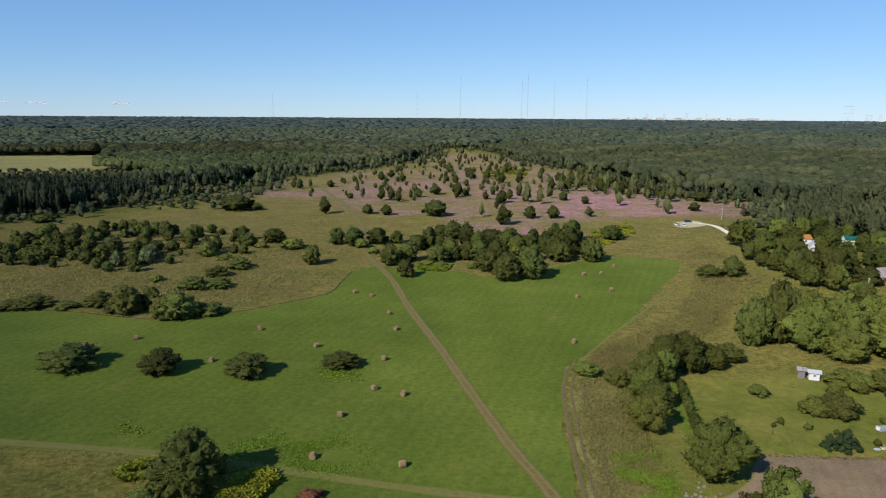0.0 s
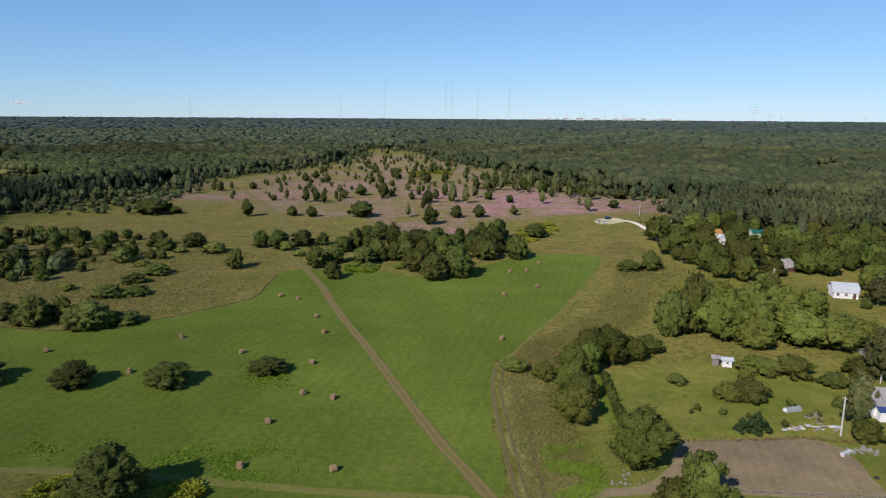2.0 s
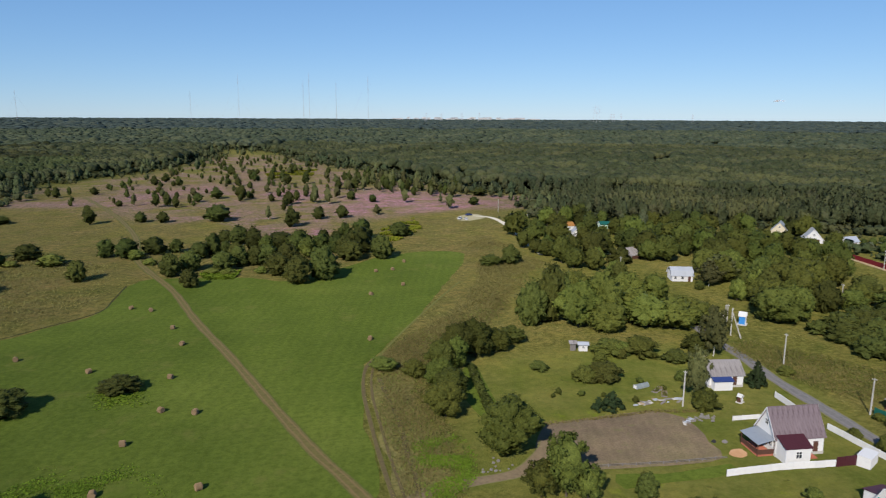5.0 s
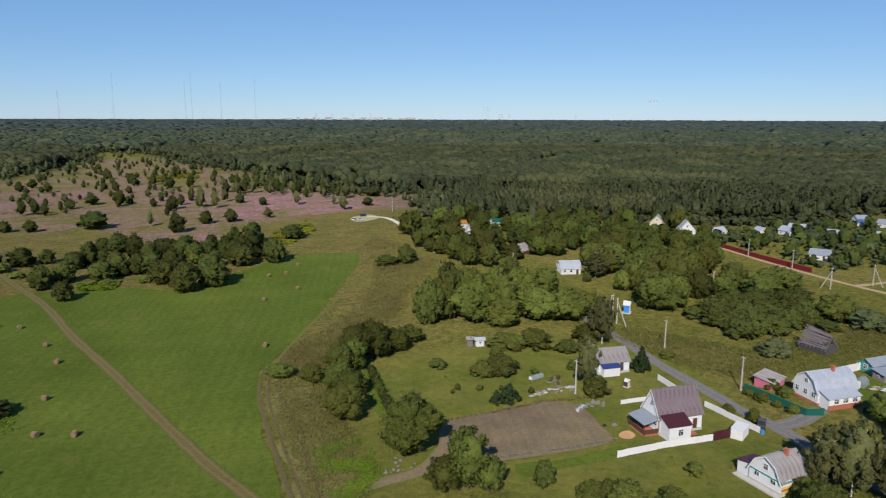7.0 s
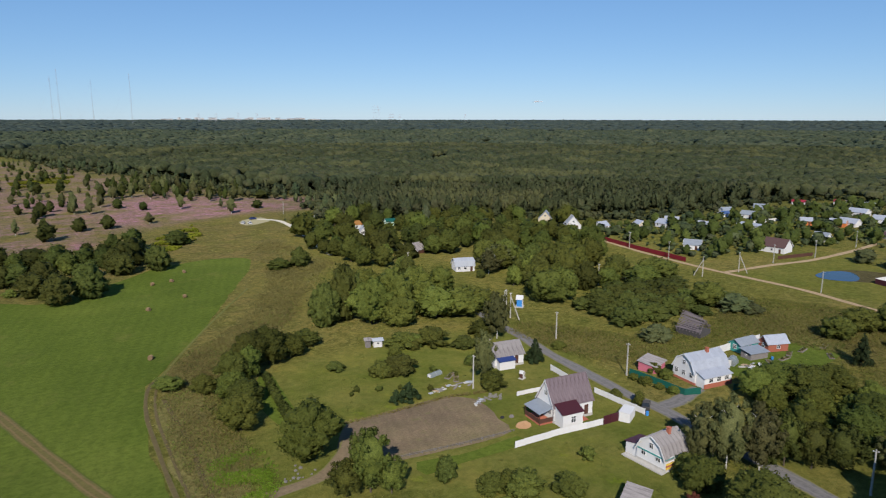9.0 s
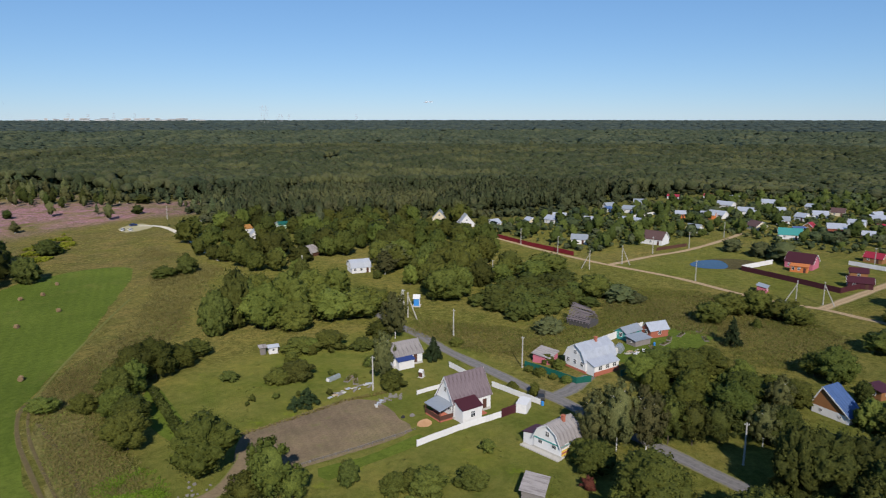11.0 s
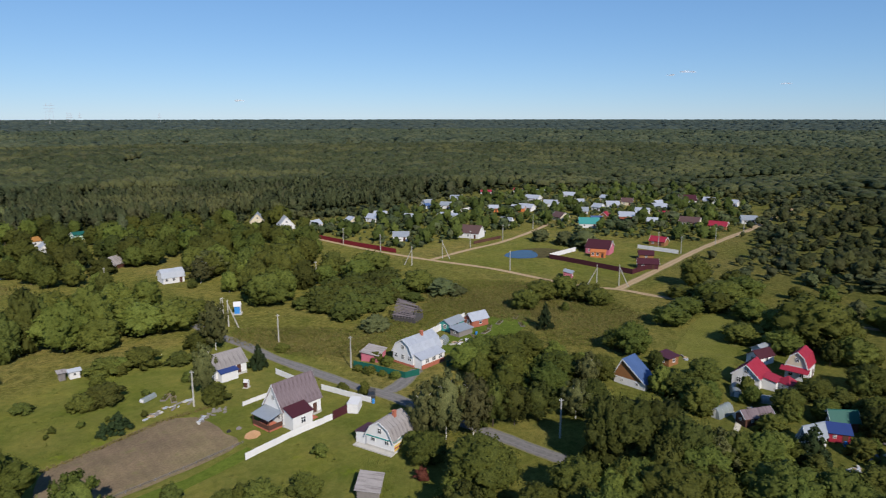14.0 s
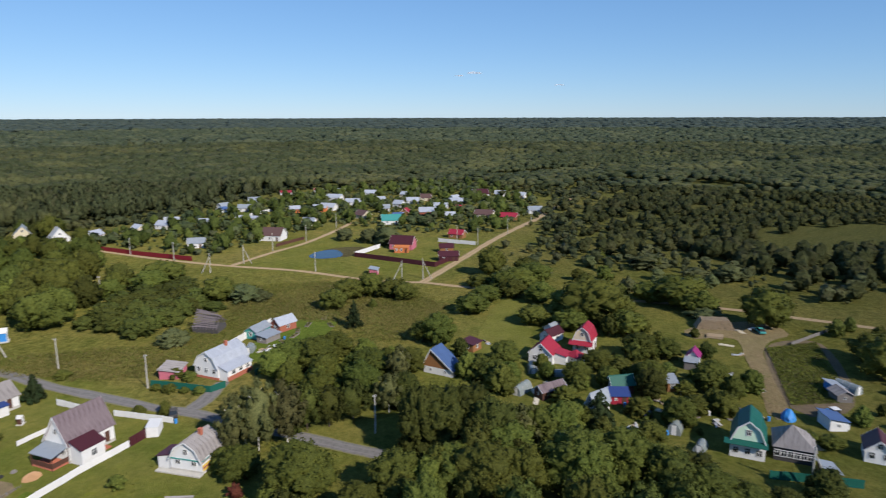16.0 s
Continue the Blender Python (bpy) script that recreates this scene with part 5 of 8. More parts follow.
def house(x, y, yaw, length, width, eave, ridge, wall, roof, label, along="u", style="gable", gable=None, plinth=None, wins=(2, 2), chimney=None,
          panels=0.0, name="house", over=0.4, door=True, attic=True, category="house", group=""):
    """A house with its near corner at x, y; length runs along yaw, width to the left of it. along: the ridge's way."""
    h = new(name)
    h.matrix_basis = pose(x, y, 0, 0, 0, yaw)
    tagged(h, label, category, group)
    BUILT.append((h.matrix_basis @ Vector((length / 2, width / 2, 0))).to_tuple()[:2])
    a, d = (length, width) if along == "u" else (width, length)
    put = Matrix.Identity(4) if along == "u" else pose(length, 0, 0, 0, 0, 90)
    prof = profile(style, d, eave, ridge)
    low = min(p[1] for p in prof) if style != "hip" else eave
    base = 0.0
    if plinth:
        part("plinth", boxes((-0.08, -0.08, -0.1, a + 0.08, d + 0.08, 0.55)), h, "", M[plinth], put)
        base = 0.55
    part("wall", boxes((0, 0, base - 0.05, a, d, low)), h, "", M[wall], put)
    if style != "hip":
        bm = bmesh.new()
        ring = [(0, low)] + [p for p in prof if p[1] > low] + [(d, low)]
        if style == "mono":
            ring = [(0, low), (d, ridge), (d, low)]
        e0 = [bm.verts.new((0, p, q - 0.06 if q > low else q)) for p, q in ring]
        e1 = [bm.verts.new((a, p, q - 0.06 if q > low else q)) for p, q in ring]
        bm.faces.new(e0)
        bm.faces.new(e1[::-1])
        for i in range(len(ring)):
            j = (i + 1) % len(ring)
            bm.faces.new((e0[i], e1[i], e1[j], e0[j]))
        part("gable", bm, h, "", M[gable or wall], put)
    # roof
    if style == "hip":
        bm = bmesh.new()
        q = d / 2
        c = [(-over, -over), (a + over, -over), (a + over, d + over), (-over, d + over)]
        zl = eave - 0.15
        r0, r1 = (q, q, ridge), (a - q, q, ridge) if a > d else (q + 0.01, q, ridge)
        slab(bm, [(*c[0], zl), (*c[1], zl), r1, r0], 0.1)
        slab(bm, [(*c[2], zl), (*c[3], zl), r0, r1], 0.1)
        slab(bm, [(*c[3], zl), (*c[0], zl), r0], 0.1)
        slab(bm, [(*c[1], zl), (*c[2], zl), r1], 0.1)
        part("roof", bm, h, "", M[roof], put)
    else:
        bm = bmesh.new()
        rx = boxes((-over, d / 2 - 0.12, ridge - 0.02, a + over, d / 2 + 0.12, ridge + 0.05)) if style != "mono" else boxes((-over, d - 0.05, ridge - 0.02, a + over, d + 0.1, ridge + 0.05))
        if style == "salt":
            rx.free()
            rx = boxes((-over, d * 0.74 - 0.12, ridge - 0.02, a + over, d * 0.74 + 0.12, ridge + 0.05))
        slopes = []
        for i in range(len(prof) - 1):
            (p0, z0), (p1, z1) = prof[i], prof[i + 1]
            if i == 0:
                s = over / math.hypot(p1 - p0, z1 - z0)
                p0, z0 = p0 - (p1 - p0) * s, z0 - (z1 - z0) * s
            if i == len(prof) - 2:
                s = over / math.hypot(p1 - p0, z1 - z0)
                p1, z1 = p1 + (p1 - p0) * s, z1 + (z1 - z0) * s
            slopes.append((p0, z0 + 0.06, p1, z1 + 0.06))
        if panels:
            cap = part("roof", rx, h, "", M[roof], put)
            n = max(2, round((a + 2 * over) / panels))
            w = (a + 2 * over) / n
            for p0, z0, p1, z1 in slopes:
                bm2 = bmesh.new()
                slab(bm2, [(0.0, p0, z0), (w - 0.05, p0, z0), (w - 0.05, p1, z1), (0.0, p1, z1)], 0.08)
                slab(bm2, [(w - 0.09, p0, z0 + 0.05), (w + 0.01, p0, z0 + 0.05), (w + 0.01, p1, z1 + 0.05), (w - 0.09, p1, z1 + 0.05)], 0.06)
                me = from_bm("roof_panel", bm2, M[roof])
                for k in range(n):
                    part("roof_panel", me, cap, m=pose(-over + k * w, 0, 0.012 * ((k * 7) % 3)))
            bm.free()
        else:
            for p0, z0, p1, z1 in slopes:
                slab(bm, [(-over, p0, z0), (a + over, p0, z0), (a + over, p1, z1), (-over, p1, z1)], 0.09)
            me = from_bm("ridge", rx, M[roof])
            rf = part("roof", bm, h, "", M[roof], put)
            part("ridge_cap", me, rf)
        # barge boards on the gables
        if style != "mono" and (panels or wins[0] > 1):
            for e in (-over - 0.02, a + over - 0.02):
                bm = bmesh.new()
                for p0, z0, p1, z1 in slopes:
                    slab(bm, [(e, p0, z0 + 0.02), (e + 0.05, p0, z0 + 0.02), (e + 0.05, p1, z1 + 0.02), (e, p1, z1 + 0.02)], 0.22)
                part("barge_board", bm, h, "", M["white"], put)

    def window(m, w=1.0, hh=1.25):
        f = part("window", WINDOW, h, m=m @ Matrix.Diagonal((w, 1, hh, 1)))
        part("pane", PANE, f)

    zc = base + 1.45 if low > 2.1 else low * 0.6
    nu, nv = wins
    for k in range(nu):
        u = length * (k + 0.5) / nu
        if door and k == nu - 1 and nu > 1:
            part("door", DOOR, h, m=pose(u, -0.03, base) @ Matrix.Diagonal((0.95, 1, 2.0, 1)))
            continue
        window(pose(u, -0.03, zc), 1.0 if low > 2.1 else 0.6, 1.25 if low > 2.1 else 0.6)
    for k in range(nv):
        window(pose(-0.03, width * (k + 0.5) / nv, zc, 0, 0, -90), 1.0 if low > 2.1 else 0.6, 1.25 if low > 2.1 else 0.6)
    if attic and style in ("gable", "gambrel") and ridge - low > 1.8:
        za = low + (ridge - low) * 0.42
        window(pose(-0.03, width / 2, za, 0, 0, -90) if along == "u" else pose(length / 2, -0.03, za), 0.9, 1.1)
    if chimney:
        cx, cy = (a * 0.6, d * 0.42)
        ch = part("chimney", boxes((cx - 0.3, cy - 0.3, ridge - 1.2, cx + 0.3, cy + 0.3, ridge + 0.8), (cx - 0.36, cy - 0.36, ridge + 0.72, cx + 0.36, cy + 0.36, ridge + 0.86)), h, "", M[chimney], put)
    return h


def lean_to(h, x0, y0, x1, y1, z0, z1, roof, wall=None, hi="y1", posts=False, over=0.25):
    """A low wing of a house: walls or posts under one sloping roof. hi: the side on which the roof is higher."""
    z = {"y1": (z0, z0, z1, z1), "x1": (z0, z1, z1, z0), "x0": (z1, z0, z0, z1), "y0": (z1, z1, z0, z0)}[hi]
    X0, X1, Y0, Y1 = x0 - over * (hi != "x0"), x1 + over * (hi != "x1"), y0 - over * (hi != "y0"), y1 + over * (hi != "y1")
    bm = bmesh.new()
    slab(bm, [(X0, Y0, z[0]), (X1, Y0, z[1]), (X1, Y1, z[2]), (X0, Y1, z[3])], 0.09)
    wing = part("wing_roof", bm, h, "", M[roof])
    if wall and not posts:
        bm = bmesh.new()
        t = [bm.verts.new((p, q, max(0.4, zz - 0.1))) for p, q, zz in ((x0, y0, z[0]), (x1, y0, z[1]), (x1, y1, z[2]), (x0, y1, z[3]))]
        b = [bm.verts.new((p, q, -0.05)) for p, q in ((x0, y0), (x1, y0), (x1, y1), (x0, y1))]
        bm.faces.new(t)
        bm.faces.new(b[::-1])
        for i in range(4):
            j = (i + 1) % 4
            bm.faces.new((t[i], b[i], b[j], t[j]))
        part("wing_wall", bm, h, "", M[wall])
    if posts:
        for p, q, zz in ((x0, y0, z[0]), (x1, y0, z[1]), (x1, y1, z[2]), (x0, y1, z[3])):
            part("post", boxes((p - 0.06, q - 0.06, 0, p + 0.06, q + 0.06, zz - 0.05)), h, "", M["dark_wood"])
        part("deck", boxes((x0, y0, -0.05, x1, y1, 0.4)), h, "", M["brick"])
        for s in ((x0, y0 - 0.04, 0.4, x1, y0 + 0.04, 1.3), (x0 - 0.04, y0, 0.4, x0 + 0.04, y1, 1.3)):
            part("railing", boxes(s), h, "", M["dark_wood"])
    return wing


# the white house with the mauve roof
h1 = house(91.9, 88.8, -10, 9.4, 6.2, 3.4, 8.2, "white", "mauve", "white rendered house with a steep mauve sheet roof", "u", "gable", plinth="concrete", wins=(3, 2), panels=1.0)
L1, W1 = 9.3, 8.0
lean_to(h1, 0.1, -2.8, 4.9, 0.0, 2.9, 4.2, "maroon", "white", "y1")
for wx in (2.6,):
    f = part("window", WINDOW, h1, m=pose(wx, -2.83, 1.6) @ Matrix.Diagonal((1.2, 1, 1.4, 1)))
    part("pane", PANE, f)
lean_to(h1, -3.2, 0.4, 0.0, 5.6, 2.5, 3.3, "grey_sheet", None, "x1", True)
part("steps", boxes((5.5, -1.6, -0.05, 6.8, -0.1, 0.45), (6.8, -1.6, -0.05, 7.2, -0.1, 0.22)), h1, "dark red brick steps", M["brick"])
# the small white house with the slate roof
h2 = house(101.9, 118.8, -13, 7.9, 6.0, 2.9, 5.5, "white", "slate", "small white house with a grey fibre-cement roof", "u", "gable", plinth="concrete", wins=(2, 2), panels=1.2)
lean_to(h2, 0.4, -1.8, 4.6, 0.0, 2.2, 2.8, "navy", "white", "y1")
# the house with a painted wall
h3 = house(93.6, 63.9, -2, 6.4, 6.3, 2.4, 5.6, "white", "slate", "white cottage with a grey mansard roof and rainbow wall", "u", "gambrel", plinth="concrete", wins=(2, 2), chimney="brick", panels=1.0)
for k, c in enumerate(("turquoise", "white", "yellow", "brick", "yellow")):
    part("painted_band", boxes((0.05, -0.1 - 0.01 * k, 2.1 - 0.38 * k, 5.2 - 0.5 * (k % 3), -0.05, 2.4 - 0.38 * k)), h3, "", M[c])
part("trim", boxes((-0.12, -0.1, 2.3, -0.02, 6.6, 2.5)), h3, "turquoise painted trim", M["turquoise"])
lean_to(h3, 0.3, 6.0, 4.0, 9.0, 2.3, 2.9, "maroon", "white", "y0")
part("terrace", boxes((-1.2, -0.2, -0.05, 0.0, 8.6, 0.25)), h3, "pale concrete terrace", M["concrete"])
# the house with the galvanised roof
h4 = house(131.9, 84.0, -11, 10.3, 6.9, 3.0, 6.5, "white", "silver", "large white house with a galvanised mansard roof", "u", "gambrel", plinth="brick", wins=(3, 3), chimney="brick", panels=1.1)
lean_to(h4, 0.3, -2.6, 8.6, 0.0, 2.5, 3.5, "silver", "white", "y1")
part("base_course", boxes((0.2, -2.7, -0.05, 8.7, -2.58, 1.05)), h4, "red brick base course", M["brick"])
for wx in (2.2, 4.6, 7.0):
    f = part("window", WINDOW, h4, m=pose(wx, -2.63, 1.8) @ Matrix.Diagonal((1.3, 1, 1.1, 1)))
    part("pane", PANE, f)
# outbuildings behind it
house(130.5, 93.6, 15, 6.0, 4.3, 1.8, 2.4, "pink", "slate", "low pink shed with a grey flat roof", "u", "mono", wins=(1, 0), name="shed", category="shed", attic=False)
house(160.3, 89.6, -7, 6.8, 3.8, 2.2, 3.4, "turquoise", "grey_sheet", "green shed with a grey sheet roof", "u", "gable", wins=(1, 1), name="shed", category="shed", attic=False)
house(166.9, 85.9, -23, 6.0, 3.8, 2.3, 4.1, "brick", "silver", "red barn with a galvanised roof", "u", "gable", wins=(1, 1), name="shed", category="shed")
house(157.5, 85.2, -14, 5.6, 3.3, 1.8, 2.3, "grey_wood", "grey_sheet", "low grey lean-to with open front", "u", "mono", wins=(0, 1), name="shed", category="shed")
# gardens north of the road
house(85.7, 149.2, -20, 2.2, 1.8, 1.9, 2.3, "white", "pale_sheet", "small white garden shed with a pale roof", "u", "gable", wins=(1, 0), name="shed", category="shed")
house(83.8, 150.2, -20, 1.3, 1.3, 2.0, 2.2, "grey_wood", "slate", "small grey wooden outhouse", "u", "mono", wins=(0, 0), name="outhouse", category="outhouse")
house(157.2, 207.8, -22, 7.6, 7.0, 2.3, 4.9, "white", "pale_sheet", "white cottage with a wide pale sheet roof", "u", "gambrel", wins=(3, 1), panels=1.4)
house(159.8, 245.4, 12, 10.4, 6.8, 1.8, 4.6, "dark_wood", "slate", "dark wooden hut with a grey roof", "u", "gable", wins=(1, 0), name="hut", category="hut")
house(167.8, 303.4, -21, 4.2, 7.0, 2.6, 4.4, "white", "silver", "pale blue house among trees", "v", "gable", wins=(2, 1))
house(173.4, 322.9, -6, 5.4, 6.5, 2.6, 4.2, "white", "ochre", "house with an orange roof among trees", "u", "gable", wins=(1, 1))
house(194.9, 322.1, -15, 7.2, 6.5, 2.4, 3.8, "mint", "green", "pale green hut with a turquoise roof", "u", "gable", wins=(2, 1))
# the ruined log house
# flat dark roof under the rafters: the interior's shade put into its colour
ruin = house(161.6, 110.0, -84, 7.4, 5.6, 1.4, 1.6, "char", "char", "collapsing grey log house with a slatted open roof", "u", "mono", wins=(0, 0), name="ruined_house", over=0.0, category="ruin", door=False)
for k in range(8):
    for q in (0, 1):
        bm = bmesh.new()
        rod(bm, (0.2 + k * 1.0, -0.3 + q * 6.2, 1.3), (0.3 + k * 0.96, 2.8, 6.3 - 0.2 * k - 0.12 * (k % 3)), 0.1, 0.08, 5)
        part("rafter", bm, ruin, "", M["ruin_wood"])
sag = np.random.default_rng(4)
for k in range(12):
    for q in (-1, 1):
        if q > 0 and k % 3 == 1:
            continue
        y0, z0 = 2.8 + q * (0.15 + k * 0.245), 6.2 - k * 0.39
        part("batten", boxes((float(sag.uniform(-0.3, 0.9)), -0.15, -0.03, float(sag.uniform(5.6, 7.6)), 0.15, 0.03)), ruin, "", M["ruin_wood"],
             pose(0, y0, z0 + 0.1, -q * 57, 11 - 0.9 * k + float(sag.normal(0, 1.6)), float(sag.normal(0, 1.6))))
# houses among the trees beyond the road
hb = house(145.3, 31.5, -17, 4.4, 7.9, 1.7, 6.1, "white", "blue", "wooden cottage with a steep blue sheet roof", "u", "salt", gable="wood", wins=(2, 2), panels=0.9)
house(163.0, 30.0, -22, 4.0, 3.4, 2.2, 2.7, "wood", "maroon", "brown wooden shed with a maroon roof", "u", "mono", wins=(1, 1), name="shed", category="shed", attic=False)
hr = house(158.5, 9.5, -12, 6.6, 6.0, 2.7, 5.3, "white", "red", "white cottage with a red sheet roof", "u", "gable", wins=(2, 2), panels=1.0)
lean_to(hr, 1.6, -3.0, 5.6, 0.0, 2.2, 2.9, "red", "white", "y1")
hm = house(168.7, 0.4, -12, 6.0, 4.8, 3.5, 6.9, "white", "red", "tall white cottage with a red roof and a red skirt roof", "u", "gambrel", gable="cream", wins=(2, 2), panels=1.0)
lean_to(hm, -1.3, -0.2, 0.0, 5.4, 2.4, 3.2, "red", None, "x1")
sheet("garden_lawn", pairs((143.5, 91.5, 160.0, 89.0, 176.0, 90.5, 191.0, 85.0, 190.0, 77.0, 168.0, 73.5, 147.0, 78.5)), 0.05, M["field"], "bright green lawn with beds behind the house", "lawn", 0.5)
sheet("garden_lawn", OPEN_LAWN, 0.05, M["lawn"], "open mown garden lawn between hedges", "lawn", 0.3)
house(159.8, 3.7, -37, 3.0, 3.1, 2.0, 3.4, "white", "red", "small white garden room with a red hipped roof", "u", "hip", wins=(1, 1), name="summerhouse", category="summerhouse")
house(174.4, 11.0, -32, 5.6, 3.6, 2.2, 3.6, "white", "maroon", "small pale hut with a dark red roof", "u", "gable", wins=(1, 1), name="hut", category="hut")
house(181.7, 10.7, -26, 5.1, 3.2, 2.0, 3.0, "white", "grey_sheet", "small white hut with a grey roof", "u", "gable", wins=(1, 1), name="hut", category="hut")
house(136.9, 10.0, -44, 6.5, 2.8, 2.0, 3.1, "dark_wood", "mauve", "dark hut with a mauve roof under trees", "u", "gable", wins=(2, 1), name="hut", category="hut")
house(130.9, -0.9, -40, 4.6, 2.3, 2.6, 5.0, "white", "grey_sheet", "white cottage with a grey-blue sheet roof", "u", "gable", wins=(2, 2), panels=1.0)
house(143.2, -4.6, -66, 5.0, 3.1, 2.2, 4.0, "dark_wood", "green", "dark hut with a green roof", "u", "gable", wins=(2, 1), name="hut", category="hut")
house(138.3, -4.3, -78, 3.6, 2.3, 2.0, 2.8, "red", "navy", "red shed with a dark roof", "u", "mono", wins=(2, 1), name="shed", category="shed")
house(147.8, -16.5, -75, 2.0, 2.9, 2.2, 3.0, "wood", "grey_sheet", "small brown shed with a grey roof", "u", "mono", wins=(1, 0), name="shed", category="shed")
hn = house(164.3, -25.0, -14, 3.6, 3.0, 2.7, 4.3, "white", "magenta", "narrow white hut with a magenta roof and grey porch", "u", "gable", wins=(1, 1), name="hut", category="hut")
lean_to(hn, -2.2, 0.0, 0.0, 3.0, 2.0, 2.9, "grey_sheet", "grey_wood", "x1")
hg = house(119.3, -30.3, -12, 7.2, 5.8, 3.4, 7.2, "white", "green", "two-storey mint-green cottage with a green mansard roof", "u", "gambrel", gable="mint", wins=(1, 3), panels=1.0)
lean_to(hg, -0.9, -0.1, 0.0, 6.6, 2.9, 3.5, "green", None, "x1")
hl = house(119.6, -38.2, -11, 7.1, 6.3, 2.8, 5.6, "char", "slate", "old log house with white carved window frames", "v", "hip", wins=(2, 6))
house(135.5, -48.5, 12, 4.6, 3.4, 2.0, 2.6, "white", "blue", "white garage with a bright blue roof", "u", "mono", wins=(2, 1), name="garage", category="garage")
house(122.4, -51.6, -14, 5.4, 4.4, 2.5, 4.4, "white", "maroon", "white cottage with a dark red roof at the lane", "u", "gable", wins=(2, 2))
house(150.1, -54.0, 12, 3.6, 3.2, 1.9, 2.7, "grey_wood", "slate", "grey shed with a slate roof", "u", "gable", wins=(1, 1), name="shed", category="shed")
house(154.2, -53.5, 12, 4.0, 2.2, 1.8, 2.2, "sky_blue", "grey_sheet", "low blue and grey shed", "u", "mono", wins=(1, 0), name="shed", category="shed")
house(114.5, -40.8, 5, 3.8, 2.2, 1.7, 2.1, "dark_wood", "grey_sheet", "low dark shed with a grey roof by the fence", "u", "mono", wins=(1, 0), name="shed", category="shed")
house(79.6, 57.5, 28, 5.6, 3.4, 1.7, 2.1, "grey_wood", "slate", "low shed with a weathered grey roof", "u", "mono", wins=(1, 0), name="shed", category="shed", attic=False)
house(104.2, 80.0, 24, 4.0, 2.2, 1.9, 2.05, "white", "white", "white metal garage box beside the gate", "u", "mono", wins=(0, 0), name="garage", category="garage", over=0.05)
# across the pond
house(290.0, 92.5, -90, 10.5, 8.0, 2.8, 6.0, "pink", "maroon", "pink house with a dark red roof by the pond", "u", "gable", wins=(3, 2))
house(282.5, 87.9, -80, 6.2, 3.5, 2.5, 2.9, "orange", "orange", "orange porch with white-framed windows", "u", "mono", wins=(3, 1), name="porch", category="porch")
house(269.1, 64.1, -72, 8.0, 5.5, 2.3, 4.0, "maroon", "maroon", "dark maroon outbuilding by the fence", "u", "gable", wins=(2, 1), name="outbuilding", category="outbuilding")
house(287.3, 68.1, -72, 6.0, 5.0, 2.3, 3.8, "wood", "maroon", "small dark red hut", "u", "gable", wins=(1, 1), name="hut", category="hut")
house(239.2, 81.4, 10, 4.5, 3.0, 2.2, 2.8, "pink", "grey_sheet", "small pink bus shelter by the sandy lane", "u", "mono", wins=(1, 0), name="shelter", category="shelter")
house(297.0, 161.5, -86, 11.0, 8.5, 2.8, 6.2, "white", "brown", "white house with a brown sheet roof", "u", "gable", wins=(3, 2))
house(269.5, 278.5, -48, 8.0, 8.0, 3.0, 7.3, "cream", "grey_sheet", "cream cottage with a steep grey roof", "v", "gable", wins=(1, 1))
house(269.5, 257.0, -38, 8.6, 8.0, 2.0, 7.0, "white", "silver", "cottage with a tall pale steep roof", "v", "gable", wins=(2, 1))


def village(rows, wall, roof, label, eave=2.6, ridge=5.2, style="gable", along="u"):
    """Far houses alike in wall and roof: x, y, yaw, length, width each."""
    for x, y, yaw, length, width in np.asarray(rows, dtype=float).reshape(-1, 5):
        turn = -78.0 if (int(abs(x) * 3) % 5) < 3 else (-12.0 if int(abs(y)) % 2 else -100.0)
        house(float(x), float(y), float(yaw) + turn, float(length) * 0.82, float(width) * 0.85, eave * 0.92, ridge * 0.88, wall, roof, label, along, style, wins=(2, 1), attic=False, group="village houses")


village((279.4, 241.7, 12, 10, 6, 317.1, 233.9, -20, 9, 7, 327.3, 235.5, 15, 9, 7, 404.8, 176.0, 5, 12, 8, 454.1, 192.3, -15, 13, 9, 431.1, 168.6, 20, 11, 8, 485.1, 174.1, -5, 10, 8,
    445.2, 128.6, 10, 10, 8, 430.7, 134.6, -30, 8, 7, 421.6, 104.0, 15, 10, 8, 448.6, 99.7, 0, 11, 8, 464.8, 99.4, -15, 9, 8, 502.8, 76.9, 10, 9, 7, 495.4, 60.3, -20, 8, 7), "white", "silver", "white village cottage with a pale metal roof")
village((387.3, 224.5, 0, 9, 7, 423.7, 236.5, 20, 10, 8, 405.5, 135.6, 10, 8, 7, 271.7, 184.1, 15, 9, 6, 343.3, 160.0, 10, 8, 6, 416.7, 41.9, 5, 10, 7, 391.4, 237.8, -10, 8, 6), "white", "grey_sheet", "village cottage with a grey sheet roof")
village((306.3, 240.6, -10, 7, 6, 330.8, 216.3, 5, 8, 6, 495.4, 201.0, 10, 9, 7, 423.9, 160.1, 0, 8, 7,
    385.5, 87.8, 10, 7, 6, 486.2, 146.2, -10, 9, 7, 450.5, 152.9, 15, 8, 7), "cream", "silver", "small village cottage with a pale metal roof", 2.4, 4.6)
village((479.2, 240.2, 0, 12, 6, 502.9, 222.7, 10, 8, 6, 422.2, 88.9, 10, 7, 5), "white", "red", "village shed with a red roof", 2.3, 3.8)
village((381.6, 231.9, 0, 7, 6, 380.8, 118.5, 15, 7, 6), "white", "blue", "village shed with a blue roof", 2.3, 3.8)
village((357.2, 118.0, 10, 13, 9), "white", "turquoise", "village house with a teal roof", 2.6, 6.0)
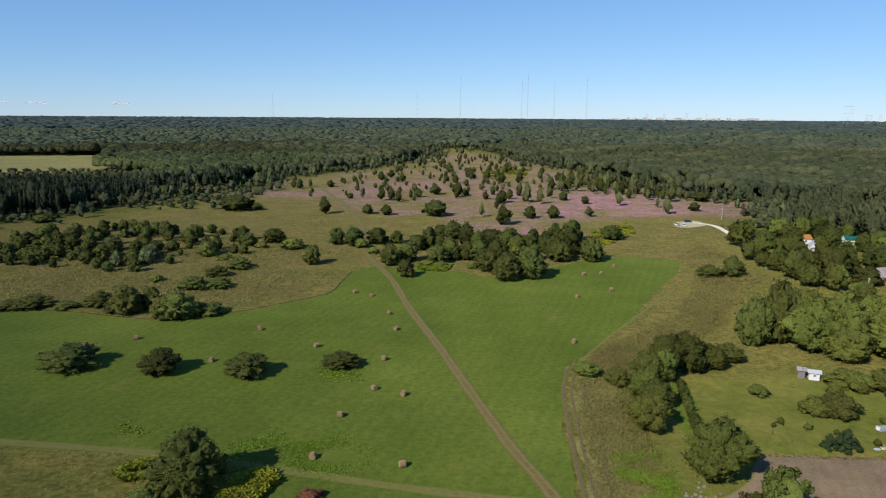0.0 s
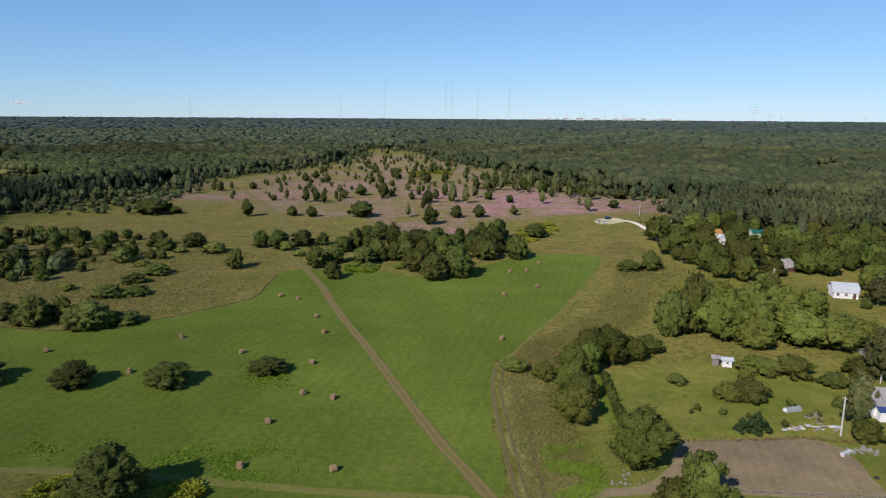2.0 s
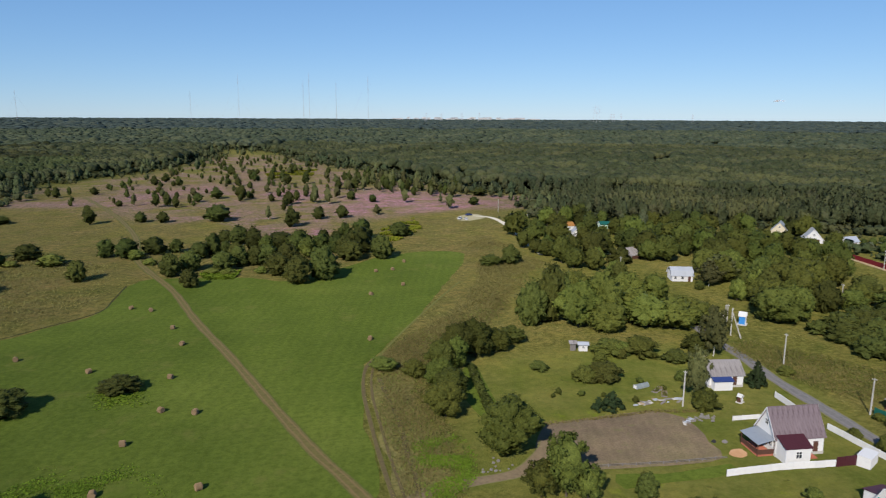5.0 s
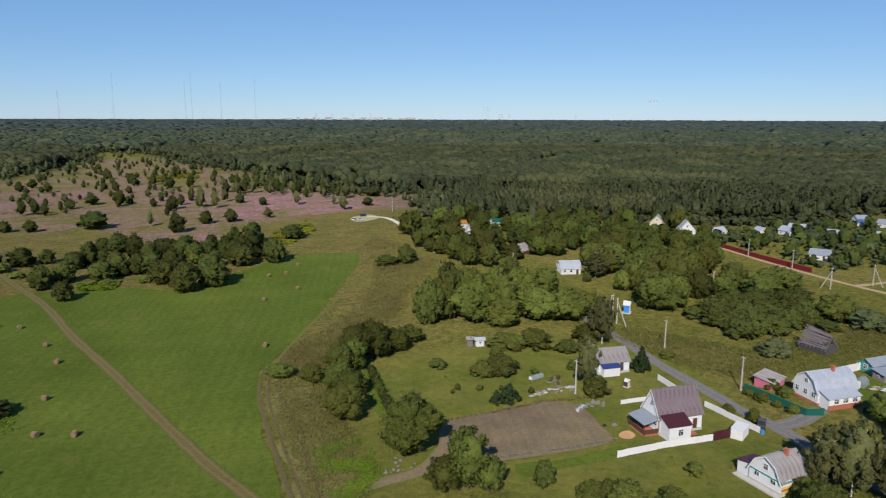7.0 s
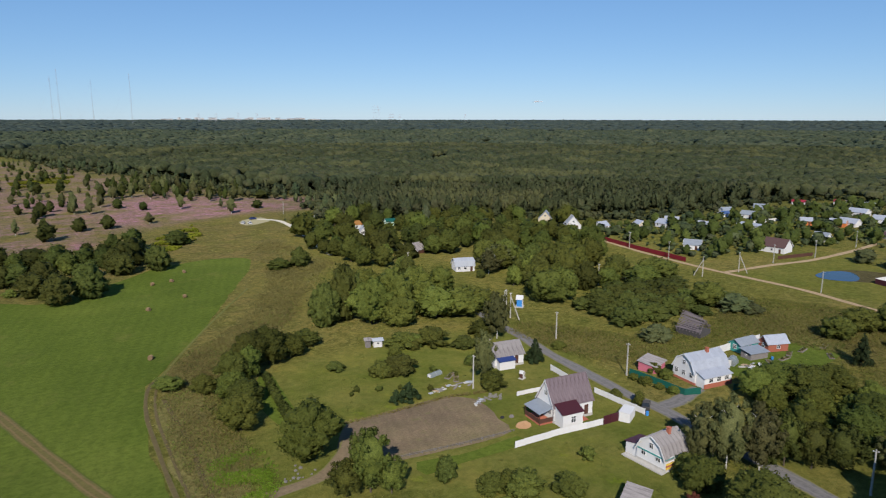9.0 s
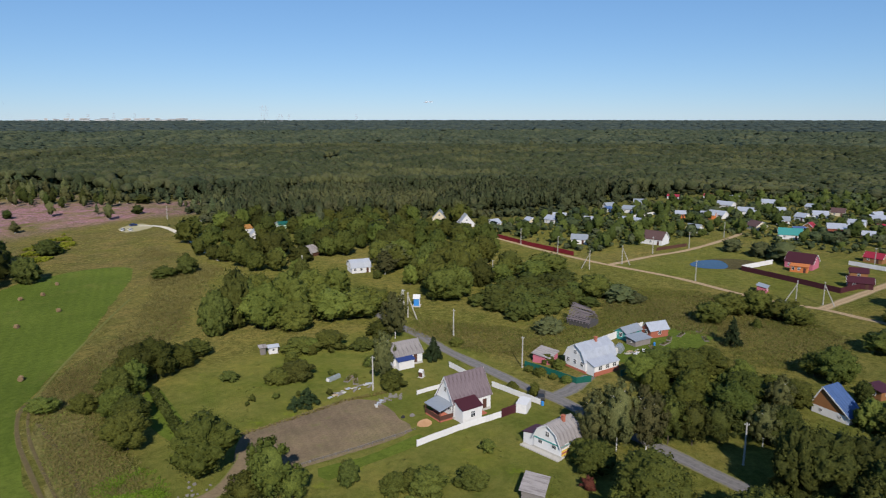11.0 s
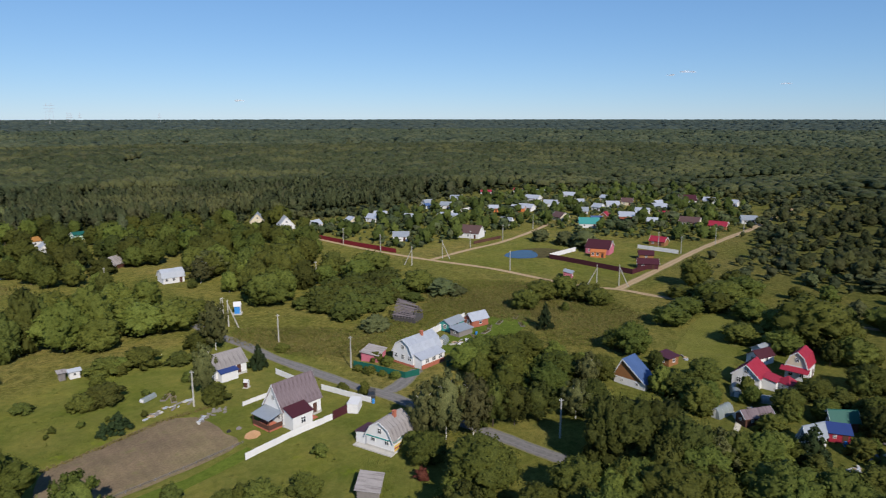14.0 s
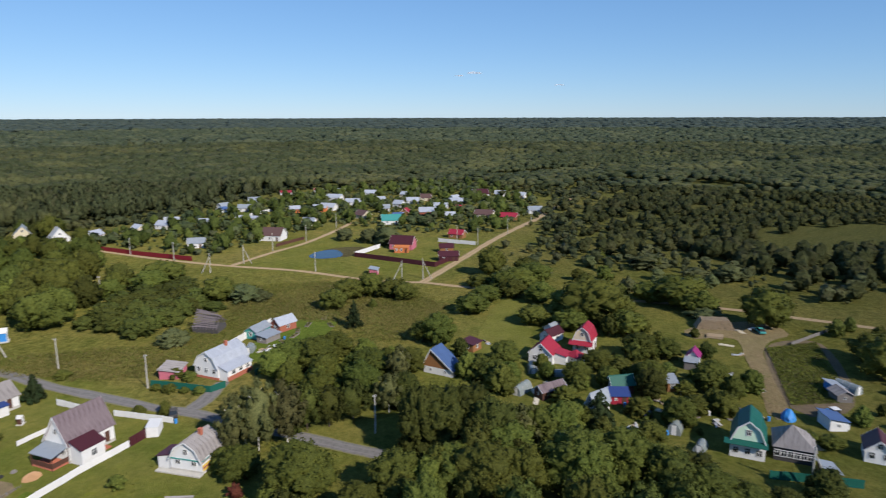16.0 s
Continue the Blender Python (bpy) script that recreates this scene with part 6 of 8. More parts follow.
village((385.0, 103.6, 8, 13, 10), "brick", "silver", "red brick house with a pale metal roof", 4.2, 7.0)
village((387.8, 56.4, 5, 12, 9, 394.9, 113.6, 10, 7, 6, 324.6, 72.6, 0, 9, 6), "wood", "red", "village house with a red roof", 2.4, 4.8)
village((393.0, 72.2, 5, 13, 9, 377.8, 142.3, -20, 10, 8, 465.6, 124.5, 0, 9, 7), "cream", "brown", "village house with a brown roof", 2.6, 5.6)
village((492.0, 90.7, 10, 14, 10), "white", "maroon", "white house with a dark red roof at the wood's edge", 3.0, 7.0)
village((397.4, 177.3, 0, 10, 7, 388.6, 188.5, 20, 7, 6), "orange", "silver", "orange village house with a pale roof", 2.8, 5.0)
village((351.6, 204.4, 8, 22, 7), "white", "silver", "long low white building", 2.4, 3.6)

# hedges, currant bushes and fruit trees between the far houses
vx, vy = scatter(pairs((276.7, 241.9, 320.6, 244.1, 397.3, 230.3, 500.5, 219.3, 583.8, 152.9, 594.6, 92.7, 499.4, 46.9, 418.6, 39.6, 344.6, 51.4, 332.7, 77.5, 347.9, 141.7, 299.0, 156.7, 255.9, 162.5, 266.9, 233.4)), 5.2, 44).T
far_off = np.min(np.hypot(vx[:, None] - np.array(BUILT)[None, :, 0], vy[:, None] - np.array(BUILT)[None, :, 1]), 1)
vx, vy = vx[far_off > 6.5], vy[far_off > 6.5]
vr = np.random.default_rng(45)
vk = vr.random(len(vx)) < 0.7
vx, vy = vx[vk], vy[vk]
vh = vr.uniform(1.0, 4.0, len(vx)) * np.where(vr.random(len(vx)) < 0.22, 2.0, 1.0)
vv, vf, vn = lay(brush, vx, vy, np.zeros(len(vx)), vh, vh * vr.uniform(0.7, 1.6, len(vx)), vr.uniform(0, 6, len(vx)))
tagged(new("village_hedges", mesh("village_hedges", vv, vf, M["wood_far"], True, vn)), "low hedges and fruit bushes between village houses", "hedges", kind="stuff")

# ---- fences ----
def fence(name, ends, height, panel_w, mat, label, gap=0.03, posts=None, thick=0.05, base=0.05, rails=False):
    """A fence along straight runs: posts and panels."""
    p = pairs(ends)
    ob = new(name)
    ob.matrix_basis = pose(float(p[0, 0]), float(p[0, 1]), 0)
    tagged(ob, label, "fence")
    for s, e in zip(p[:-1], p[1:]):
        run = float(np.hypot(*(e - s)))
        yaw = math.degrees(math.atan2(*(e - s)[::-1]))
        n = max(1, round(run / panel_w))
        w = run / n
        me = from_bm("panel", boxes((0.05, -thick / 2, base, w - gap, thick / 2, height), (0.05, -thick / 2 - 0.02, base + 0.25, w - gap, thick / 2 + 0.02, base + 0.33), (0.05, -thick / 2 - 0.02, height - 0.3, w - gap, thick / 2 + 0.02, height - 0.22)), M[mat])
        if rails:
            me = from_bm("rail", boxes((0.0, -0.02, height * 0.45, w, 0.02, height * 0.45 + 0.05), (0.0, -0.02, height - 0.06, w, 0.02, height)), M[mat])
        pm = from_bm("post", boxes((-0.06, -0.07, 0, 0.05, 0.07, height + 0.06)), M[posts or mat])
        for k in range(n):
            at = s + (e - s) * k / n - p[0]
            m = pose(float(at[0]), float(at[1]), 0.0 + 0.02 * ((k * 5) % 3 - 1), 0, 0, yaw)
            part("rail" if rails else "panel", me, ob, m=m)
            part("post", pm, ob, m=m)
    return ob


fence("white_fence", (78.8, 85.7, 89.5, 84.6, 99.4, 82.7), 1.35, 2.0, "white", "white concrete panel fence", thick=0.08)
fence("gate_fence", (99.5, 82.6, 104.5, 81.9), 1.9, 1.6, "maroon", "maroon sheet gate between white fences")
fence("white_fence", (110.0, 80.9, 110.1, 87.6, 110.3, 94.7), 1.3, 2.0, "white", "white panel fence along the road", thick=0.08)
fence("white_fence", (95.1, 103.3, 101.1, 102.3), 1.0, 2.0, "white", "low white panel fence behind the house", thick=0.08)
fence("white_fence", (112.2, 110.1, 110.7, 102.5), 1.4, 2.0, "white", "white panel fence beside the road", thick=0.08)
fence("green_fence", (125.3, 97.0, 125.4, 90.2, 125.1, 81.9, 128.6, 80.2), 1.6, 2.2, "green", "green sheet fence in front of the white house")
fence("white_fence", (139.8, 93.9, 156.9, 93.0, 174.0, 92.2), 2.0, 2.5, "white", "long white panel fence behind the sheds", thick=0.08)
fence("green_fence", (136.5, 77.2, 145.3, 75.3), 1.5, 2.2, "green", "green sheet fence beside the garden")
fence("green_fence", (113.5, -29.8, 113.6, -36.6, 113.5, -44.1), 1.6, 2.2, "green", "green sheet fence along the lane")
fence("red_fence", (260.7, 227.1, 252.8, 195.9, 247.9, 166.4), 2.0, 4.0, "fence_red", "long dark red sheet fence along the sandy lane")
fence("brown_fence", (270.8, 102.2, 264.5, 81.5, 258.6, 63.5, 280.4, 58.0), 2.0, 3.0, "maroon", "dark brown sheet fence round the pink house")
fence("pale_fence", (271.9, 102.6, 292.1, 97.8), 2.0, 3.0, "white", "pale sheet fence by the pond")
fence("pale_fence", (313.0, 75.0, 308.5, 55.9), 1.8, 3.0, "white", "pale sheet fence behind the pink house")
fence("pale_fence", (355.0, 207.6, 403.4, 203.9), 1.8, 4.0, "white", "long white fence in the village")
fence("dark_fence", (284.5, 146.0, 305.1, 141.3), 1.5, 3.0, "dark_wood", "low dark fence along the lane")
fence("wire_fence", (58.7, 95.0, 71.0, 92.5, 83.2, 90.7), 0.55, 2.5, "grey_wood", "low pale netting fence beside the tilled plot", posts="grey_wood", rails=True)

# ---- poles ----
def pole(x, y, h=8.0, strut=0.0, arms=True, yaw=30.0):
    """A concrete electricity pole, with a strut where it stands at a corner."""
    ob = new("utility_pole")
    ob.matrix_basis = pose(x, y, 0, 0, 0, yaw)
    tagged(ob, "grey concrete electricity pole" + (" braced by a leaning strut" if strut else " beside the lane"), "utility pole")
    part("shaft", rod(bmesh.new(), (0, 0, -0.1), (0, 0, h), 0.19, 0.12, 8), ob, "", M["concrete"])
    if strut:
        part("strut", rod(bmesh.new(), (strut, 0, -0.1), (0.05, 0, h * 0.86), 0.17, 0.12, 8), ob, "", M["concrete"])
    if arms:
        part("cross_arm", boxes((-0.04, -0.42, h - 0.42, 0.04, 0.42, h - 0.36)), ob, "", M["steel"])
        for q in (-0.36, 0.0, 0.36):
            part("insulator", rod(bmesh.new(), (0, q, h - 0.36), (0, q, h - 0.16), 0.06, 0.04, 6), ob, "", M["white"])


def poles(flat, strut=0.0):
    for k, (x, y) in enumerate(pairs(flat)):
        pole(float(x), float(y), 8.0, strut * (1 if k % 2 else -1), True, -78.0 if strut else 30.0)


poles((124.3, 97.1, 129.6, 125.6, 114.7, 40.1, 240.6, 107.3, 309.2, 55.0, 341.2, 45.2, 300.0, 138.0, 275.9, 143.5, 246.8, 174.2, 252.0, 199.4, 141.9, 218.9, 89.8, 112.1,
    186.9, 160.9, 167.0, 401.5, 156.0, 333.3, 134.5, 151.9, 340.9, 138.8, 316.5, 66.5, 387.0, 37.7))
poles((229.4, 146.3, 248.0, 142.5, 233.1, 69.8, 237.5, 62.9, 133.7, 151.7, 133.1, 148.4, 259.4, 226.0, 110.5, -35.3), 3.4)

# ---- the hay bales ----
def bale(x, y, yaw):
    ob = new("hay_bale")
    ob.matrix_basis = pose(x, y, 0, 0, 0, yaw) @ Matrix.Diagonal((0.9, 0.86, 0.86, 1))
    r = np.random.default_rng(int(abs(x * 10)))
    bm = bmesh.new()
    bmesh.ops.create_cone(bm, cap_ends=True, segments=20, radius1=0.72, radius2=0.72, depth=1.25, matrix=pose(0, 0, 0.7, 0, 90, 0))
    bmesh.ops.bevel(bm, geom=[e for e in bm.edges if len(e.link_faces) == 2 and any(len(f.verts) > 4 for f in e.link_faces)], offset=0.1, segments=2, affect="EDGES")
    for v in bm.verts:
        v.co += Vector(r.normal(0, 0.02, 3))
        v.co.z = max(v.co.z, 0.0)
    part("roll", bm, ob, "", M["hay"])
    for s in (-0.35, 0.0, 0.35):
        b2 = bmesh.new()
        bmesh.ops.create_cone(b2, cap_ends=False, segments=20, radius1=0.735, radius2=0.735, depth=0.06, matrix=pose(s, 0, 0.7, 0, 90, 0))
        part("twine", b2, ob, "", M["hay"])
    return tagged(ob, "round brown hay bale lying on the mown field", "hay bale", "hay bales")


for k, (x, y) in enumerate(pairs((-20.6, 127.8, -8.4, 138.4, -15.1, 141.4, -6.8, 108.0, -22.9, 110.6, -14.5, 160.2, -33.1, 169.5, -51.7, 183.4, 59.3, 230.5, 35.4, 174.0, 45.4, 220.4, -82.9, 174.9,
        -57.0, 158.2, -93.8, 169.2, -30.2, 225.1, -24.1, 220.8, -16.5, 199.8, -13.2, 184.3, 61.5, 255.6, 54.5, 254.4, 69.6, 268.8))):
    bale(float(x), float(y), (k * 67) % 180)

# ---- cars ----
def car(x, y, yaw, paint, label):
    ob = new("car")
    ob.matrix_basis = pose(x, y, 0.1, 0, 0, yaw)
    tagged(ob, label, "car", "parked cars")
    part("body", boxes((-2.1, -0.85, 0.35, 2.1, 0.85, 0.95), bevel=0.12), ob, "", M[paint])
    bm = bmesh.new()
    t = [bm.verts.new(p) for p in ((-1.1, -0.65, 1.48), (0.6, -0.65, 1.48), (0.6, 0.65, 1.48), (-1.1, 0.65, 1.48))]
    b = [bm.verts.new(p) for p in ((-1.7, -0.8, 0.95), (1.2, -0.8, 0.95), (1.2, 0.8, 0.95), (-1.7, 0.8, 0.95))]
    bm.faces.new(t)
    for i in range(4):
        bm.faces.new((t[i], b[i], b[(i + 1) % 4], t[(i + 1) % 4]))
    part("glazing", bm, ob, "dark car windows", M["glass"])
    part("car_roof", boxes((-1.05, -0.63, 1.46, 0.55, 0.63, 1.52), bevel=0.02), ob, "", M[paint])
    for px in (-1.3, 1.3):
        for py in (-0.85, 0.7):
            part("wheel", rod(bmesh.new(), (px, py, 0.32), (px, py + 0.15, 0.32), 0.32, None, 12), ob, "", M["rubber"])


for (x, y), yaw, paint, label in zip(pairs((142.5, 389.7, 132.0, 376.5, 134.9, 373.6)), (10, 60, 80), ("navy", "white", "white"), ("dark blue car on the parking place", "white car on the parking place", "white car on the parking place")):
    car(float(x), float(y), yaw, paint, label)

# ---- trees of the village ----
trees("birch", (101.6, 62.3, 11.4, 7.4, 103.4, 58.6, 13.6, 8.6, 106.9, 54.6, 12.6, 8.4, 104.8, 62.0, 9.0, 7.0, 124.1, 40.3, 8.5, 7.1, 138.7, 42.5, 9.4, 6.5, 112.2, 11.6, 9.5, 8.4))
trees("aspen", (112.5, 53.2, 9.9, 7.5, 115.3, 49.8, 8.9, 7.4, 119.8, 46.6, 8.1, 8.9))
trees("dark", (110.1, 25.7, 13.0, 11.6, 107.9, 29.7, 13.3, 8.8, 113.5, 29.0, 10.0, 8.0, 112.5, 20.9, 12.8, 10.2, 108.3, 16.0, 12.5, 9.8, 111.7, 55.8, 7.5, 5.7, 126.5, 37.3, 8.4, 7.2))
trees("broad", (88.4, 43.8, 10.3, 11.7, 86.2, 33.4, 6.4, 7.3, 89.9, 27.7, 6.3, 7.4, 97.3, 21.4, 8.2, 10.5, 104.9, 13.8, 9.2, 11.0, 114.4, 9.2, 8.7, 9.6, 93.8, 56.9, 5.9, 7.2, 141.2, 50.2, 6.9, 9.8,
    144.2, 71.3, 6.7, 9.9, 144.2, 65.3, 7.7, 9.8, 150.7, 62.4, 7.1, 8.6, 129.7, 48.2, 8.3, 8.7, 146.9, 42.1, 5.8, 7.6))
trees("willow", (94.2, 24.6, 6.7, 8.5, 136.0, 72.3, 6.2, 8.2, 133.8, 59.0, 7.1, 7.8, 81.9, 46.0, 5.7, 5.5))
trees("broad", (204.3, 79.9, 7.1, 10.5, 210.7, 74.5, 7.8, 9.6, 210.6, 67.2, 6.0, 9.5, 192.4, 80.5, 6.5, 9.0, 208.5, 61.6, 5.7, 8.6, 168.0, 40.6, 8.2, 10.0, 168.7, 44.8, 5.7, 7.0, 197.8, 36.7, 6.1, 10.4, 211.9, 34.9, 5.5, 10.3,
    224.9, 31.2, 7.7, 9.7, 232.4, 26.5, 7.3, 13.1, 240.6, 21.5, 7.5, 12.3, 191.1, 17.0, 5.5, 10.0, 155.8, 21.1, 6.1, 8.3, 143.8, 21.1, 5.7, 7.8, 145.7, 24.6, 5.4, 6.6))
trees("spruce", (175.9, 67.2, 8.5, 5.9, 112.5, 116.0, 6.5, 4.9, 127.7, -1.8, 7.4, 7.0))
trees("broad", (194.8, 0.9, 13.8, 18.7, 201.0, -6.4, 7.9, 10.4, 203.6, 8.7, 7.8, 10.5, 219.4, -26.9, 9.8, 18.0, 222.4, -17.5, 6.8, 11.4, 212.6, -31.9, 7.2, 11.1, 200.9, -47.5, 11.6, 13.5, 248.0, 38.6, 11.2, 11.1, 250.3, 26.0, 7.3, 9.4, 219.0, 27.3, 6.4, 9.5,
    214.4, 17.5, 6.9, 10.3, 230.1, 39.9, 4.7, 10.0, 168.1, -11.3, 6.6, 8.9, 169.3, -18.2, 5.2, 7.5, 158.0, -1.7, 4.9, 7.8, 185.6, -9.2, 7.3, 9.7, 187.2, 6.3, 6.7, 9.8))
trees("grey_bush", (249.1, 34.5, 4.1, 12.0, 273.8, -20.8, 6.4, 16.2, 257.5, -35.8, 4.8, 13.2, 260.0, -48.0, 6.1, 12.6, 207.3, -32.8, 3.4, 12.6, 307.4, 120.6, 6.9, 10.0, 301.9, 97.3, 9.5, 16.0, 304.2, 107.2, 7.4, 10.9))
trees("bush", (139.8, 19.0, 7.1, 7.6, 122.7, -11.2, 4.2, 6.8, 138.3, -21.1, 3.6, 6.3, 138.0, -26.5, 5.4, 5.8, 136.6, 5.2, 4.4, 6.2, 134.2, -9.7, 4.2, 5.6, 148.1, -20.5, 3.1, 5.3, 150.4, -31.4, 3.2, 4.9, 126.5, 3.6, 5.1, 6.9, 158.5, -6.9, 3.5, 5.1))
trees("willow", (96.2, 22.8, 7.7, 7.6, 97.9, 9.4, 8.4, 8.5, 102.6, -12.5, 8.4, 7.9))
trees("broad", (102.2, 1.6, 10.9, 12.6, 104.6, -5.6, 10.6, 8.9, 95.6, 15.4, 9.8, 11.2, 102.6, -18.4, 6.3, 8.9, 93.5, 29.6, 8.3, 9.4, 101.8, -24.0, 4.6, 7.0))
trees("bush", (123.6, 94.5, 1.6, 2.6, 123.4, 91.0, 2.2, 3.0, 123.8, 87.6, 1.5, 2.4, 124.0, 84.0, 1.9, 2.8, 130.3, 90.5, 2.6, 3.4, 141.0, 75.0, 2.4, 3.2))
trees("red_bush", (88.4, 54.7, 2.6, 3.0,))
trees("bush", (69.3, 73.3, 4.7, 6.8, 76.1, 69.2, 3.5, 5.9, 65.4, 76.6, 3.8, 4.9, 96.4, 61.0, 4.3, 6.4, 112.7, 84.5, 3.5, 2.6, 62.9, 86.4, 3.3, 2.7, 112.1, 90.0, 2.1, 3.1, 131.4, 94.6, 2.6, 3.7, 86.8, 75.3, 2.3, 3.2, 68.6, 76.0, 3.5, 3.9))
far_thicket("village_trees", (276.7, 241.9, 320.6, 244.1, 397.3, 230.3, 500.5, 219.3, 583.8, 152.9, 594.6, 92.7, 499.4, 46.9, 412.4, 38.9, 341.6, 50.9, 339.2, 69.2, 341.4, 90.1, 344.4, 140.3, 299.0, 156.7, 255.9, 162.5, 266.9, 233.4), 8.4, [near[2], near[3], near[2], near[0]], 3.0, 8.5, 31, 0.62, "leaf_dark", "dark leafy trees between village gardens")
thicket((145.0, 41.5, 191.5, 30.0, 199.5, 15.3, 190.6, -20.0, 170.8, -33.0, 131.7, -27.5, 144.5, -10.1, 141.3, 17.9), 8.5, ("broad", "dark", "bush", "broad", "aspen"), 3.5, 7.0, 39, 0.58, "garden trees and shrubs", (0.75, 1.05))
trees("dark", (106.8, -16.8, 6.7, 8.2, 102.8, -12.5, 9.3, 8.9, 103.8, -22.7, 4.2, 7.1, 102.9, -29.8, 4.2, 6.1, 107.6, -36.7, 5.8, 6.4, 106.9, -9.3, 7.9, 8.1))
trees("broad", (149.8, -25.5, 7.0, 8.1, 150.1, -12.9, 5.9, 7.5, 131.1, -17.0, 5.6, 7.2, 151.2, -34.4, 5.3, 5.5, 126.0, -38.1, 3.8, 4.8, 127.1, -43.2, 2.7, 4.9, 165.6, -65.1, 9.8, 10.8, 176.5, -66.4, 7.7, 9.8, 146.3, 3.2, 6.0, 6.5, 147.5, -3.6, 4.8, 5.3))
thicket((120.0, -18.0, 160.0, -12.0, 196.0, -18.0, 184.0, -34.0, 150.0, -36.0, 126.0, -28.0), 6.4, ("bush", "dark_bush", "shrub"), 1.2, 3.6, 70, 0.5, "garden trees and shrubs", (0.8, 1.2))
thicket((132.0, -44.0, 142.0, -50.0, 150.0, -60.0, 172.0, -64.0, 160.0, -72.0, 134.0, -60.0), 6.0, ("bush", "dark_bush", "broad"), 1.8, 4.5, 71, 0.55, "trees behind the garages", (0.8, 1.1))
thicket((217.3, -64.8, 203.9, -79.6, 158.2, -71.2, 179.1, -69.7, 194.9, -61.6), 8.0, ("broad", "dark", "bush"), 4.0, 8.0, 40, 0.7, "trees behind the garages", (0.75, 1.05))
thicket((154.4, 22.4, 160.7, 12.0, 160.2, -19.9, 148.8, -29.3, 126.5, -25.6, 118.1, -7.9, 123.0, 11.0), 6.2, ("bush", "shrub", "dark_bush", "broad"), 1.6, 4.8, 32, 0.62, "garden trees and shrubs", (0.8, 1.2))
thicket((134.0, 70.5, 158.7, 64.8, 156.0, 50.8, 149.8, 40.6, 125.5, 39.7, 119.3, 56.0), 7.0, ("broad", "willow", "bush", "willow", "pale_bush"), 3.0, 6.8, 33, 0.75, "trees beyond the road", (0.8, 1.1))
thicket((74.3, 40.7, 86.8, 24.7, 103.7, 23.3, 118.3, 9.9, 107.9, -14.6, 76.6, -14.7, 66.8, 28.5, 70.2, 35.0), 8.5, ("aspen", "aspen", "birch", "aspen", "broad"), 6.5, 11.5, 34, 0.8, "trees along the road", (0.65, 0.9))
thicket((55.3, 83.9, 75.1, 76.5, 91.4, 72.1, 85.5, 66.2, 73.4, 67.2, 57.6, 68.2), 7.0, ("bush", "shrub", "pale_bush"), 1.2, 3.0, 35, 0.5, "shrubs in the rough grass")
thicket((273.5, -37.7, 289.9, 13.3, 243.6, 12.9, 224.6, -8.6, 259.1, -57.4), 13.0, ("bush", "grey_bush", "broad", "dark"), 3.5, 8.0, 36, 0.6, "bushes at the wood's edge", (0.9, 1.2))
thicket((214.8, 94.4, 234.1, 69.7, 212.8, 52.7, 195.8, 56.0, 175.7, 73.2), 10.0, ("bush", "shrub", "broad"), 2.5, 6.0, 37, 0.55, "bushes beside the lane", (0.8, 1.2))

# ---- grasses and weeds ----
def growth(name, poly, count, low, high, wide, mat, label, seed, upright=0.6, clump=0.0, drift=0.0, bar=(), fade=0.0):
    """Low plants over a piece of land: bent leaves, two to a plant."""
    r = np.random.default_rng(seed)
    poly = pairs(poly)
    lo, hi = poly.min(0), poly.max(0)
    p = r.uniform(lo, hi, (int(count * 6), 2))
    if clump:
        p = p[np.sin(p[:, 0] * clump + 2 * np.sin(p[:, 1] * clump * 0.7)) + np.cos(p[:, 1] * clump * 1.3) + r.normal(0, 0.5, len(p)) > 0.1]
    if drift:
        p = p[np.sin(p[:, 0] * drift * 0.6 + 2 * np.sin(p[:, 1] * drift * 0.4)) * np.cos(p[:, 1] * drift * 0.7 + p[:, 0] * 0.05) + r.normal(0, 0.8, len(p)) > 0.0]
    for q in bar:
        p = p[~inside(q, p[:, 0], p[:, 1])]
    if fade:
        p = p[r.random(len(p)) < np.clip(edge_distance(poly, p[:, 0], p[:, 1]) / fade, 0, 1) ** 1.5]
    p = p[inside(poly, p[:, 0], p[:, 1])][:count]
    n = len(p)
    vs = []
    for k in range(2):
        a = r.uniform(0, 6.283, n)
        side = np.stack([np.cos(a), np.sin(a), 0 * a], -1) * (wide * r.uniform(0.6, 1.3, n))[:, None]
        lean = np.stack([-np.sin(a), np.cos(a), 0 * a], -1) * (r.uniform(-1, 1, n) * (1 - upright) * high * 2)[:, None]
        h = np.stack([0 * a, 0 * a, r.uniform(low, high, n)], -1)
        foot = np.concatenate([p, np.zeros((n, 1))], 1)
        vs.append(np.stack([foot - side * 0.5, foot + side * 0.5, foot + side + lean + h * r.uniform(0.7, 1, (n, 1)), foot - side + lean + h], 1))
    v = np.concatenate(vs).reshape(-1, 3)
    return tagged(new(name, mesh(name, v, np.arange(len(v)).reshape(-1, 4), M[mat])), label, "grass" if "grass" in name else "weeds", kind="stuff")


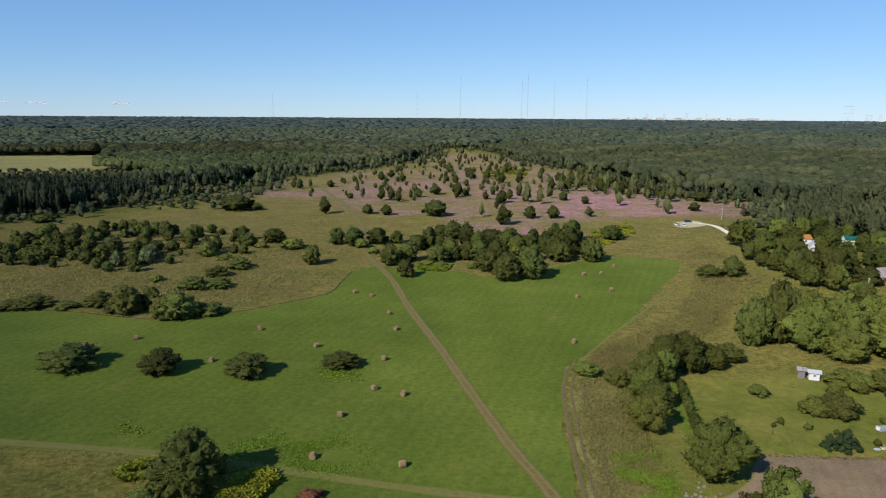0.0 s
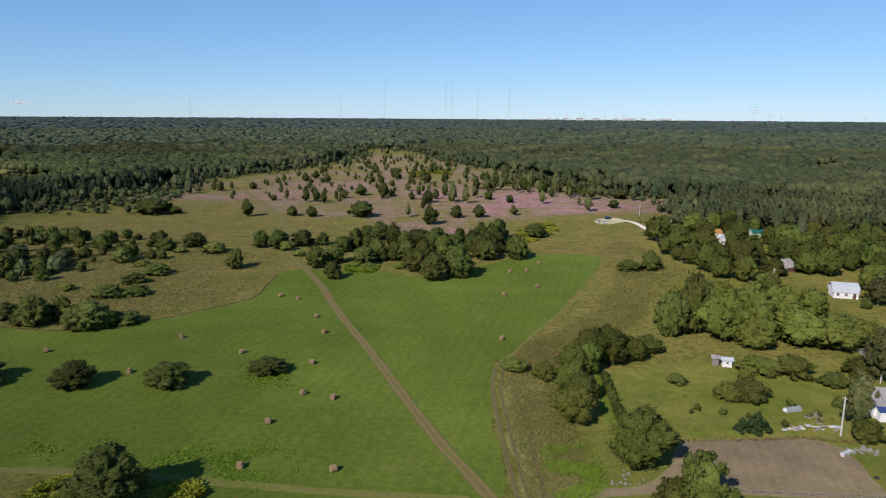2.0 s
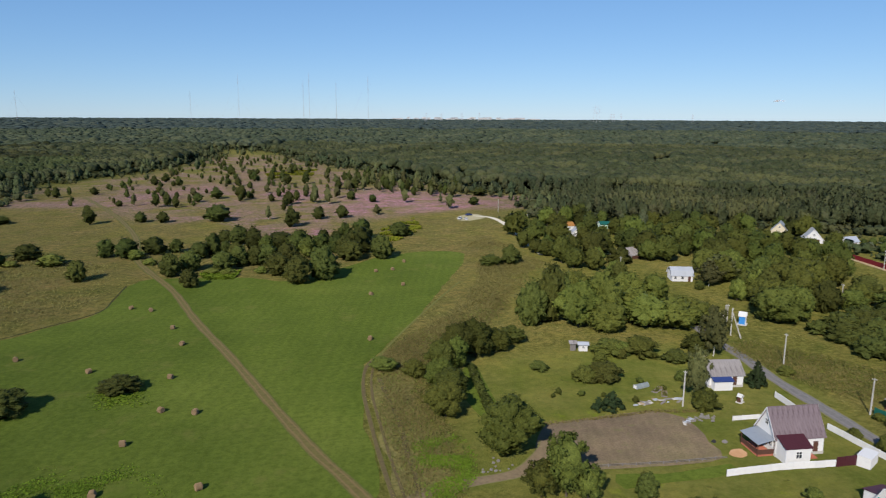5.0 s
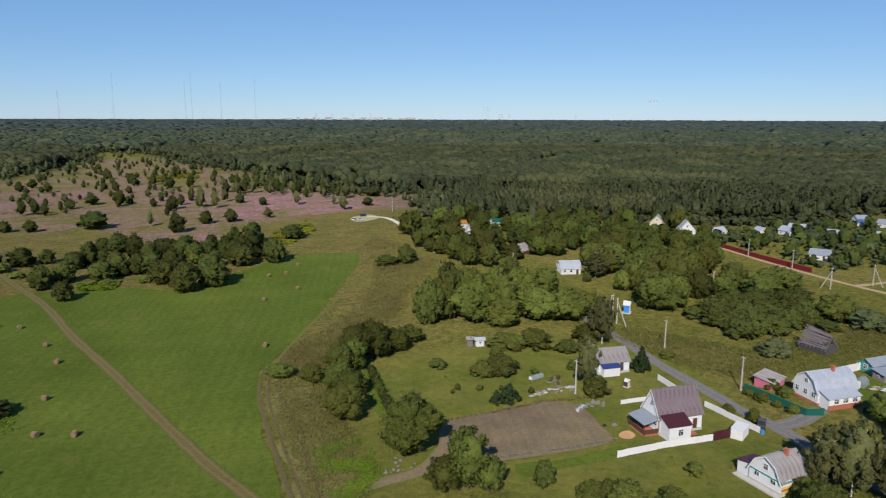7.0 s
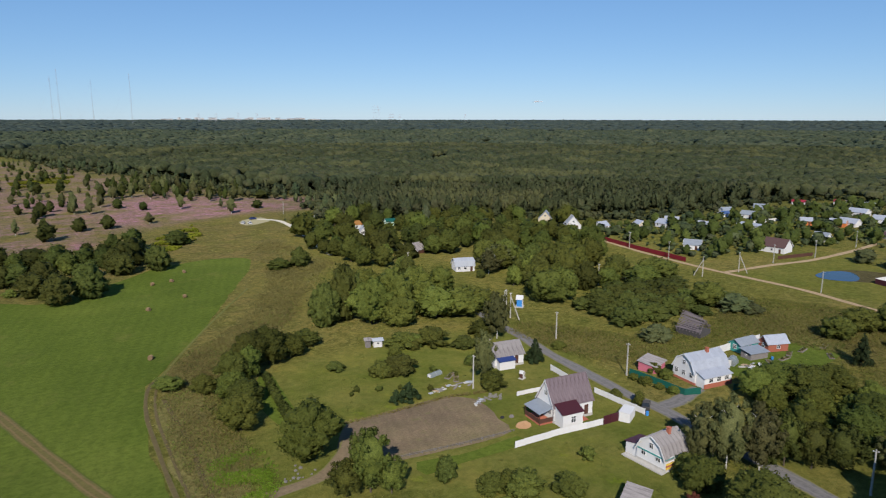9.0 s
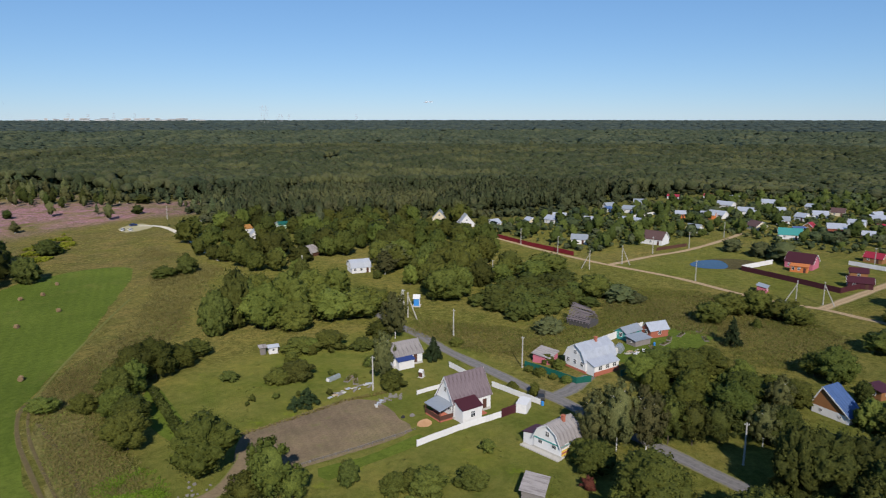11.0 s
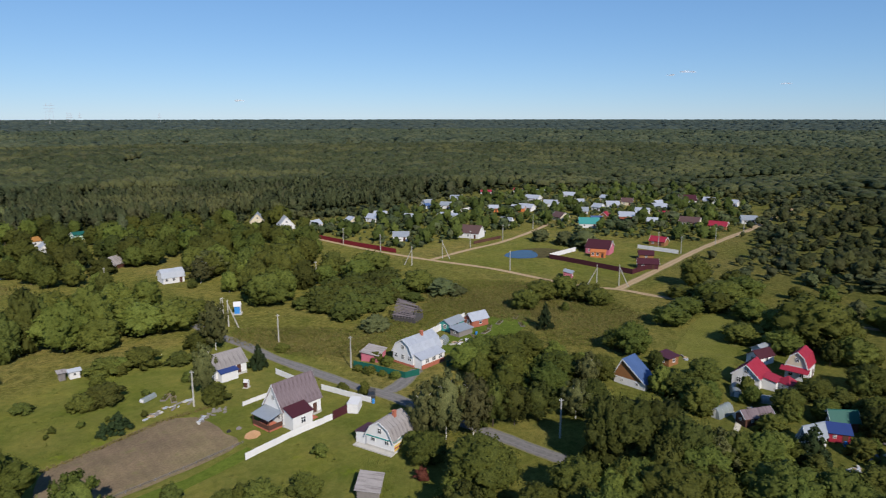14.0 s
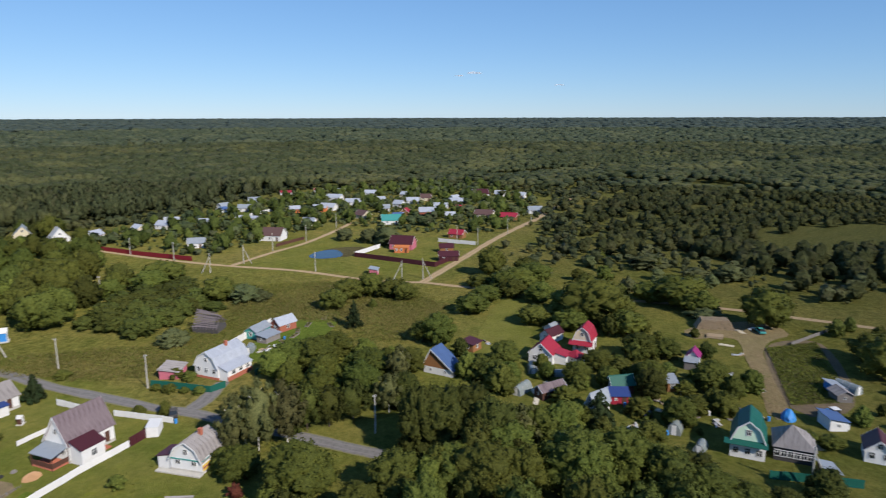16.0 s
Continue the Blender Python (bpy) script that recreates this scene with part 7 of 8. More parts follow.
M["straw"] = leaf_material("tall_grass_blades", (0.190, 0.160, 0.054), (0.310, 0.258, 0.090))
M["blade"] = leaf_material("green_grass_blades", (0.140, 0.158, 0.030), (0.245, 0.248, 0.056))
M["nettle"] = leaf_material("bright_weeds", (0.11, 0.165, 0.014), (0.22, 0.28, 0.03))
M["golden"] = leaf_material("yellow_flowering_weeds", (0.13, 0.14, 0.012), (0.30, 0.28, 0.030))
ROAD = smooth_line((129.1, 158.3, 123.9, 133.7, 120.1, 119.1, 117.3, 101.2, 115.4, 89.3, 114.9, 79.5, 110.3, 54.5, 106.4, 33.1))
NO_GRASS = (pairs((50.9, 104.1, 57.0, 112.4, 62.3, 114.0, 83.9, 112.2, 87.9, 103.4, 83.1, 90.5, 52.9, 95.2)), np.concatenate([ROAD + (1.6, 2.2), ROAD[::-1] - (1.6, 2.2)]))
NEAR_LAND = (-190.9, 264.0, -124.4, 301.6, -37.4, 304.6, 132.5, 376.7, 140.2, 298.1, 162.1, 129.8, 219.8, 114.6, 226.2, 56.4, 171.7, 41.6, 145.5, 75.1, 115.1, 79.7, 74.3, 60.9, 35.9, 76.0, 13.4, 81.3, -36.8, 81.6, -64.2, 81.3)


def clumps(name, poly, gap, keep, low, high, mat, label, seed, bar=()):
    """Low round weed clumps, loosely strewn."""
    r = np.random.default_rng(seed)
    x, y = scatter(pairs(poly), gap, seed, 0.5).T
    k = (r.random(len(x)) < keep) & (np.sin(x * 0.11 + 1.7 * np.sin(y * 0.07)) + np.cos(y * 0.13 + 0.05 * x) + r.normal(0, 0.7, len(x)) > 0)
    for q in bar:
        k &= ~inside(q, x, y)
    x, y = x[k], y[k]
    h = r.uniform(low, high, len(x))
    v, f, nv = lay(crown(9, 5, 12, 0.22, bush_shape, False), x, y, np.full(len(x), -0.03), h, h * r.uniform(1.6, 3.2, len(x)), r.uniform(0, 6, len(x)))
    return tagged(new(name, mesh(name, v, f, M[mat], True, nv)), label, "weeds", kind="stuff")


clumps("meadow_weeds", NEAR_LAND, 2.4, 0.5, 0.12, 0.35, "straw", "low tan and olive weed clumps in the meadow", 42, (FIELD, LAWN, *NO_GRASS))
clumps("garden_weeds", LAWN, 2.2, 0.4, 0.1, 0.35, "blade", "low green weed clumps in the garden grass", 47, NO_GRASS)
WEEDY = (31.4, 157.3, 45.9, 177.1, 67.0, 189.3, 87.4, 212.5, 87.8, 194.3, 56.9, 160.1, 42.1, 136.6, 40.1, 109.9, 36.0, 91.6, 22.5, 93.1, 25.6, 120.3)
growth("edge_weeds", WEEDY, 16000, 0.2, 0.55, 0.06, "straw", "tall dry weeds along the field's edge", 43, 0.15, 0.0, 0.12, (FIELD,), 3.0)
growth("edge_weeds", WEEDY, 5000, 0.2, 0.5, 0.06, "blade", "tall green weeds along the field's edge", 44, 0.15, 0.0, 0.17, (FIELD,), 3.0)
MEADOW = (122.0, 140.0, 135.0, 148.0, 150.0, 118.0, 178.0, 112.0, 214.0, 128.0, 228.0, 100.0, 222.0, 62.0, 205.0, 44.0, 168.0, 44.0, 160.0, 64.0, 178.0, 74.0, 176.0, 94.0, 146.0, 97.0, 128.0, 100.0, 121.5, 116.0)
growth("meadow_grass", MEADOW, 15000, 0.3, 0.7, 0.05, "straw", "tall dry grass in the meadow beyond the road", 59, 0.15, 0.0, 0.10, (), 4.0)
growth("meadow_grass", MEADOW, 12000, 0.3, 0.7, 0.05, "blade", "tall green grass in the meadow beyond the road", 60, 0.15, 0.0, 0.14, (), 4.0)
LEFT_MEADOW = (-190.0, 205.0, -137.0, 206.0, -84.0, 197.0, -63.0, 205.0, -52.0, 216.0, -42.0, 228.0, -40.0, 258.0, -46.0, 300.0, -90.0, 330.0, -150.0, 300.0)
growth("meadow_grass", LEFT_MEADOW, 12000, 0.3, 0.8, 0.06, "straw", "tall dry grass in the meadow beside the field", 67, 0.15, 0.0, 0.10, (), 4.0)
growth("meadow_grass", (40.0, 168.0, 60.0, 190.0, 84.0, 226.0, 98.0, 262.0, 100.0, 290.0, 128.0, 330.0, 128.0, 250.0, 92.0, 205.0, 70.0, 172.0), 12000, 0.3, 0.8, 0.06, "straw", "tall dry grass between field and gardens", 68, 0.15, 0.0, 0.10, (), 4.0)
growth("nettles", (-44.2, 112.9, -36.0, 124.5, -15.5, 121.2, -8.9, 107.4, -20.3, 100.1, -34.9, 99.9), 5200, 0.1, 0.25, 0.11, "nettle", "bright green weeds in the field", 48, 0.1, 0.5, 0.0, (), 12.0)
growth("nettles", (-69.0, 127.9, -55.9, 126.8, -51.6, 116.1, -61.5, 115.9), 420, 0.1, 0.3, 0.2, "nettle", "bright green weeds in the field", 49, 0.1, 0.6, 0.0, (), 6.0)
growth("nettles", (-32.2, 157.2, -18.4, 157.4, -17.0, 145.0, -28.6, 144.8), 420, 0.1, 0.3, 0.22, "nettle", "bright green weeds round the bush", 50, 0.1, 0.0, 0.0, (), 6.0)
growth("nettles", (29.9, 114.5, 41.0, 114.3, 40.7, 101.3, 33.2, 89.0, 26.4, 93.8), 4500, 0.15, 0.4, 0.1, "nettle", "bright green weeds beside the willow", 51, 0.1, 0.6, 0.0, (), 5.0)
growth("goldenrod", (-56.6, 105.8, -52.0, 109.8, -47.7, 108.8, -46.7, 104.1, -52.5, 102.3), 900, 0.4, 0.9, 0.25, "golden", "yellow flowering weeds", 52, 0.5, 0.8)
growth("goldenrod", (-35.9, 97.4, -33.5, 104.3, -29.7, 106.2, -27.3, 102.6, -29.9, 95.1), 1600, 0.5, 1.3, 0.3, "golden", "yellow-green flowering weeds beside the tree", 53, 0.5)
growth("goldenrod", (75.2, 346.7, 106.2, 385.8, 100.5, 347.7, 72.5, 308.4), 900, 0.5, 1.2, 0.6, "golden", "yellow flowering weeds by the grove", 54, 0.5, 0.3)
growth("goldenrod", (39.7, 732.1, 101.3, 784.6, 84.0, 693.6, 42.5, 677.6), 900, 0.6, 1.5, 1.2, "golden", "yellow flowering weeds on the heath", 55, 0.5, 0.1)
growth("goldenrod", (-11.3, 269.5, 3.7, 270.0, 1.4, 257.7, -8.6, 259.4), 500, 0.5, 1.2, 0.5, "nettle", "bright green weeds at the grove's foot", 56, 0.5)
rows_of = np.random.default_rng(3)

M["dirt"] = road_material("bare_earth", (0.165, 0.125, 0.075), (0.19, 0.145, 0.09), (0.13, 0.13, 0.04), False)

# ---- yards, beds and heaps ----
sheet("dirt_yard", pairs((194.4, -25.2, 202.8, -33.7, 207.6, -47.7, 196.9, -52.8, 185.3, -43.8, 157.8, -40.7, 144.7, -40.2, 140.0, -35.4, 164.0, -36.9, 189.6, -37.6, 187.2, -27.1)), 0.05, M["trodden"], "bare trodden brown yard", "yard", 0.3)
sheet("potato_plot", pairs((183.5, -44.1, 191.3, -58.5, 167.0, -58.4, 148.3, -53.8, 142.8, -47.7, 144.8, -40.8)), 0.06, M["soil"], "dark earth of a planted potato plot", "garden bed", 0.1)
strip("dirt_path", (24.7, 94.2, 30.1, 96.7, 37.0, 96.9, 45.3, 97.3, 51.6, 101.8, 55.4, 106.3), 3.0, 0.07, M["dirt"], "bare earth path beside the plot", "path")
strip("garden_path", (145.4, 14.6, 139.6, 11.5, 130.8, 11.3, 123.5, 8.9), 1.2, 0.07, M["gravel"], "pale trodden garden path", "path")
strip("potato_path", (195.1, -40.0, 172.2, -39.1, 150.7, -37.9, 137.9, -38.1), 3.2, 0.08, M["trodden"], "trodden sandy path beside the potato plot", "path")
p0, p1, p2 = (np.array(q) for q in ((182.7, -44.4), (190.3, -57.9), (146.1, -41.3)))
pl = []
for k in range(22):
    a, b = p0 + (p1 - p0) * k / 21, p2 + (np.array((150.7, -54.2)) - p2) * k / 21
    n = int(np.hypot(*(b - a)) / 0.45)
    pl.append(a + (b - a) * np.linspace(0, 1, n)[:, None])
pl = np.concatenate(pl) + rows_of.normal(0, 0.06, (sum(len(q) for q in pl), 2))
ph = rows_of.uniform(0.45, 0.7, len(pl))
pv, pf, pn = lay(crown(9, 5, 14, 0.2, bush_shape, False), pl[:, 0], pl[:, 1], np.zeros(len(pl)), ph, ph * 1.2, rows_of.uniform(0, 6, len(pl)))
tagged(new("potato_plants", mesh("potato_plants", pv, pf, M["blade"], True, pn)), "rows of dark green potato plants", "crop", kind="stuff")


def stones(x, y, count, spread, low, high, mat, label, seed, name="rubble_heap"):
    """Loose stones or broken boards in a heap."""
    r = np.random.default_rng(seed)
    ob = new(name)
    ob.matrix_basis = pose(x, y, 0)
    for k in range(count):
        s = r.uniform(low, high)
        bm = bmesh.new()
        bmesh.ops.create_icosphere(bm, subdivisions=1, radius=s)
        for v in bm.verts:
            v.co *= r.uniform(0.75, 1.2)
            v.co.z *= 0.65
        part("stone", bm, ob, "", M[mat], pose(float(r.normal(0, spread)), float(r.normal(0, spread * 0.5)), s * 0.4, 0, 0, float(r.uniform(0, 360))))
    return tagged(ob, label, "rubble")


stones(89.6, 105.8, 26, 1.6, 0.15, 0.5, "rock", "heap of grey rubble and boards beside the plot", 61)
stones(44.0, 100.5, 14, 3.0, 0.15, 0.4, "rock", "pale stones under the willow", 65)


def junk(x, y, count, spread, yaw, label, seed):
    """Old boards, sheets and crates lying about."""
    r = np.random.default_rng(seed)
    ob = new("scrap_pile")
    ob.matrix_basis = pose(x, y, 0, 0, 0, yaw)
    for k in range(count):
        a, b, t = float(r.uniform(0.5, 1.9)), float(r.uniform(0.2, 0.8)), float(r.uniform(0.04, 0.3))
        kind, look_of = (("board", "grey_wood"), ("sheet", "pale_sheet"), ("crate", "concrete"), ("plank", "log"), ("board", "rock"))[int(r.integers(5))]
        part(kind, boxes((-a / 2, -b / 2, 0, a / 2, b / 2, t)), ob, "", M[look_of], pose(float(r.normal(0, spread)), float(r.normal(0, spread * 0.3)), 0.03 + 0.1 * float(r.random()), float(r.normal(0, 5)), float(r.normal(0, 5)), float(r.normal(0, 35))))
    return tagged(ob, label, "scrap pile", "scrap piles")


junk(86.4, 105.6, 12, 0.9, 20, "heap of pale sheets and broken boards", 62)
junk(87.0, 115.2, 14, 2.6, -6, "row of old boards and pale sheets in the grass", 63)
junk(81.5, 115.6, 7, 1.6, -4, "row of weathered boards in the grass", 64)
junk(152.6, 83.8, 12, 2.0, -10, "scrap timber and sheets behind the house", 66)


for k, (x, y) in enumerate(pairs((150.5, -19.5, 142.5, -13.5, 156.5, -12.5, 161.0, -31.0, 133.5, -24.5, 146.5, 8.5, 166.5, 13.5, 128.5, -8.5, 153.0, -37.5, 141.0, -30.5, 176.0, -36.0, 200.0, -44.0, 171.0, 27.5, 134.0, -16.5))):
    junk(float(x), float(y), 7 + k % 4, 1.0, (k * 47) % 180, "boards, crates and sheets lying in the garden", 80 + k)


def heap(x, y, w, h, mat, label):
    bm = bmesh.new()
    bmesh.ops.create_icosphere(bm, subdivisions=3, radius=1.0)
    r = np.random.default_rng(int(w * 100))
    for v in bm.verts:
        k = 1 + 0.14 * noise.noise(v.co * 2.3)
        v.co = Vector((v.co.x * w / 2 * k, v.co.y * w / 2.6 * k, max(v.co.z, -0.1) * h * k * (1 - 0.3 * (v.co.x ** 2 + v.co.y ** 2))))
    ob = new("mound", from_bm("mound", bm, M[mat]))
    ob.matrix_basis = pose(x, y, 0)
    return tagged(ob, label, "mound")


heap(86.3, 91.6, 3.4, 0.9, "clay", "heap of orange building sand")
heap(138.9, -38.8, 3.6, 2.2, "sky_blue", "pile under a bright blue tarpaulin")
heap(126.6, 12.0, 3.4, 1.6, "sky_blue", "garden goods under a blue tarpaulin")
heap(85.2, 96.8, 1.0, 0.5, "rubber", "small dark heap of soil")
heap(87.1, 96.1, 1.2, 0.5, "grey_wood", "small heap of garden waste")


def greenhouse(x, y, yaw, length, width, height, mat, label):
    """An arched greenhouse: hoops and a film cover."""
    ob = new("greenhouse")
    ob.matrix_basis = pose(x, y, 0, 0, 0, yaw)
    a = np.linspace(0, math.pi, 11)
    prof = np.stack([np.cos(a) * width / 2, np.sin(a) * height], -1)
    bm = bmesh.new()
    rings = [[bm.verts.new((lx, p, q)) for p, q in prof] for lx in np.linspace(0, length, 5)]
    for r0, r1 in zip(rings, rings[1:]):
        for i in range(10):
            bm.faces.new((r0[i], r1[i], r1[i + 1], r0[i + 1]))
    bm.faces.new(rings[0])
    bm.faces.new(rings[-1][::-1])
    part("cover", bm, ob, "", M[mat])
    for lx in np.linspace(0, length, max(3, int(length / 1.2))):
        b2 = bmesh.new()
        for (p, q), (p2, q2) in zip(prof, prof[1:]):
            rod(b2, (lx, p * 1.01, q * 1.01), (lx, p2 * 1.01, q2 * 1.01), 0.03, None, 5)
        part("hoop", b2, ob, "", M["steel"])
    part("greenhouse_door", boxes((-0.06, -0.45, 0, -0.02, 0.45, height * 0.85)), ob, "", M["white"])
    return tagged(ob, label, "greenhouse", "greenhouses")


greenhouse(138.6, 16.1, -25, 5.0, 2.6, 2.1, "film", "arched greenhouse with grey film")
greenhouse(152.0, 10.1, -80, 5.8, 2.4, 1.5, "film", "low arched greenhouse with pale film")
greenhouse(126.6, -15.7, -15, 4.0, 2.6, 2.3, "film", "tall arched greenhouse with pale film")
greenhouse(155.5, -27.3, -12, 3.4, 2.4, 2.3, "white", "white arched garden greenhouse")
greenhouse(120.2, -19.4, -20, 3.0, 2.0, 1.6, "film", "small arched film greenhouse")
greenhouse(85.6, 123.4, 10, 3.6, 1.4, 0.9, "film", "low cold frame with pale film")
greenhouse(152.0, 13.4, 10, 5.0, 2.4, 1.5, "film", "low arched greenhouse with pale film")
greenhouse(155.0, -56.8, 40, 5.0, 2.8, 2.2, "film", "arched greenhouse with grey film")
greenhouse(149.8, 86.4, 15, 3.5, 2.4, 1.8, "film", "grey film greenhouse behind the house")


def log_stack(x, y, yaw, length, rows, label):
    """A stack of felled logs."""
    ob = new("log_stack")
    ob.matrix_basis = pose(x, y, 0, 0, 0, yaw)
    r = np.random.default_rng(int(abs(x)))
    me = from_bm("log", rod(bmesh.new(), (0, -2.0, 0), (0, 2.0, 0), 0.2, 0.16, 8), M["log"])
    n = int(length / 0.36)
    for k in range(rows):
        for i in range(n - k):
            part("log", me, ob, m=pose(i * 0.36 + k * 0.18, float(r.normal(0, 0.12)), 0.2 + k * 0.31, 0, float(r.uniform(0, 90)), float(r.normal(0, 1))))
    return tagged(ob, label, "log stack")


log_stack(198.2, -28.5, -86, 10.5, 9, "stack of brown sawn logs in the yard")
log_stack(188.4, -32.3, -10, 3.5, 2, "low stack of brown logs")


def tractor(x, y, yaw):
    ob = new("tractor")
    ob.matrix_basis = pose(x, y, 0, 0, 0, yaw)
    part("bonnet", boxes((0.1, -0.35, 0.7, 1.8, 0.35, 1.35), bevel=0.08), ob, "", M["sky_blue"])
    part("cab", boxes((-1.3, -0.7, 0.9, 0.1, 0.7, 2.3), bevel=0.06), ob, "dark glazed cab", M["glass"])
    part("cab_roof", boxes((-1.4, -0.8, 2.3, 0.2, 0.8, 2.42), bevel=0.04), ob, "", M["white"])
    for px, py, r in ((-0.8, -0.95, 0.75), (-0.8, 0.6, 0.75), (1.4, -0.75, 0.45), (1.4, 0.45, 0.45)):
        part("wheel", rod(bmesh.new(), (px, py, r), (px, py + 0.32, r), r, None, 16), ob, "", M["rubber"])
    return tagged(ob, "blue tractor parked beside the potato plot", "tractor")


tractor(141.4, -47.5, 20)
car(134.4, -10.8, 20, "navy", "dark blue car between the gardens")
car(112.8, 82.7, 35, "char", "dark grey car behind the white garage box")
car(196.3, -45.4, 10, "turquoise", "green van in the dirt yard")


def well_house(x, y, yaw, label, trim="sky_blue", size=1.3):
    """A little painted shelter over a spring."""
    ob = new("well_house")
    ob.matrix_basis = pose(x, y, 0, 0, 0, yaw) @ Matrix.Diagonal((size, size, size * 1.35, 1))
    part("base", boxes((-1.6, -1.3, -0.05, 1.6, 1.3, 0.18)), ob, "", M["concrete"])
    part("wall", boxes((-0.85, -0.85, 0.18, 0.85, 0.85, 2.1)), ob, "", M[trim])
    part("door", boxes((-0.4, -0.92, 0.2, 0.4, -0.84, 1.75)), ob, "", M["white"])
    bm = bmesh.new()
    for s in (-1, 1):
        slab(bm, [(s * 1.15, -1.15, 1.95), (s * 1.15, 1.15, 1.95), (0, 1.15, 2.9), (0, -1.15, 2.9)], 0.08)
    part("roof", bm, ob, "", M["white"])
    for s in (-0.8, 0.8):
        part("corner_post", boxes((s - 0.1, -0.95, 0.18, s + 0.1, -0.86, 2.0)), ob, "", M["white"])
    return tagged(ob, label, "well house")


well_house(143.8, 156.0, 40, "small white and blue painted spring shelter", "sky_blue", 1.0)
well_house(102.9, 110.2, 20, "small white garden well with a dark roof", "dark_wood", 0.5)


def bench(x, y, yaw, label):
    ob = new("garden_table")
    ob.matrix_basis = pose(x, y, 0, 0, 0, yaw)
    part("tabletop", boxes((-1.1, -0.45, 0.7, 1.1, 0.45, 0.76)), ob, "", M["white"])
    for px in (-0.9, 0.9):
        for py in (-0.35, 0.35):
            part("leg", boxes((px - 0.04, py - 0.04, 0, px + 0.04, py + 0.04, 0.7)), ob, "", M["grey_wood"])
    return tagged(ob, label, "table", "garden tables")


for (x, y), yaw in zip(pairs((151.8, 81.7, 155.2, 81.5, 138.2, -27.6, 141.5, -23.7, 153.7, 25.8)), (10, 30, 60, 20, 40)):
    bench(float(x), float(y), yaw, "pale garden table standing on the lawn")
fence("board_fence", (54.6, 147.3, 52.0, 134.3, 49.4, 121.4), 0.6, 1.6, "grey_wood", "old low grey board fence beside the grass strip")
growth("hedge_weeds", (54.0, 147.3, 55.4, 147.3, 52.9, 134.3, 50.3, 121.4, 48.9, 121.4, 51.5, 134.3), 900, 0.4, 1.0, 0.3, "leaf_dark", "dark ragged weeds along an old fence", 57, 0.6)
growth("plot_weeds", (58.0, 113.6, 69.5, 112.6, 81.6, 112.3, 92.9, 109.1, 92.7, 108.1, 81.4, 111.2, 69.4, 111.5, 58.0, 112.6), 350, 0.15, 0.4, 0.14, "straw", "dry weeds along the tilled plot", 58, 0.3)
fence("board_fence", (210.2, -71.9, 186.9, -51.1), 1.0, 2.5, "grey_wood", "weathered fence beside the yard", thick=0.04)

# ---- the horizon ----
def away(bearing, dist, z=0.0):
    return dist * math.sin(radians(bearing)), dist * math.cos(radians(bearing)), z


def mast(bearing, height, dist=3700.0):
    """A slim guyed radio mast."""
    x, y, _ = away(bearing, dist)
    z = float(rise(np.array(dist)))
    ob = new("radio_mast")
    ob.matrix_basis = pose(x, y, z)
    for k in range(3):
        a = k * 2.094
        part("leg", rod(bmesh.new(), (math.cos(a), math.sin(a), 0), (math.cos(a) * 0.8, math.sin(a) * 0.8, height), 0.22, 0.18, 5), ob, "", M["steel"])
    b2 = bmesh.new()
    for q in range(0, int(height), 5):
        for k in range(3):
            a, b = k * 2.094, (k + 1) * 2.094
            rod(b2, (math.cos(a), math.sin(a), q), (math.cos(b), math.sin(b), q + 5), 0.12, None, 4)
    part("bracing", b2, ob, "", M["steel"])
    for k in range(3):
        a = k * 2.094 + 0.4
        for top in (0.5, 0.95):
            part("guy_wire", rod(bmesh.new(), (0, 0, height * top), (math.cos(a) * height * 0.5, math.sin(a) * height * 0.5, 0), 0.06, None, 4), ob, "", M["steel"])
    return tagged(ob, "tall thin grey lattice radio mast beyond the woods", "radio mast", "radio masts")


for bearing, height in ((1.38, 246), (6.43, 225), (6.90, 258), (9.06, 215), (11.66, 246), (-2.23, 160), (-13.90, 150)):
    mast(bearing, height)


def pylon(bearing, height, dist):
    x, y, _ = away(bearing, dist)
    ob = new("pylon")
    ob.matrix_basis = pose(x, y, float(rise(np.array(dist))), 0, 0, -bearing)
    w = height * 0.1
    for sx in (-1, 1):
        for sy in (-1, 1):
            part("leg", rod(bmesh.new(), (sx * w, sy * w, 0), (sx * 0.8, sy * 0.8, height), 0.5, 0.4, 4), ob, "", M["steel"])
    for q in (0.62, 0.76, 0.9):
        part("cross_arm", boxes((-height * 0.13, -0.5, height * q, height * 0.13, 0.5, height * q + 1.0)), ob, "", M["steel"])
    return tagged(ob, "distant steel lattice power pylon", "pylon", "power pylons")


for bearing, height, dist in ((30.29, 105, 3600), (30.57, 105, 3650), (16.43, 62, 3800), (17.72, 60, 3800), (19.41, 66, 3800), (20.85, 64, 3800), (31.57, 62, 3800), (32.36, 60, 3900), (37.79, 60, 3900), (31.78, 60, 3900)):
    pylon(bearing, height, dist)


def block(bearing, width, height):
    """A far town block, pale, with rows of windows."""
    x, y, _ = away(bearing, 4600.0)
    ob = new("apartment_block")
    ob.matrix_basis = pose(x, y, 27, 0, 0, -bearing)
    part("wall", boxes((-width / 2, 0, 0, width / 2, 14, height)), ob, "", M["white"])
    part("roof", boxes((-width / 2 - 0.5, -0.5, height, width / 2 + 0.5, 14.5, height + 1)), ob, "", M["grey_sheet"])
    for k in range(int(height / 4)):
        part("window_band", boxes((-width / 2 + 1, -0.2, k * 4 + 1.5, width / 2 - 1, 0.1, k * 4 + 3)), ob, "", M["glass"])
    return tagged(ob, "pale distant town block above the woods", "apartment block", "distant town")


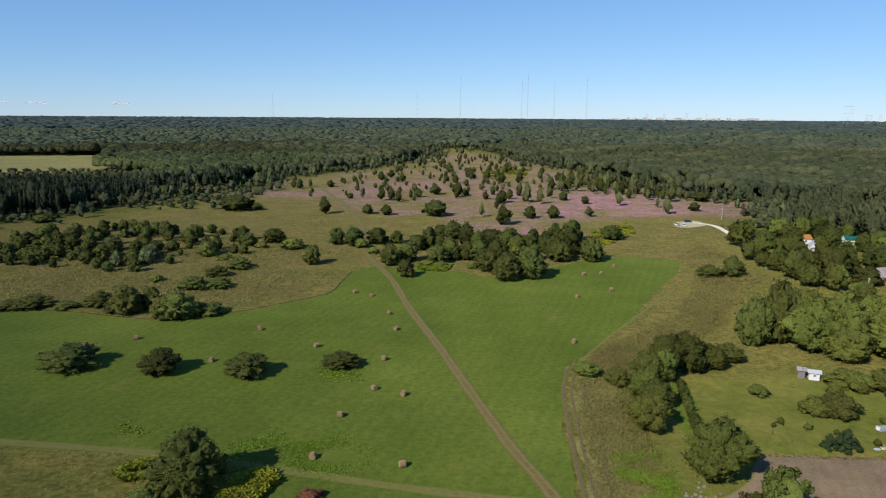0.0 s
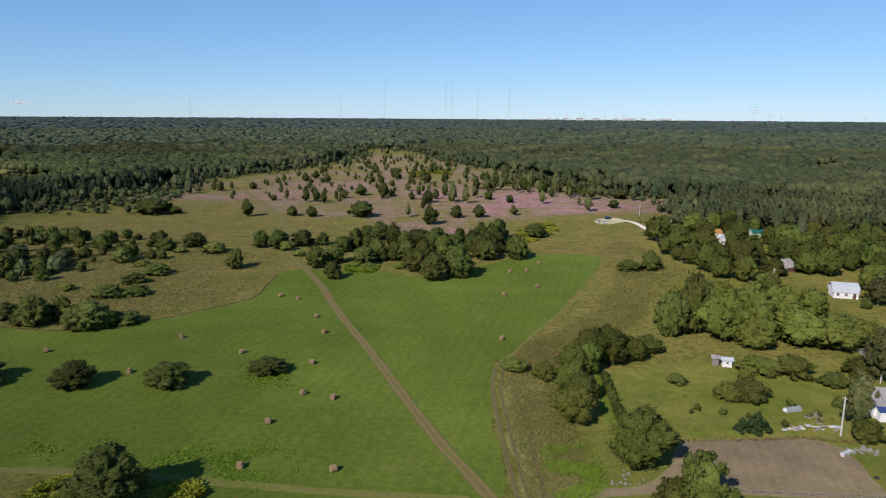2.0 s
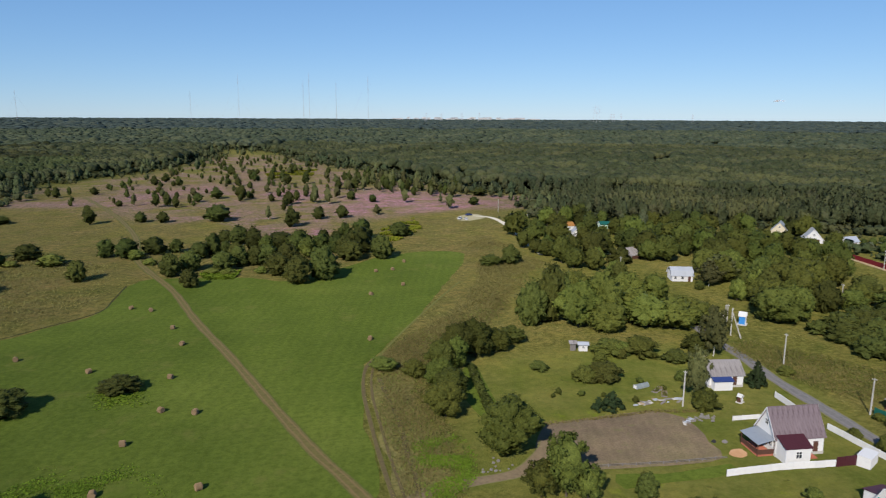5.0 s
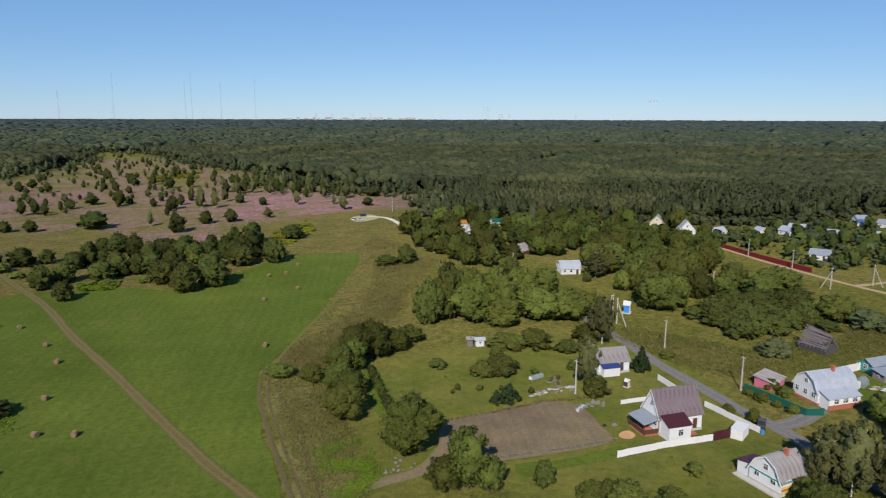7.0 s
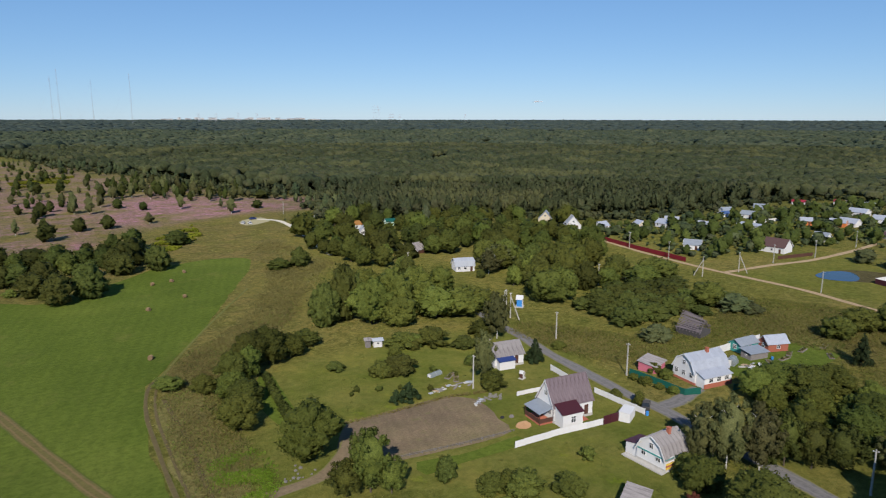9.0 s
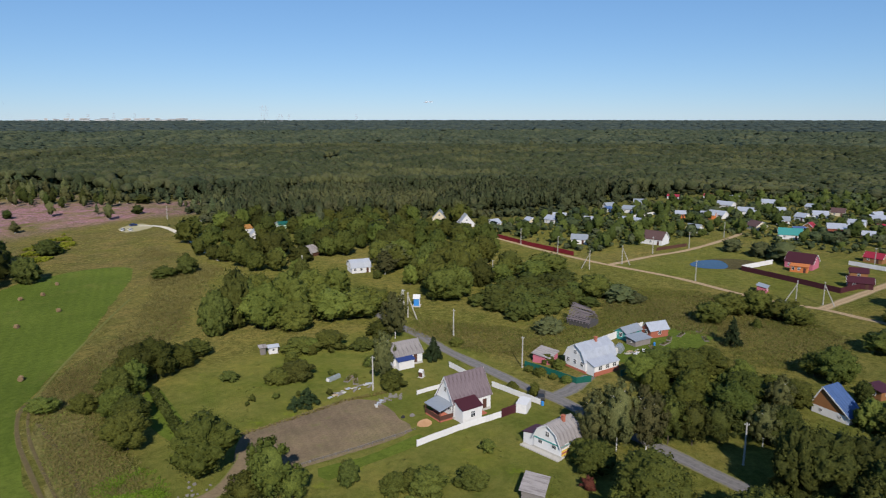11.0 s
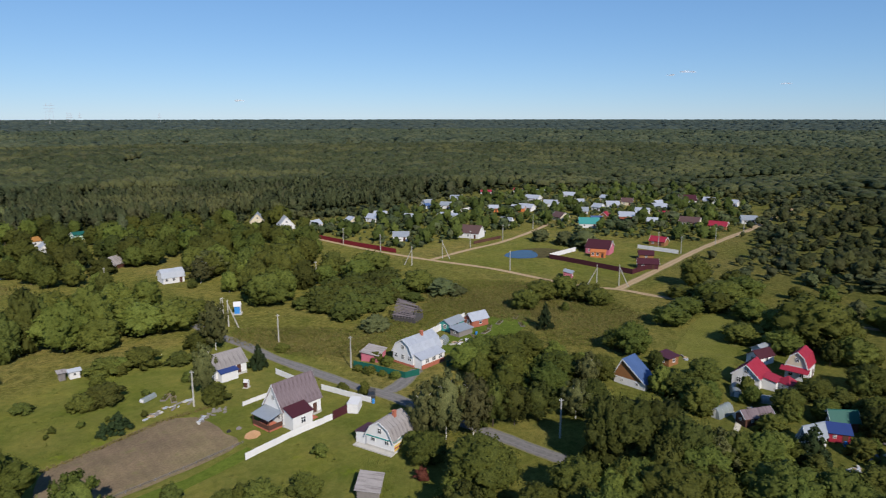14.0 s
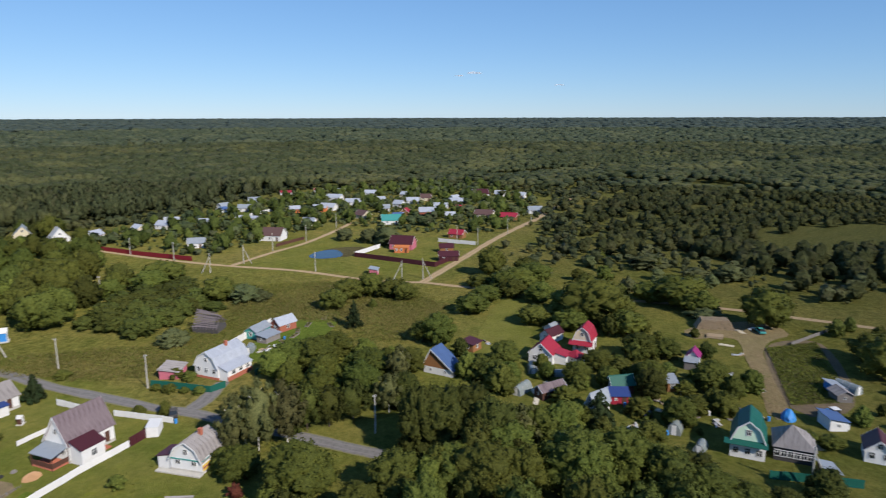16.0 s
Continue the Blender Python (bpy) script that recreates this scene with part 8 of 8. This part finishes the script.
town = np.random.default_rng(12)
for k in range(26):
    block(float((13.80) + ((25.80) - (13.80)) * (k + town.uniform(0, 0.8)) / 26), float(town.uniform(15, 45)), float(town.uniform(20, 31)))

g = Nodes("thin_cloud", 1.0, spec=0.0)
g.b.inputs["Base Color"].default_value = (0.92, 0.93, 0.95, 1)
t = g.t.nodes.new("ShaderNodeBsdfTransparent")
u = g.t.nodes.new("ShaderNodeBsdfTranslucent")
u.inputs["Color"].default_value = (0.92, 0.93, 0.95, 1)
both, m = g.t.nodes.new("ShaderNodeMixShader"), g.t.nodes.new("ShaderNodeMixShader")
both.inputs[0].default_value, m.inputs[0].default_value = 0.5, 0.2
g.link(g.b.outputs[0], both.inputs[1])
g.link(u.outputs[0], both.inputs[2])
g.link(t.outputs[0], m.inputs[1])
g.link(both.outputs[0], m.inputs[2])
g.link(m.outputs[0], g.t.nodes["Material Output"].inputs["Surface"])
M["cloud"] = g.mat


def cloud(bearing, high, width, seed):
    """A small thin cloud low over the horizon."""
    r = np.random.default_rng(seed)
    bm = bmesh.new()
    for k in range(14):
        u = float(r.uniform(-1, 1))
        bmesh.ops.create_icosphere(bm, subdivisions=2, radius=1.0, matrix=pose(u * width * 0.42, float(r.normal(0, 20)), float(r.uniform(0, 0.1)) * width * (1 - u * u)) @ Matrix.Diagonal((width * 0.16, 30, width * 0.05 * float(r.uniform(0.5, 1.2)), 1)))
    ob = new("cloud", from_bm("cloud", bm, M["cloud"]))
    x, y, _ = away(bearing, 4700.0)
    ob.matrix_basis = pose(x, y, 60 + 4700 * math.tan(radians(high)), 0, 0, -bearing)
    ob.visible_shadow = False
    return tagged(ob, "small thin pale cloud low over the horizon", "cloud", "clouds", "structure")


for k, (bearing, high, width) in enumerate(((-25.03, 0.72, 130), (-30.64, 0.72, 110), (-32.55, 0.7, 70), (79.54, 3.4, 100), (78.22, 3.2, 60), (43.71, 1.3, 40), (86.48, 2.4, 60), (43.83, 1.25, 70))):
    cloud(bearing, high, width, 70 + k)


# ---- beds and clutter in the gardens ----
def bed(x, y, yaw, length, width, mat, label):
    """A raised garden bed: boards, earth and low plants."""
    ob = new("garden_bed")
    ob.matrix_basis = pose(x, y, 0, 0, 0, yaw)
    part("earth", boxes((0.06, 0.06, 0, length - 0.06, width - 0.06, 0.18)), ob, "", M["soil"])
    for s in ((0, 0, 0, length, 0.06, 0.25), (0, width - 0.06, 0, length, width, 0.25), (0, 0.06, 0, 0.06, width - 0.06, 0.25), (length - 0.06, 0.06, 0, length, width - 0.06, 0.25)):
        part("board", boxes(s), ob, "", M["grey_wood"])
    r = np.random.default_rng(int(abs(x * 7)))
    n = int(length * width * 4)
    h = r.uniform(0.2, 0.45, n)
    v, f, nv = lay(crown(9, 5, 14, 0.2, bush_shape, False), r.uniform(0.2, length - 0.2, n), r.uniform(0.15, width - 0.15, n), np.full(n, 0.15), h, h * 1.3, r.uniform(0, 6, n))
    tagged(part("plants", mesh("plants", v, f, M[mat], True, nv), ob), kind="stuff")
    return tagged(ob, label, "garden bed", "garden beds")


for k, (x, y) in enumerate(pairs((163.6, 80.3, 168.6, 80.7, 159.0, 79.7, 173.9, 80.5, 88.6, 119.6, 89.5, 117.0, 142.1, -26.0, 135.6, -21.8, 135.7, -28.2, 161.3, -8.3, 153.2, 19.5, 181.7, 78.5, 175.7, 73.2))):
    bed(float(x), float(y), (k * 23) % 60, 4.0, 1.2, ("leaf", "leaf_light", "blade")[k % 3], "raised garden bed with low green plants")


def barrel(x, y, mat, label):
    ob = new("barrel")
    ob.matrix_basis = pose(x, y, 0)
    part("drum", rod(bmesh.new(), (0, 0, 0), (0, 0, 0.9), 0.3, None, 14), ob, "", M[mat])
    for z in (0.28, 0.58):
        part("hoop", rod(bmesh.new(), (0, 0, z), (0, 0, z + 0.04), 0.32, None, 14), ob, "", M[mat])
    return tagged(ob, label, "barrel", "water barrels")


for k, (x, y) in enumerate(pairs((110.1, 80.3, 101.7, 88.0, 137.8, -7.0, 146.5, -19.1, 126.4, -14.5, 137.3, -23.6, 137.2, -34.8, 155.4, 9.6, 162.3, 82.3, 136.6, -48.9))):
    barrel(float(x), float(y), ("sky_blue", "white", "sky_blue", "rubber")[k % 4], ("bright blue plastic water barrel", "white plastic water barrel", "bright blue plastic water barrel", "black plastic water barrel")[k % 4])


def plank_pile(x, y, yaw, label):
    ob = new("plank_pile")
    ob.matrix_basis = pose(x, y, 0, 0, 0, yaw)
    me = from_bm("plank", boxes((-1.8, -0.09, 0, 1.8, 0.09, 0.04)), M["cream"])
    r = np.random.default_rng(int(abs(x * 3)))
    for k in range(24):
        part("plank", me, ob, m=pose(float(r.normal(0, 0.08)), (k % 6) * 0.22 - 0.6, 0.02 + (k // 6) * 0.05, 0, 0, float(r.normal(0, 2))))
    return tagged(ob, label, "plank pile")


for (x, y), yaw in zip(pairs((196.2, -40.2, 183.2, -34.4, 127.6, -40.4, 139.5, -33.2, 121.3, 14.4, 136.7, -14.8)), (20, 70, 40, 10, -20, 60)):
    plank_pile(float(x), float(y), yaw, "pile of pale sawn planks in the yard")
